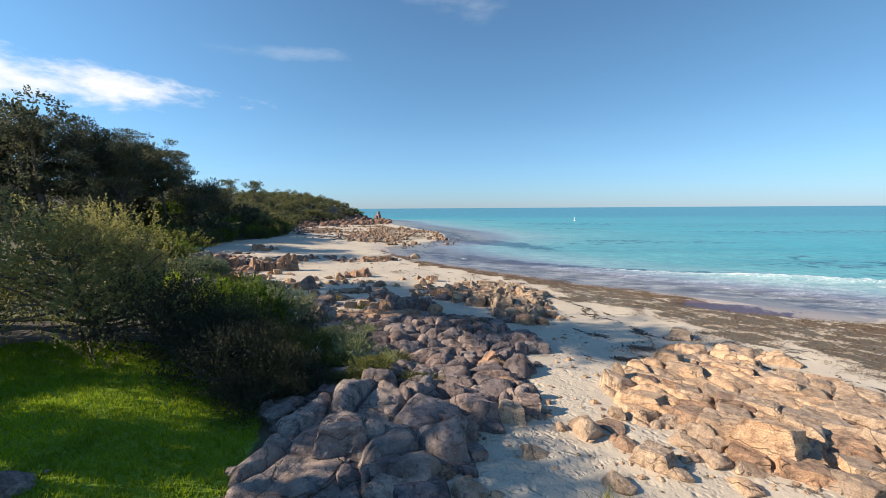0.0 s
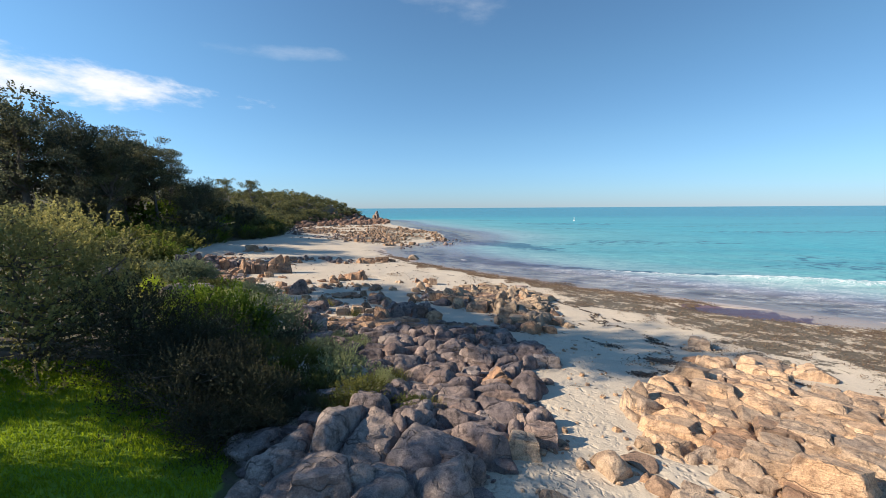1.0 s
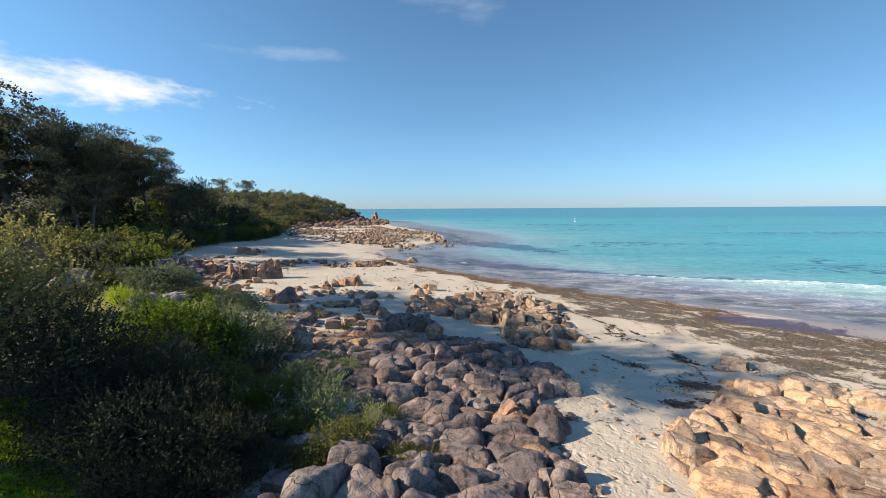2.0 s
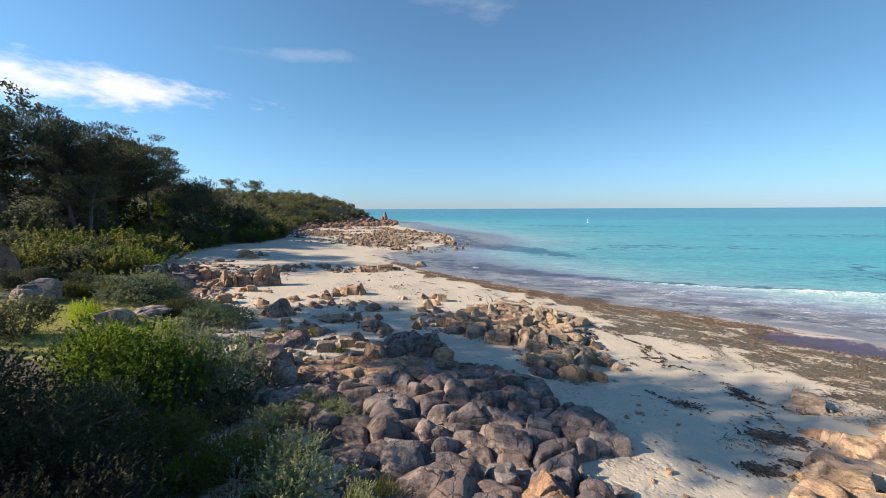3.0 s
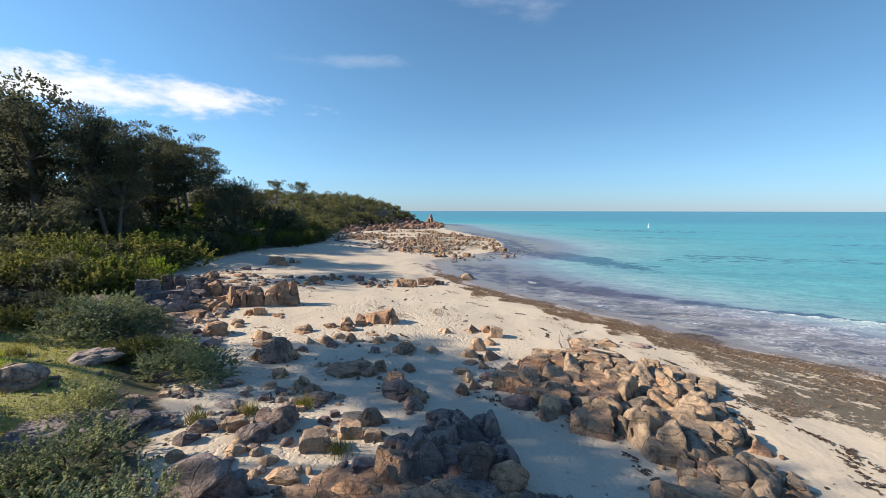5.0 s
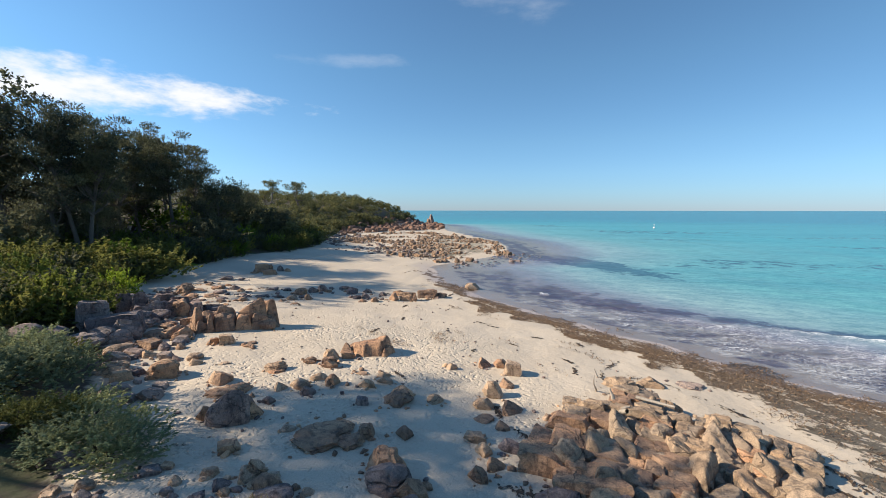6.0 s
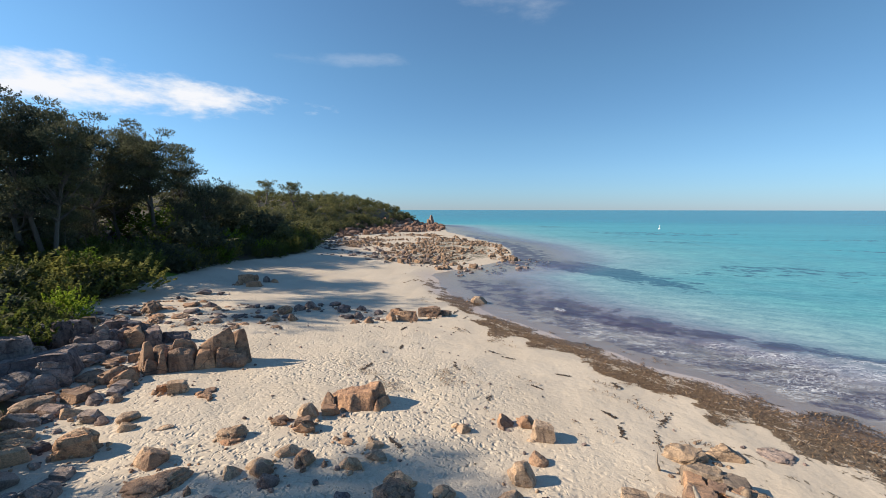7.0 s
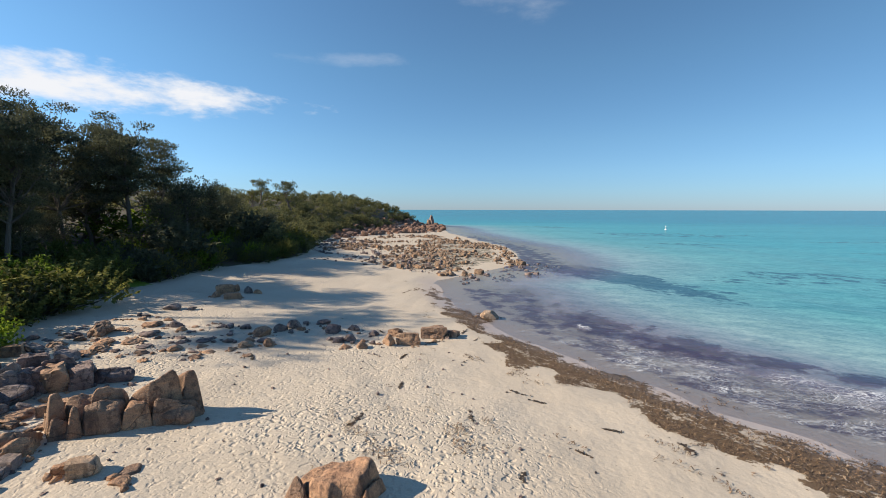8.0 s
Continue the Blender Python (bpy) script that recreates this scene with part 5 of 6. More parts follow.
def rubble(name, poly, seed, count, sizes, tone, rise, label, skew=2.2, gap=0.3, clot=0.0):
    """Boulders too many to count, heaped over a stretch of ground as one mass."""
    rng = random.Random(seed)
    xs, ys = [p[0] for p in poly], [p[1] for p in poly]
    shapes = []
    for i in range(12):
        me = rock_mesh("block" if i % 2 else "boulder", seed + i, 2 if i < 8 else 1, tone)
        shapes.append((np.array([v.co[:] for v in me.vertices]), np.array([p.vertices[:] for p in me.polygons])))
        bpy.data.meshes.remove(me)
    verts, faces, base, near = [], [], 0, []
    for i in range(count * 12):
        if len(near) >= count:
            break
        w = sizes[0] + (sizes[1] - sizes[0]) * rng.random() ** skew
        x, y = rng.uniform(min(xs), max(xs)), rng.uniform(min(ys), max(ys))
        if not inside(poly, x, y) or any(abs(x - a) < 2 and math.hypot(x - a, y - b) < gap * (w + c) for a, b, c in near):
            continue
        if clot and float(fbm(x * 0.16, y * 0.16, seed, 3)) < clot + rng.uniform(-0.06, 0.06):
            continue
        near.append((x, y, w))
        v, f = shapes[rng.randrange(8) if w > 0.8 else rng.randrange(8, 12)]
        tall = w * rise * rng.uniform(0.4, 1.6)
        m = pose(x, y, max(h(x, y), SEA - 0.3) - 0.3 * tall, rng.uniform(-12, 12), rng.uniform(-12, 12), rng.uniform(0, 360)) @ Matrix.Diagonal((w * rng.uniform(0.9, 1.4), w, tall * 1.3, 1))
        a = np.array(m)
        verts.append(v @ a[:3, :3].T + a[:3, 3])
        faces.append(f + base)
        base += len(v)
    me = bpy.data.meshes.new(name)
    fill(me, np.concatenate(verts), np.concatenate(faces))
    me.shade_smooth()
    me.set_sharp_from_angle(angle=radians(30))
    me.materials.append(ROCK[tone])
    return tagged(new(name, me), label, "rocks", kind="stuff")


def jointed(x, y, w, d, tall, turn, across, deep, tone, group):
    """A rounded hump of bedrock that joints have split into a grid of worn blocks."""
    rng = random.Random(int(x * 31 + y * 17))
    c, q = math.cos(radians(turn)), math.sin(radians(turn))
    rows = sorted([0, 1] + [(j + 1 + rng.uniform(-0.22, 0.22)) / deep for j in range(deep - 1)])
    for v0, v1 in zip(rows, rows[1:]):
        n = max(1, across + rng.choice((-1, 0, 0, 1)))
        cols = sorted([0, 1] + [(i + 1 + rng.uniform(-0.25, 0.25)) / n for i in range(n - 1)])
        for u0, u1 in zip(cols, cols[1:]):
            u, v = (u0 + u1) / 2 - 0.5, (v0 + v1) / 2 - 0.5
            if (2 * u) ** 2 + (2 * v) ** 2 > 1.5:
                continue
            rise = tall * (1.0 - 1.5 * (u * u + v * v)) * rng.uniform(0.86, 1.08)
            a, b = u * w, v * d
            rock("block", tone if rng.random() < 0.8 else "rust", x + a * c - b * q, y + a * q + b * c, (u1 - u0) * w * 1.16, (v1 - v0) * d * 1.16, rise, turn + rng.uniform(-5, 5), 3,
                 seed=rng.randrange(6), tip=rng.uniform(-5, 5), sink=0.3, group=group, label="worn block of a jointed tan granite outcrop")


for x, y, w, d, tall, turn, across, deep, tone in ((0.5, 29.3, 2.7, 2.0, 0.95, -11, 3, 2, "rust"), (1.5, 32.2, 1.8, 1.5, 0.75, -13, 3, 3, "tan"), (3.3, 33.2, 1.7, 2.7, 0.8, -18, 2, 4, "tan"), (3.5, 30.5, 1.9, 3.1, 0.85, -23, 3, 5, "tan"),
                                                   (4.9, 31.1, 0.95, 2.7, 0.65, -27, 1, 4, "tan"), (6.3, 30.9, 2.5, 2.5, 0.7, -32, 3, 4, "tan"), (2.4, 28.6, 1.9, 1.3, 0.75, -21, 3, 2, "rust"), (5.8, 29.2, 2.5, 1.1, 0.5, -33, 4, 2, "tan"),
                                                   (4.6, 26.6, 1.5, 2.0, 0.7, -20, 2, 3, "tan"), (4.2, 23.9, 1.4, 1.8, 0.65, -22, 2, 3, "tan"), (2.0, 26.6, 1.2, 1.0, 0.8, -10, 2, 1, "rust")):
    jointed(x, y, w, d, tall, turn, across, deep, tone, "jointed rock outcrop")
for x, y, w, d, tall, turn, across, deep in ((8.6, 12.2, 2.6, 2.2, 0.55, -24, 3, 3), (11.2, 13.4, 2.8, 2.0, 0.5, -30, 3, 2), (7.2, 14.2, 2.0, 1.6, 0.4, -18, 3, 2), (10.2, 16.0, 2.4, 1.6, 0.45, -28, 3, 2),
                                             (12.8, 11.4, 2.2, 2.0, 0.5, -38, 2, 3), (8.0, 9.6, 1.9, 1.5, 0.55, -30, 2, 2), (13.6, 14.8, 2.2, 1.6, 0.4, -36, 3, 2), (10.4, 11.0, 1.8, 1.8, 0.55, -34, 2, 3)):
    jointed(x, y, w, d, tall, turn, across, deep, "ochre", "ochre rock platform")
jointed(-21.6, 40.2, 3.4, 1.3, 1.1, 44, 4, 1, "dark", "upright blocks at the dune foot")

def bedrock(name, poly, seed, cell, stretch, turn, rise, tone, label, pitch=0.07, worn=0.14, apron=0.35, wander=1.8):
    """A mass of bedrock broken by two sets of joints: worn blocks of uneven height with open cracks between."""
    xs, ys = [p[0] for p in poly], [p[1] for p in poly]
    gx, gy = np.arange(min(xs) - 0.7, max(xs) + 0.7, pitch), np.arange(min(ys) - 0.7, max(ys) + 0.7, pitch)
    X, Y = (v.ravel() for v in np.meshgrid(gx, gy))
    hit, near = np.zeros(len(X), bool), np.full(len(X), 99.0)
    for (x0, y0), (x1, y1) in zip(poly, poly[1:] + poly[:1]):
        k = np.clip(((X - x0) * (x1 - x0) + (Y - y0) * (y1 - y0)) / ((x1 - x0) ** 2 + (y1 - y0) ** 2), 0, 1)
        near = np.minimum(near, np.hypot(X - x0 - k * (x1 - x0), Y - y0 - k * (y1 - y0)))
        hit ^= ((y0 > Y) != (y1 > Y)) & (X < x0 + (Y - y0) / (y1 - y0 + 1e-9) * (x1 - x0))
    rim = np.where(hit, near, -near) + (fbm(X * 0.9, Y * 0.9, seed, 3) - 0.44) * wander
    c, q = math.cos(radians(turn)), math.sin(radians(turn))
    U = (X * c + Y * q) / (cell * stretch) + (vnoise(X * 0.8, Y * 0.8, seed + 1) - 0.5) * 0.5
    V = (Y * c - X * q) / cell + (vnoise(X * 0.8, Y * 0.8, seed + 2) - 0.5) * 0.5
    iu, iv = np.floor(U), np.floor(V)
    spots = []
    for a in (-1, 0, 1):
        for b in (-1, 0, 1):
            spots.append((iu + a, iv + b, iu + a + 0.06 + 0.88 * lattice(iu + a, iv + b, seed), iv + b + 0.06 + 0.88 * lattice(iu + a, iv + b, seed + 4)))
    far = np.stack([np.hypot(U - pu, V - pv) for _, _, pu, pv in spots])
    first = far.argmin(0)
    pick = lambda k: np.choose(first, [p[k] for p in spots])
    cu, cv, pu, pv = pick(0), pick(1), pick(2), pick(3)
    edge = np.full(len(X), 9.0)
    for i, (_, _, a, b) in enumerate(spots):
        du, dv = a - pu, b - pv
        length = np.hypot(du, dv)
        gap = np.where(first == i, 9.0, (((a + pu) / 2 - U) * du + ((b + pv) / 2 - V) * dv) / np.maximum(length, 1e-6))
        edge = np.minimum(edge, gap)
    edge = edge * cell - 0.012
    rest = np.clip(1 - edge / worn, 0, 1)
    dome = np.sqrt(np.clip(1 - rest * rest, 0, 1))
    lot = lattice(cu, cv, seed + 7)
    lean = (lattice(cu, cv, seed + 8) - 0.5) * (U - pu) * 0.5 + (lattice(cu, cv, seed + 9) - 0.5) * (V - pv) * 0.7
    pit = {"ochre": -0.6, "tan": -0.15}.get(tone, 0.12)
    broad = 0.55 + 0.9 * (fbm(X * 0.35, Y * 0.35, seed + 5, 2) - 0.3)
    top = rise * np.clip(broad * np.where(lot < 0.18, pit, 0.40 + 0.85 * lot) + lean * 1.3, min(pit, 0.06), 1.6)
    top = top + (fbm(X * 1.6, Y * 1.6, seed + 11, 4) - 0.46) * 0.30 * rise ** 0.5 + (fbm(X * 5, Y * 5, seed + 12, 3) - 0.44) * 0.11
    cover = sstep(-0.12, apron, rim)
    Z = height(X, Y) - 0.22 + cover * (0.22 + top * (0.28 + 0.72 * dome)) - 0.10 * np.clip(1 - edge / 0.05, 0, 1) * cover
    n = len(gx)
    i = np.arange(len(X)).reshape(len(gy), n)
    quads = np.stack([i[:-1, :-1], i[:-1, 1:], i[1:, 1:], i[1:, :-1]], -1).reshape(-1, 4)
    quads = quads[(cover[quads] > 0.02).any(1)]
    used, back_to = np.unique(quads, return_inverse=True)
    me = bpy.data.meshes.new(name)
    fill(me, np.stack([X, Y, Z], -1)[used], back_to.reshape(-1, 4))
    me.attributes.new("cell", "FLOAT", "POINT").data.foreach_set("value", lot[used].astype(np.float32))
    me.shade_smooth()
    me.materials.append(ROCK[tone])
    return tagged(new(name, me), label, "bedrock", kind="structure")


bedrock("bedrock", [(-4.3, 6.4), (-4.0, 9.6), (-2.6, 11.6), (-0.4, 12.2), (0.6, 10.2), (0.3, 8.0), (-0.6, 6.2)], 71, 1.15, 1.4, 62, 0.85, "grey", "grey-brown granite bedrock split by long joints", 0.06, 0.42)
bedrock("bedrock", [(-2.4, 11.5), (-2.4, 14.7), (-3.7, 16.4), (-5.3, 18.6), (-4.6, 19.8), (-2.0, 20.4), (2.6, 20.2), (4.0, 17.6), (2.6, 16.2), (3.2, 14.6), (2.3, 11.4), (1.0, 10.2), (-0.8, 11.2)], 72, 0.58, 1.7, 8, 0.75, "dark", "dark purple-brown weathered granite bedrock broken into worn blocks", 0.06, 0.17)
bedrock("bedrock", [(-5.9, 19.4), (-5.4, 21.8), (-3.6, 22.5), (1.6, 22.5), (3.0, 21.2), (2.4, 20.2), (-2.5, 20.0)], 73, 0.42, 4.0, 6, 0.42, "rust", "long low ledges of rust-brown layered bedrock", 0.06, 0.09)
bedrock("bedrock", [(-3.7, 22.4), (-3.2, 24.4), (-2.6, 26.0), (-1.0, 25.8), (-0.4, 24.0), (-0.5, 22.8), (-2.0, 22.3)], 74, 0.7, 1.2, 20, 0.75, "dark", "dark knot of weathered granite bedrock standing in the sand")
bedrock("bedrock", [(5.6, 14.0), (5.4, 12), (6.3, 10.9), (6.6, 9.9), (7.8, 9.5), (9.6, 9.9), (11.9, 10.8), (14.6, 12.9), (13.9, 14.8), (12.8, 16.0), (12.6, 18.4), (10.6, 18.6), (8.6, 16.6), (7.4, 15.6)], 75, 0.8, 1.8, -48, 0.6, "ochre", "sunlit ochre granite platform split by joints, sand in the cracks", 0.065, 0.22, 0.35, 3.0)
bedrock("bedrock", [(-0.3, 27.6), (0.0, 29.6), (1.4, 31.2), (3.8, 33.6), (5.4, 31.8), (6.8, 28.6), (6.5, 25.2), (5.0, 21.8), (4.2, 22.6), (4.0, 25.2), (2.0, 26.6)], 76, 0.78, 1.35, 64, 1.05, "tan", "tan jointed granite outcrop worn into rounded blocks", 0.055, 0.20)
bedrock("rock_outcrop", [(-9.1, 36.3), (-9.2, 37.1), (-8.5, 37.9), (-7.3, 37.8), (-6.6, 37.2), (-6.9, 36.4), (-7.9, 36.0)], 84, 1.9, 1.2, 60, 1.25, "rust", "rust-brown cracked granite outcrop standing alone in the sand", 0.045, 0.2, 0.26, 0.5)
bedrock("rock_outcrop", [(-18.2, 37.8), (-17.8, 38.7), (-16.6, 39.6), (-15.2, 40.4), (-14.4, 40.0), (-14.6, 39.2), (-16.0, 38.1), (-17.4, 37.2)], 85, 0.85, 1.25, 40, 1.65, "rust", "rust-brown granite outcrop split into upright blocks", 0.045, 0.15, 0.12, 0.3)

PLATFORM = [(5.3, 14.0), (5.0, 12), (6.1, 10.8), (4.4, 9), (6.2, 8.2), (8.6, 8.0), (11.5, 9.4), (14.8, 12.5), (14.1, 15), (12.3, 15.7), (11.1, 17.6), (8.6, 15.8)]
outcrop(PLATFORM, 1, 34, (0.25, 0.9), ["ochre"], ["block", "block", "boulder", "slab"], -12, 0.42, group="ochre rock platform", pack=0.33)
PILE = [(-3.9, 7.0), (-3.9, 11), (-2.2, 14), (-3.4, 19), (-2.5, 21.5), (2.5, 21), (4.2, 17.5), (2.5, 16), (3.6, 15.3), (2.4, 11.4), (0.9, 9.4), (0.2, 7)]
outcrop(PILE, 2, 55, (0.3, 1.2), ["dark", "dark", "grey"], ["slab", "boulder", "block"], 10, 0.5, group="dark boulder pile", pack=0.27)
RIDGE = [(-6.0, 19.5), (-5, 22.3), (1.5, 22.8), (3, 21), (2.5, 20), (-2.5, 20.0)]
outcrop(RIDGE, 3, 26, (0.3, 0.9), ["dark", "rust"], ["slab", "boulder"], 5, 0.4, group="rock ridge", pack=0.33)
CLUSTER = [(-0.6, 27.4), (1.2, 31.4), (3.8, 34.0), (5.6, 32.0), (7.0, 28.5), (6.8, 25), (5.2, 21.5), (4.0, 22.4), (3.6, 25.0), (1.8, 26.4)]
outcrop(CLUSTER, 4, 30, (0.25, 0.8), ["tan", "tan", "rust"], ["block", "block", "boulder"], -8, 0.6, group="jointed rock outcrop", pack=0.33)
STONES = [(-10.5, 20.5), (-12.0, 25.0), (-9.0, 28), (-5.2, 26.5), (-4.4, 23), (-6.2, 21)]
outcrop(STONES, 6, 48, (0.18, 0.5), ["ochre", "ochre", "dark", "grey"], ["block", "boulder"], 20, 0.55, group="stones below the shrubs", pack=0.45)
MARGIN = [(-15.5, 29.0), (-21.5, 36.5), (-28.5, 44.5), (-24.5, 44.5), (-19.5, 39.5), (-17.0, 36), (-13.0, 30)]
outcrop(MARGIN, 7, 46, (0.25, 0.9), ["rust", "grey", "dark"], ["block", "boulder"], 15, 0.55, group="stones along the dune foot", pack=0.45)
SPREAD = [(-30, 44), (-28.5, 52), (-17, 50.5), (-15.5, 46.5), (-20, 43.5)]
outcrop(SPREAD, 8, 55, (0.2, 0.75), ["rust", "rust", "dark"], ["slab", "slab", "boulder"], 0, 0.4, level=2, group="stones strewn on the sand", pack=0.6)
BAR = [(-18, 49.5), (-17, 53.0), (-11, 51.8), (-6.5, 52.3), (-6.2, 50.3), (-11, 49.3)]
outcrop(BAR, 9, 18, (0.2, 0.5), ["dark", "dark", "rust"], ["boulder", "block"], 0, 0.5, level=2, group="dark stones across the beach", pack=0.5)
POINT = [(0.6, 93), (-3.8, 86), (-7, 79.5), (-12, 78.0), (-19, 82), (-28, 85), (-33, 92), (-36, 104), (-38, 120), (-36, 142), (-24, 152), (-10, 138), (-2.4, 122)]
rubble("rocky_point", POINT, 10, 3600, (0.10, 0.95), "brown", 0.5, "rust and ochre boulders heaped along a low rocky point", 3.4, 0.14, 0.40)
SANDY = [(-8, 79), (-18, 80), (-31, 83), (-38, 98), (-42, 118), (-34, 120), (-26, 100), (-12, 92)]
rubble("strewn_stones", SANDY, 12, 520, (0.12, 0.8), "dark", 0.5, "dark stones strewn over the sand behind the point", 2.6, 0.3, 0.36)
HEAD = [(-40, 108), (-44.5, 122), (-49, 140), (-52, 172), (-50, 228), (-40, 246), (-33, 242), (-27, 212), (-25, 180), (-34, 152), (-41, 128)]
rubble("headland_rocks", HEAD, 11, 1300, (0.3, 2.1), "red", 0.55, "red-brown boulders covering the headland's shore", 2.6, 0.2)
SHALLOWS = [(0.6, 93), (4.5, 98), (6, 90), (3, 84), (-2, 79), (-6, 76), (-8, 74), (-8.5, 79), (-3.8, 86)]
rubble("shallow_rocks", SHALLOWS, 13, 70, (0.3, 1.0), "dark", 0.45, "small dark rocks awash in the shallows")
PEBBLES = [(-22, 34), (-28, 46), (-14, 52), (-6, 50), (-1, 42), (6, 36), (2, 33), (-2, 30), (-11, 28), (-16, 31)]
rubble("beach_pebbles", PEBBLES, 14, 260, (0.04, 0.16), "dark", 0.5, "small pebbles scattered over the sand")
NEARBITS = [(3, 7), (3, 12), (5, 20), (8, 21), (12, 18), (16, 13), (12, 7)]
rubble("near_pebbles", NEARBITS, 15, 260, (0.04, 0.2), "ochre", 0.5, "small ochre chips on the sand round the platform")
rock("boulder", "dark", -38.5, 239, 3.6, 3.2, 5.4, 10, 3, seed=4, label="upright dark brown rock stack at the headland's tip")
rock("boulder", "rust", -39.6, 238.6, 2.4, 2.4, 3.0, 70, 3, seed=1, label="rust-brown boulder beside the rock stack")

def skirts(name, tones, tone, seed, label):
    """Chips and small stones lying close round the feet of the larger rocks."""
    rng = random.Random(seed)
    me = rock_mesh("boulder", seed, 1, tone)
    v = np.array([q.co[:] for q in me.vertices])
    f = np.array([q.vertices[:] for q in me.polygons])
    bpy.data.meshes.remove(me)
    verts, faces, base = [], [], 0
    for x, y, w, d, turn, kind in SKIRT:
        if kind not in tones or y > 60 or w < 0.35:
            continue
        for _ in range(rng.randrange(1, 5) if w < 1 else rng.randrange(3, 9)):
            a = rng.uniform(0, 6.283)
            k = 0.5 + abs(rng.gauss(0, 0.16))
            px, py = x + math.cos(a) * (w * k + 0.04), y + math.sin(a) * (d * k + 0.04)
            size = rng.uniform(0.05, 0.11) + 0.22 * rng.random() ** 3
            m = np.array(pose(px, py, h(px, py) - 0.2 * size, rng.uniform(-15, 15), rng.uniform(-15, 15), rng.uniform(0, 360)) @ Matrix.Diagonal((size * rng.uniform(0.9, 1.6), size, size * rng.uniform(0.5, 0.9), 1)))
            verts.append(v @ m[:3, :3].T + m[:3, 3])
            faces.append(f + base)
            base += len(v)
    me = bpy.data.meshes.new(name)
    fill(me, np.concatenate(verts), np.concatenate(faces))
    me.materials.append(ROCK[tone])
    tagged(new(name, me), label, "stones", kind="stuff")


skirts("ochre_chips", ("ochre", "tan"), "ochre", 21, "small ochre stone chips lying round the feet of the rocks")
skirts("rust_chips", ("rust",), "rust", 22, "small rust-brown stones lying round the feet of the rocks")
skirts("dark_chips", ("dark", "grey"), "dark", 23, "small dark stones lying round the feet of the boulders")

# ---- trees ----
TALL = "tall dark green coastal tree with a forked grey trunk"
PADS = dict(broad=0.62, flat=0.52, sprig=4, reach=0.5)
tall_models = [tree_model(s, 15.5, 5.2, 21000, 0.21, "tree", clear=0.36, clumps=44, open_crown=0.82, lift=1.15, girth=0.6, **{**PADS, "flat": 0.36}) for s in (1, 2, 3)]
plant(tall_models[0], [(-44.5, 56.0, 0.86), (-62, 56.5, 1.1), (-49, 72.5, 1.08), (-60, 84, 1.0), (-72, 55, 1.1)], TALL, "tree", "coastal trees", 1)
plant(tall_models[1], [(-46, 56.4, 0.92), (-57, 57, 1.15), (-63, 74, 1.1), (-66, 50, 1.1), (-50.5, 65.5, 1.02)], TALL, "tree", "coastal trees", 2)
plant(tall_models[2], [(-66, 57, 1.0), (-53, 80, 0.92), (-49, 57, 1.05), (-75, 70, 1.1), (-56, 72.5, 1.05), (-53.5, 71.6, 0.85)], TALL, "tree", "coastal trees", 3)
lacy = tree_model(7, 17.0, 5.6, 3600, 0.36, "tree", clear=0.45, clumps=26, open_crown=0.62, **PADS)
plant(lacy, [(-53, 54.6, 1.16), (-61, 57, 1.1)], "tall open-crowned tree with pale bare limbs", "tree", "coastal trees", 4)
# Unseen trees left of the view, added so their shadows land on sand and rocks.
high = tree_model(8, 20.0, 4.6, 1300, 0.36, "tree", clear=0.9, clumps=26, open_crown=0.62, lift=0.2, girth=0.4, **PADS)
plant(high, [(-25.3, 2.8, 0.8), (-31.6, 14.9, 1.3), (-27.6, 11.8, 1.3), (-29.4, 14.9, 1.3), (-49.0, 18.6, 1.3), (-31.9, 16.5, 1.3), (-62.0, 38.0, 1.6), (-61.0, 34.0, 1.6), (-37.6, 23.3, 1.3), (-55.1, 16.9, 1.3)], "tall tree out of view, high umbrella crown over a bare trunk, added to shade the beach", "tree", "coastal trees", 9)
low_model = tree_model(11, 9.0, 4.6, 7500, 0.23, "tree", clear=0.15, clumps=34, girth=0.7, **{**PADS, "flat": 0.42})
plant(low_model, [(-47, 85, 0.88), (-45, 77, 0.92), (-49, 92, 0.72), (-46, 97, 0.5), (-54, 98, 0.7), (-50, 105, 0.5), (-57, 90, 0.95), (-43, 72, 0.74), (-60, 106, 0.6), (-52, 60, 0.8), (-56, 52, 0.8), (-50, 47, 0.75), (-62, 62, 0.9), (-66, 80, 1.0), (-55, 73, 0.8), (-46, 58, 0.55), (-44, 50, 0.55), (-60, 56, 0.9), (-70, 66, 1.0), (-68, 42, 1.0), (-57, 70, 0.8), (-61, 70.5, 0.9), (-54, 66.5, 0.6), (-50.5, 64.5, 0.5)], "low dense dark green coastal tree", "tree", "low coastal trees", 5)
twisted = tree_model(14, 10.5, 4.8, 3800, 0.26, "heath", clear=0.42, clumps=22, open_crown=0.62, lean=0.16, girth=1.15, **{**PADS, "flat": 0.45})
plant(twisted, [(-61, 137, 1.0), (-72.5, 139, 0.9), (-66, 126, 0.55)], "twisted tree with bare pale limbs and a thin flat crown", "tree", "twisted trees", 6)

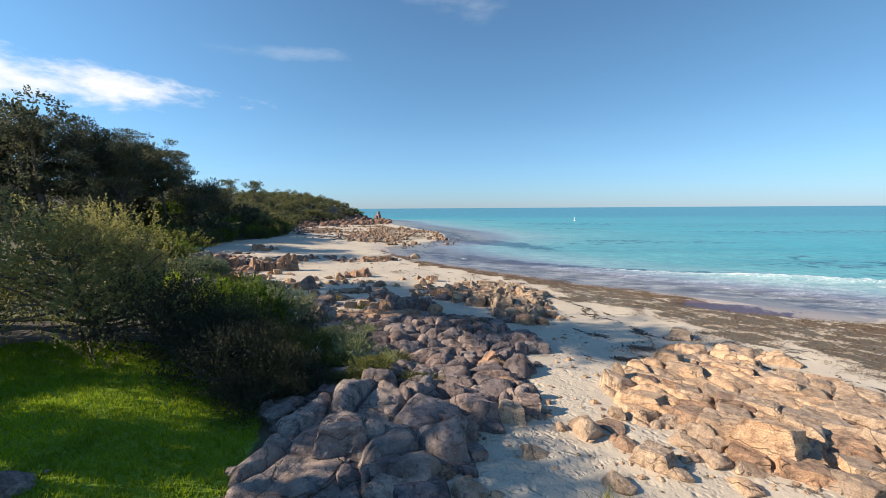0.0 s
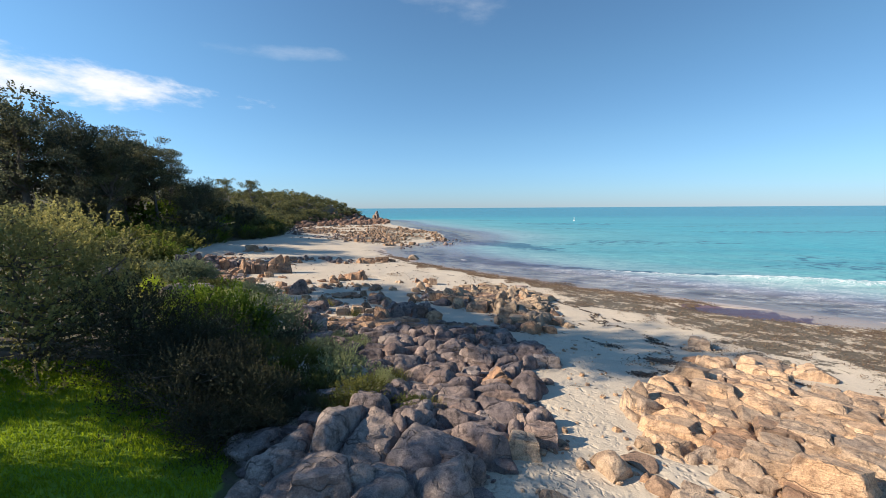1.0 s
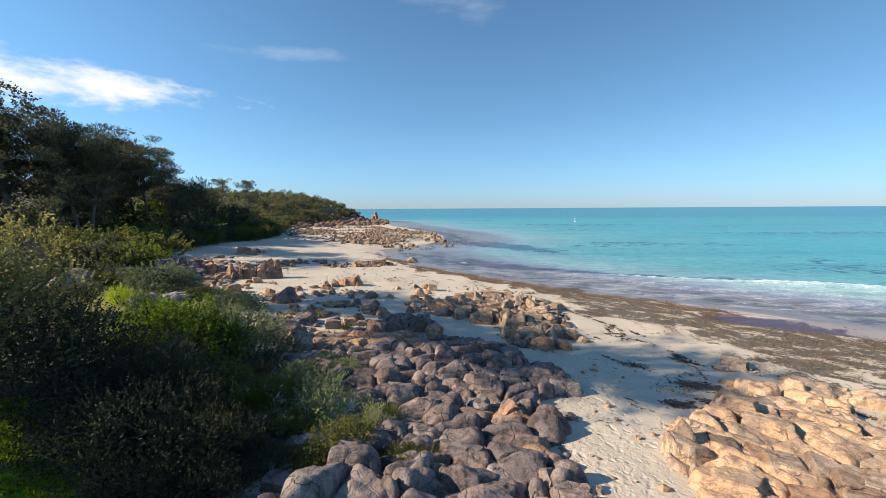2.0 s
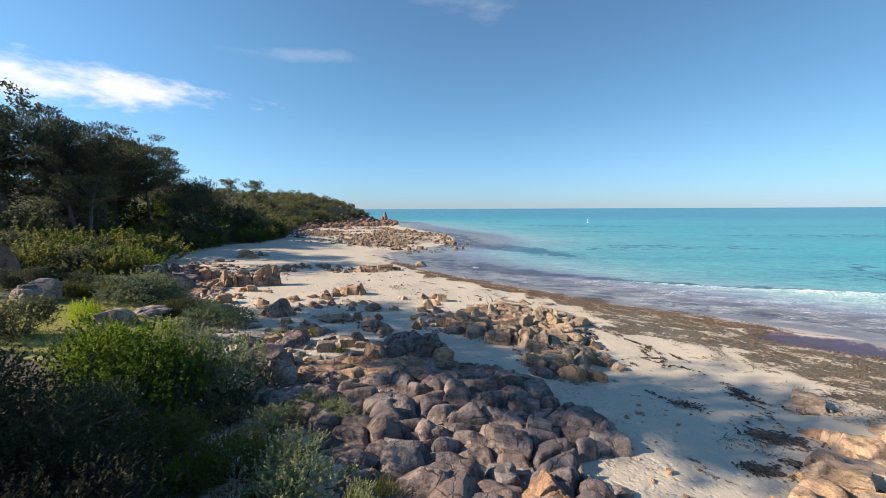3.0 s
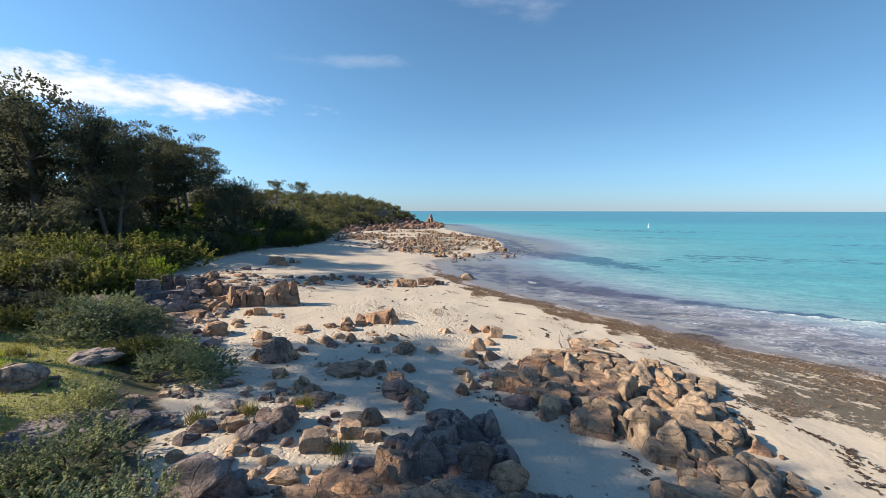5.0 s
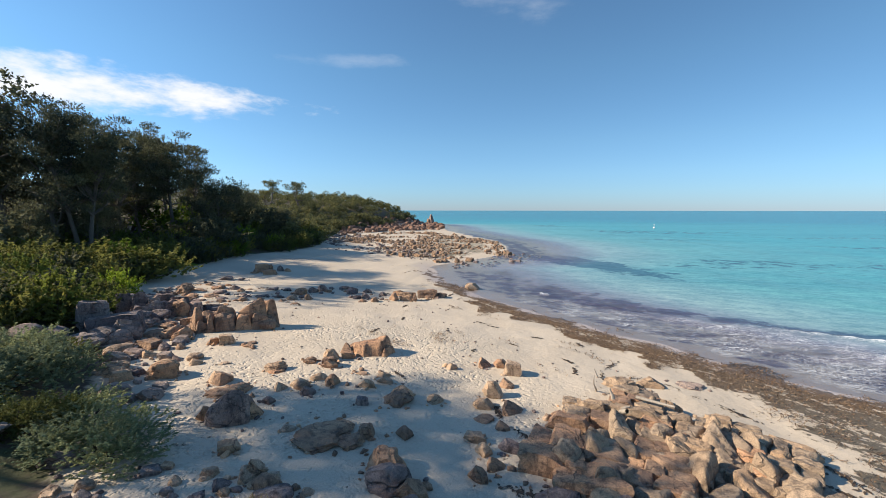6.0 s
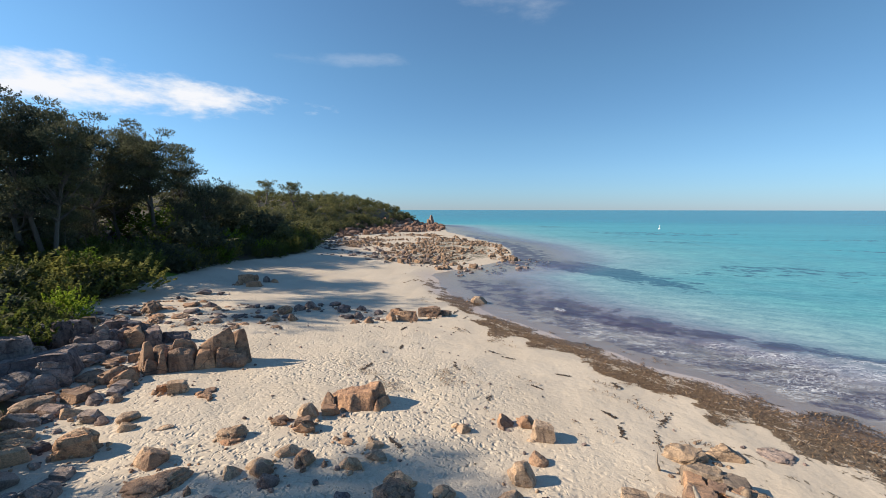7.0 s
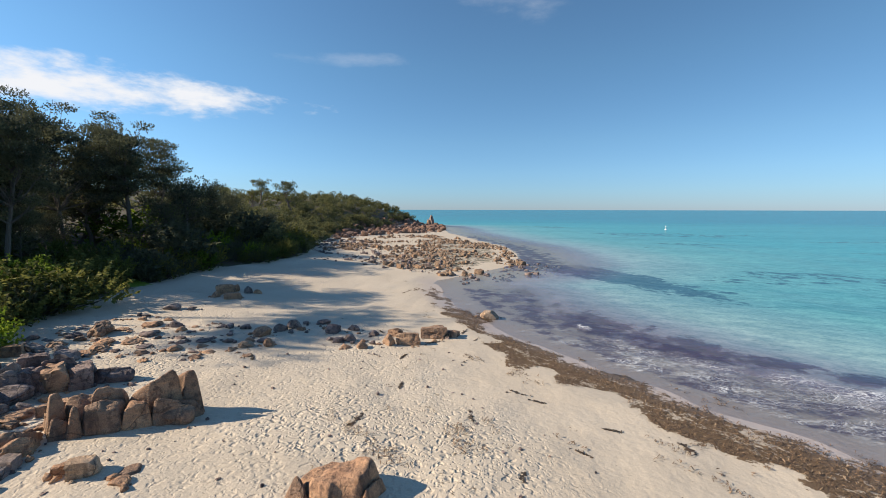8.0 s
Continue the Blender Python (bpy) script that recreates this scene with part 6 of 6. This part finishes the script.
# ---- shrubs ----
def heath(seed, count):
    """The headland's scrub: rounded bushes without number, one mass of leaf tufts."""
    rng = np.random.default_rng(seed)
    tips, sizes = [], []
    while len(tips) < count * 5:
        y = rng.uniform(84, 246)
        x = float(back(y)) - 0.3 - abs(rng.normal()) * 26
        r = 0.7 + 1.9 * rng.random() ** 2
        z = h(x, y)
        for k in range(5):
            tips.append((x + rng.normal(0, r * 0.5), y + rng.normal(0, r * 0.5), z + r * rng.uniform(0.35, 1.25)))
            sizes.append(r * rng.uniform(0.35, 0.65))
    me = leaves("headland_heath", tips, sizes, count * 190, 0.46, 0.24, rng, 0.75, 0.55)
    me.materials.append(LEAF["heath"])
    return tagged(new("headland_heath", me), "olive-green coastal heath covering the headland slope", "heath", kind="stuff")


heath(5, 640)
rng = random.Random(5)
mid_models = [shrub_model(40 + i, 2.6, 1.7, 1500, 0.22, tone, 16) for i, tone in enumerate(("olive", "under", "tree", "green"))]
spots = [[], [], [], []]
while sum(map(len, spots)) < 165:
    y = rng.uniform(33, 92)
    x = float(back(y)) - 0.4 - abs(rng.gauss(0, 1)) * (8 if len(spots[0]) % 2 else 3)
    if y < 45 and x > -23 or math.hypot((x + 17.5) / 1.2, y - 25) < 4.5:
        continue
    spots[rng.choices(range(4), (5, 3, 3, 1))[0]].append((x, y, rng.uniform(0.6, 1.35)))
for i, model in enumerate(mid_models):
    plant(model, spots[i], ("olive green", "leafy green", "dark green", "yellow-green")[i] + " shrub under the trees", "shrub", "dune shrubs", i)

BUSH = {}
WORDS = {"silver": "grey-green silvery saltbush growing among the rocks", "green": "bright leafy green shrub above the rocks", "lime": "small yellow-green bush on the grass", "dark": "dark green shaded shrub", "olive": "olive green dune shrub"}


def bush(tone, x, y, wide, tall):
    """A near shrub of its own width and height; the kinds of one tone share their leaves."""
    far = math.hypot(x + 2, y - 12) > 27
    key = (tone, far, int(abs(x * 7 + y * 3)) % 2)
    fresh = key not in BUSH
    if fresh:
        BUSH[key] = shrub_model(60 + len(BUSH), 2.6, 1.6, 2600 if far else 13000 if tone != "lime" else 6500, 0.2 if far else 0.092, tone if tone != "dark" else "tree", 26)
    ob = BUSH[key] if fresh else copy_thing(BUSH[key], Matrix.Identity(4))
    ob.matrix_basis = pose(x, y, h(x, y) - 0.05, 0, 0, (x * 37 + y * 91) % 360) @ Matrix.Diagonal((wide / 2.6, wide / 2.6, tall / 1.6, 1))
    return tagged(ob, WORDS[tone], "shrub", tone + " shrubs")


bush("green", -8.70, 17.45, 3.40, 2.15)
bush("green", -10.3, 18.3, 2.6, 1.7)
bush("silver", -7.24, 18.79, 2.87, 1.83)
bush("silver", -4.9, 16.9, 1.7, 0.8)
# Low dark bush added in place of black shade between shrubs and rocks.
bush("dark", -6.2, 17.6, 1.7, 0.75)
bush("silver", -8.5, 15.8, 1.8, 1.2)
bush("silver", -12.18, 27.0, 3.3, 1.15)
bush("silver", -17.16, 28.31, 3.89, 1.55)
bush("lime", -15.67, 23.29, 1.3, 1.05)
bush("olive", -19.2, 28.9, 2.6, 0.9)
bush("silver", -20.9, 30.1, 2.4, 0.9)
bush("olive", -20.6, 27.6, 2.2, 0.8)
bush("dark", -22.3, 29.6, 2.6, 1.1)
bush("olive", -18.6, 31.4, 2.4, 0.9)
bush("olive", -4.0, 13.2, 1.5, 0.7)
bush("dark", -3.7, 11.9, 1.2, 0.55)
bush("olive", -28.16, 33.07, 3.88, 2.02)
bush("dark", -25.48, 33.49, 3.57, 1.83)
bush("dark", -15.65, 20.75, 2.35, 1.45)
bush("silver", -9.42, 20.62, 2.74, 1.23)
bush("olive", -23.73, 36.00, 3.51, 1.40)
bush("olive", -33.82, 52.05, 6.65, 2.74)
bush("olive", -35.56, 46.72, 6.42, 2.57)
bush("dark", -43.39, 46.30, 7.47, 4.07)
bush("dark", -40.43, 67.90, 9.73, 3.89)
bush("silver", -3.56, 17.55, 1.54, 0.62)
bush("silver", -4.36, 17.99, 0.97, 0.73)
bush("silver", -3.3, 14.5, 2.0, 1.1)
bush("silver", -1.9, 13.9, 0.9, 0.55)
bush("olive", -4.84, 14.92, 1.82, 1.03)
bush("olive", -1.04, 12.22, 1.18, 0.52)
bush("olive", -2.48, 12.46, 1.85, 0.74)
bush("olive", -6.7, 15.2, 2.3, 1.15)
bush("green", -5.6, 14.6, 1.3, 0.7)
bush("silver", -17.88, 29.93, 3.72, 1.68)
bush("silver", -13.6, 27.9, 3.2, 1.1)
bush("olive", -14.31, 27.16, 2.22, 1.07)
bush("olive", -35.29, 49.08, 6.06, 2.49)
bush("dark", -28.21, 38.85, 4.20, 1.68)
bush("olive", -34.87, 42.41, 4.58, 2.46)
bush("green", -36.63, 51.76, 5.03, 2.41)
bush("olive", -37.90, 56.55, 5.85, 2.37)
bush("dark", -38.37, 62.56, 5.84, 2.34)
bush("dark", -33.89, 48.35, 3.09, 1.86)
bush("dark", -41.78, 71.77, 5.93, 3.04)
bush("green", -52.75, 73.54, 8.32, 3.33)
bush("green", -51.99, 81.89, 9.57, 3.83)
bush("dark", -46.26, 83.94, 10.53, 4.21)
bush("dark", -42.55, 89.83, 10.57, 4.23)
bush("olive", -39.34, 94.99, 7.66, 3.06)
bush("silver", -11.69, 22.85, 2.00, 0.80)
bush("silver", -12.77, 20.88, 1.72, 0.69)
bush("dark", -22.64, 27.62, 2.25, 1.37)
bush("olive", -28.13, 34.40, 4.14, 1.87)
bush("dark", -32.97, 35.85, 4.11, 2.08)

for x, y, wide in ((-52, 58, 5.0), (-55, 62, 5.5), (-50, 61.5, 4.5), (-58, 60, 5.5), (-54, 56, 4.5), (-60, 64, 6.0), (-49, 55, 4.0)):
    bush("dark", x, y, wide, wide * 0.45)

TEA = "spreading olive tea-tree shading the grass"
canopy = tree_model(61, 4.8, 3.9, 30000, 0.13, "tea", clear=0.22, clumps=76, open_crown=0.85)
plant(canopy, [(-11.6, 13.0, 0.88)], TEA, "tree", "tea-trees", 11)
thicket = tree_model(64, 3.4, 3.4, 22000, 0.125, "tea", clear=0.05, clumps=70, open_crown=0.9)
# The second thicket is out of view, added to widen the shade on the grass.
plant(thicket, [(-15.4, 12.2, 0.66), (-21.0, 7.5, 0.9)], "dense low tea-tree thicket, lit on top and dark below", "tree", "tea-trees", 12)
# Dark-leaved clumps that stand in for the deep shade beside the grass.
shade_toned = tree_model(65, 3.4, 3.4, 24000, 0.11, "shade_toned", clear=0.05, clumps=70, open_crown=0.9)
plant(shade_toned, [(-9.0, 13.4, 0.74), (-7.0, 13.0, 0.56), (-7.6, 12.2, 0.5), (-5.8, 12.3, 0.5), (-6.3, 11.2, 0.52), (-5.1, 11.4, 0.42), (-4.6, 12.5, 0.34), (-5.2, 10.4, 0.36), (-4.5, 10.9, 0.26)], "twiggy tea-tree thicket with shade put into its dark leaf colour", "tree", "tea-trees", 14)
# Unseen open crowns left of the view, added to dapple the grass.
airy = tree_model(62, 6.6, 3.0, 8500, 0.17, "olive", clear=0.4, clumps=24, open_crown=0.42, flat=0.4)
plant(airy, [(-16.8, 6.6, 1.0), (-17.6, 4.4, 1.0), (-17.8, 9.2, 1.05), (-14.6, 2.0, 1.0)], "open-crowned tea-tree out of view, added to cast dappled shade over the grass", "tree", "tea-trees", 15)
# Unseen dense crowns, added to shade the thicket and the lawn's right edge.
shady = tree_model(66, 8.0, 2.3, 9000, 0.2, "olive", clear=0.8, clumps=30, open_crown=0.95, lift=0.3)
plant(shady, [(-17.4, 11.0, 0.95), (-16.6, 8.9, 0.9), (-15.9, 6.4, 0.88)], "dense-crowned tea-tree on a tall bare trunk, out of view, added to shade the thicket", "tree", "tea-trees", 16)
# Saplings beyond the view, added for the stripes of shade across the lawn.
sapling = tree_model(67, 6.8, 0.75, 6000, 0.2, "olive", clear=0.1, clumps=40, open_crown=1.6, broad=0.6)
plant(sapling, [(-17.0, 5.6, 1.0), (-18.2, 3.0, 1.25), (-17.5, 8.0, 0.7)], "slim olive sapling out of view, added to shade the grass in stripes", "tree", "saplings", 13)


# ---- wrack, grass, driftwood, buoy ----
def strips(name, spots, length, width, lift, rng, upright=0.25):
    """Narrow bent ribbons lying about the spots."""
    n = len(spots)
    z = height(spots[:, 0], spots[:, 1])
    a = rng.uniform(0, 2 * np.pi, n)
    L, W = length * rng.uniform(0.5, 1.5, n), width * rng.uniform(0.6, 1.4, n)
    d = np.stack([np.cos(a), np.sin(a), rng.normal(0, upright, n)], -1)
    s = np.stack([-np.sin(a), np.cos(a), rng.normal(0, 0.3, n)], -1)
    c = np.stack([spots[:, 0], spots[:, 1], z + lift * rng.random(n) + 0.01], -1)
    e = d * (L / 2)[:, None]
    w = s * (W / 2)[:, None]
    kink = np.stack([np.zeros(n), np.zeros(n), L * rng.uniform(0.02, 0.15, n)], -1) + s * (L * rng.normal(0, 0.12, n))[:, None]
    v = np.stack([c - e - w * 0.4, c - e + w * 0.4, c + kink + w, c + e * 1.0 + w * 0.3, c + e - w * 0.3, c + kink - w], 1).reshape(-1, 3)
    b = np.arange(n)[:, None] * 6
    f = np.concatenate([b + [0, 5, 2, 1], b + [5, 4, 3, 2]], 0)
    me = bpy.data.meshes.new(name)
    fill(me, v, f)
    return me


def wrack_material(name, wet):
    m, t = material(name)
    geo = node(t, "ShaderNodeNewGeometry").outputs["Random Per Island"]
    c = ramp(t, geo, (0.0, (0.04, 0.025, 0.014)), (0.5, (0.17, 0.10, 0.052)), (0.85, (0.27, 0.17, 0.092)), (1.0, (0.32, 0.24, 0.15)))
    c = mix(t, wet, c, (0.035, 0.027, 0.020))
    finish(t, node(t, "ShaderNodeBsdfPrincipled", None, Base__Color=c, Roughness=0.6).outputs[0])
    return m


WRACK, DAMP = wrack_material("dried_seaweed", 0.0), wrack_material("damp_seaweed", 0.75)
nrng = np.random.default_rng(77)


def streaky(x, y, seed):
    u, v = (x - y) * 0.707, (x + y) * 0.707
    return 0.35 * fbm(u * 0.4, v * 1.0, seed, 4) + 0.40 * fbm(x * 0.8, y * 0.8, seed + 9, 4) + 0.25 * fbm(x * 3.0, y * 3.0, seed + 5, 3)


def scatter_weed(n, box):
    x = nrng.uniform(box[0], box[1], n)
    y = nrng.uniform(box[2], box[3], n)
    keep = weed_at(x, y) + (streaky(x, y, 30) - 0.46) * 3.4 > 0.5
    return np.stack([x[keep], y[keep]], -1)


near_band = scatter_weed(130000, (6, 32, 12, 36))
far_band = scatter_weed(90000, (-10, 14, 36, 62))
wrack = strips("seaweed_wrack", np.concatenate([near_band[:26000], far_band[:26000]]), 0.10, 0.026, 0.11, nrng, 0.4)
wrack.materials.append(WRACK)
tagged(new("seaweed_wrack", wrack), "brown dried seaweed washed up in a long band", "seaweed", kind="stuff")
heaps = []
for i in range(210):
    y = nrng.uniform(12, 56)
    x = float(toe(y)) - abs(nrng.normal(0, 1)) * (4.5 if y < 34 else 6) - 0.1
    if x < float(back(y)) + 4 or y > 32 and i % 4 or y < 24 and i % 3:
        continue
    k = int(nrng.integers(10, 60))
    size = nrng.uniform(0.04, 0.17) * (1.5 if y < 30 else 1)
    a = nrng.normal(1.95, 0.6)
    u, v = nrng.normal(0, size * 2.4, k), nrng.normal(0, size * 0.4, k)
    heaps.append(np.stack([x + u * np.cos(a) - v * np.sin(a), y + u * np.sin(a) + v * np.cos(a)], -1))
for x, y, k, size in ((9.0, 18.3, 420, 0.42), (7.4, 16.6, 160, 0.25), (7.6, 20.2, 120, 0.3), (8.6, 16.9, 90, 0.2)):
    heaps.append(np.stack([x + nrng.normal(0, size * 0.9, k), y + nrng.normal(0, size * 0.6, k)], -1))
scraps = strips("seaweed_scraps", np.concatenate(heaps), 0.12, 0.065, 0.02, nrng, 0.05)
scraps.materials.append(DAMP)
tagged(new("seaweed_scraps", scraps), "small dark scraps of seaweed strewn on the sand", "seaweed", kind="stuff")


def blades(name, spots, tall, wide, rng, lean=0.45):
    """Upright grass blades rooted at the spots."""
    n = len(spots)
    z = height(spots[:, 0], spots[:, 1]) - 0.01
    a = rng.uniform(0, 2 * np.pi, n)
    t = tall * rng.uniform(0.5, 1.4, n)
    root = np.stack([spots[:, 0], spots[:, 1], z], -1)
    side = np.stack([np.cos(a), np.sin(a), np.zeros(n)], -1) * (wide * rng.uniform(0.6, 1.4, n) / 2)[:, None]
    top = root + np.stack([rng.normal(0, lean, n) * t, rng.normal(0, lean, n) * t, t], -1)
    v = np.stack([root - side, root + side, top], 1).reshape(-1, 3)
    me = bpy.data.meshes.new(name)
    fill(me, v, np.arange(n * 3).reshape(-1, 3))
    return me


def turf_spots(n, box, low=0.45):
    x, y = nrng.uniform(box[0], box[1], n), nrng.uniform(box[2], box[3], n)
    keep = grass_at(x, y) + (fbm(x * 1.5, y * 1.5, 44, 3) - 0.44) * 0.9 > low
    return np.stack([x[keep], y[keep]], -1)


TURF = leaf_material("turf_blades", (0.15, 0.24, 0.014), (0.33, 0.44, 0.036), 0.5)
lawn = blades("grass", turf_spots(90000, (-16, -3, 4.5, 15)), 0.10, 0.03, nrng)
lawn.materials.append(TURF)
tagged(new("grass", lawn), "bright green short grass dappled by tree shade", "grass", kind="stuff")
SERE = leaf_material("parched_turf_blades", (0.20, 0.21, 0.06), (0.35, 0.33, 0.12), 0.45)
bench_lawn = blades("grass", turf_spots(42000, (-26, -11, 18.5, 32)), 0.09, 0.03, nrng)
bench_lawn.materials.append(SERE)
tagged(new("grass", bench_lawn), "yellowing short grass on the bench above the rocks", "grass", kind="stuff")
tuft_spots = []
for x, y in ((-4.9, 23.4), (-17.0, 25.3), (-1.6, 14.4), (-0.4, 12.6), (0.9, 19.2), (1.8, 20.4), (-2.9, 11.9), (-8.1, 24.5), (-6.9, 25.6), (-9.0, 23.6), (3.2, 7.4), (0.2, 17.8)):
    k = 160
    tuft_spots.append(np.stack([x + nrng.normal(0, 0.16, k), y + nrng.normal(0, 0.16, k)], -1))
DRY = leaf_material("dry_tussock", (0.12, 0.13, 0.035), (0.26, 0.24, 0.09), 0.3)
tufts = blades("tussock_grass", np.concatenate(tuft_spots), 0.38, 0.02, nrng, 0.35)
tufts.materials.append(DRY)
tagged(new("tussock_grass", tufts), "straw-green tussock grass between the rocks", "grass", kind="stuff")

WOOD = bark_material("bleached_wood", (0.22, 0.18, 0.14), (0.48, 0.43, 0.36))
wrng = np.random.default_rng(8)


def driftwood(x, y, paths, label):
    me = tube(paths, 7)
    me.materials.append(WOOD)
    ob = new("driftwood", me)
    ob.matrix_basis = pose(x, y, h(x, y))
    return tagged(ob, label, "driftwood", "driftwood")


driftwood(2.3, 34.7, [limb(wrng, (0, 0, -0.1), (0.15, 0, 1), 1.0, 0.05, 0.012, 5, 0.22), limb(wrng, (0.02, 0, 0.55), (-0.6, 0.1, 0.9), 0.4, 0.028, 0.01, 4, 0.15)], "thin forked driftwood branch standing among the rocks")
driftwood(2.25, 32.2, [limb(wrng, (0, 0, -0.1), (0.05, 0, 1), 1.25, 0.13, 0.07, 6, 0.2), limb(wrng, (0.05, 0, 0.25), (0.8, -0.1, 0.5), 0.6, 0.09, 0.03, 5, 0.2), limb(wrng, (0.0, 0, 0.8), (-0.4, 0.1, 0.9), 0.35, 0.07, 0.03, 4, 0.15), limb(wrng, (0, 0, 0.12), (0.5, -0.7, 0.05), 0.5, 0.08, 0.03, 4, 0.15)], "twisted grey driftwood stump wedged among the rocks")
driftwood(3.7, 32.6, [limb(wrng, (-0.5, 0.3, 0.72), (1, -0.6, -0.12), 1.25, 0.065, 0.045, 5, 0.06)], "short bleached driftwood log on the rocks")


def paint(name, colour, rough):
    m, t = material(name)
    c = mix(t, tex(t, place(t), 3, 5), tuple(v * 0.75 for v in colour), colour)
    finish(t, node(t, "ShaderNodeBsdfPrincipled", None, Base__Color=c, Roughness=rough).outputs[0])
    return m


def lathe(profile, sides=16):
    verts, faces = [], []
    for r, z in profile:
        for k in range(sides):
            a = 2 * math.pi * k / sides
            verts.append((r * math.cos(a), r * math.sin(a), z))
    for i in range(len(profile) - 1):
        for k in range(sides):
            a, b = i * sides + k, i * sides + (k + 1) % sides
            faces.append((a, b, b + sides, a + sides))
    me = bpy.data.meshes.new("lathe")
    me.from_pydata(verts, [], faces)
    return me


buoy = new("buoy")
buoy.matrix_basis = pose(66.5, 213, SEA) @ Matrix.Scale(0.75, 4)
PALE = paint("white_buoy_paint", (0.82, 0.82, 0.80), 0.4)
part("float", lathe([(0.01, -0.4), (0.55, -0.35), (0.65, 0.1), (0.55, 0.45), (0.15, 0.6), (0.01, 0.62)]), PALE, buoy)
part("mast", lathe([(0.12, 0.55), (0.10, 1.7), (0.01, 1.72)]), PALE, buoy)
part("topmark", lathe([(0.01, 1.7), (0.26, 1.78), (0.26, 2.2), (0.01, 2.4)]), PALE, buoy)
tagged(buoy, "white marker buoy with a short mast, afloat", "buoy")
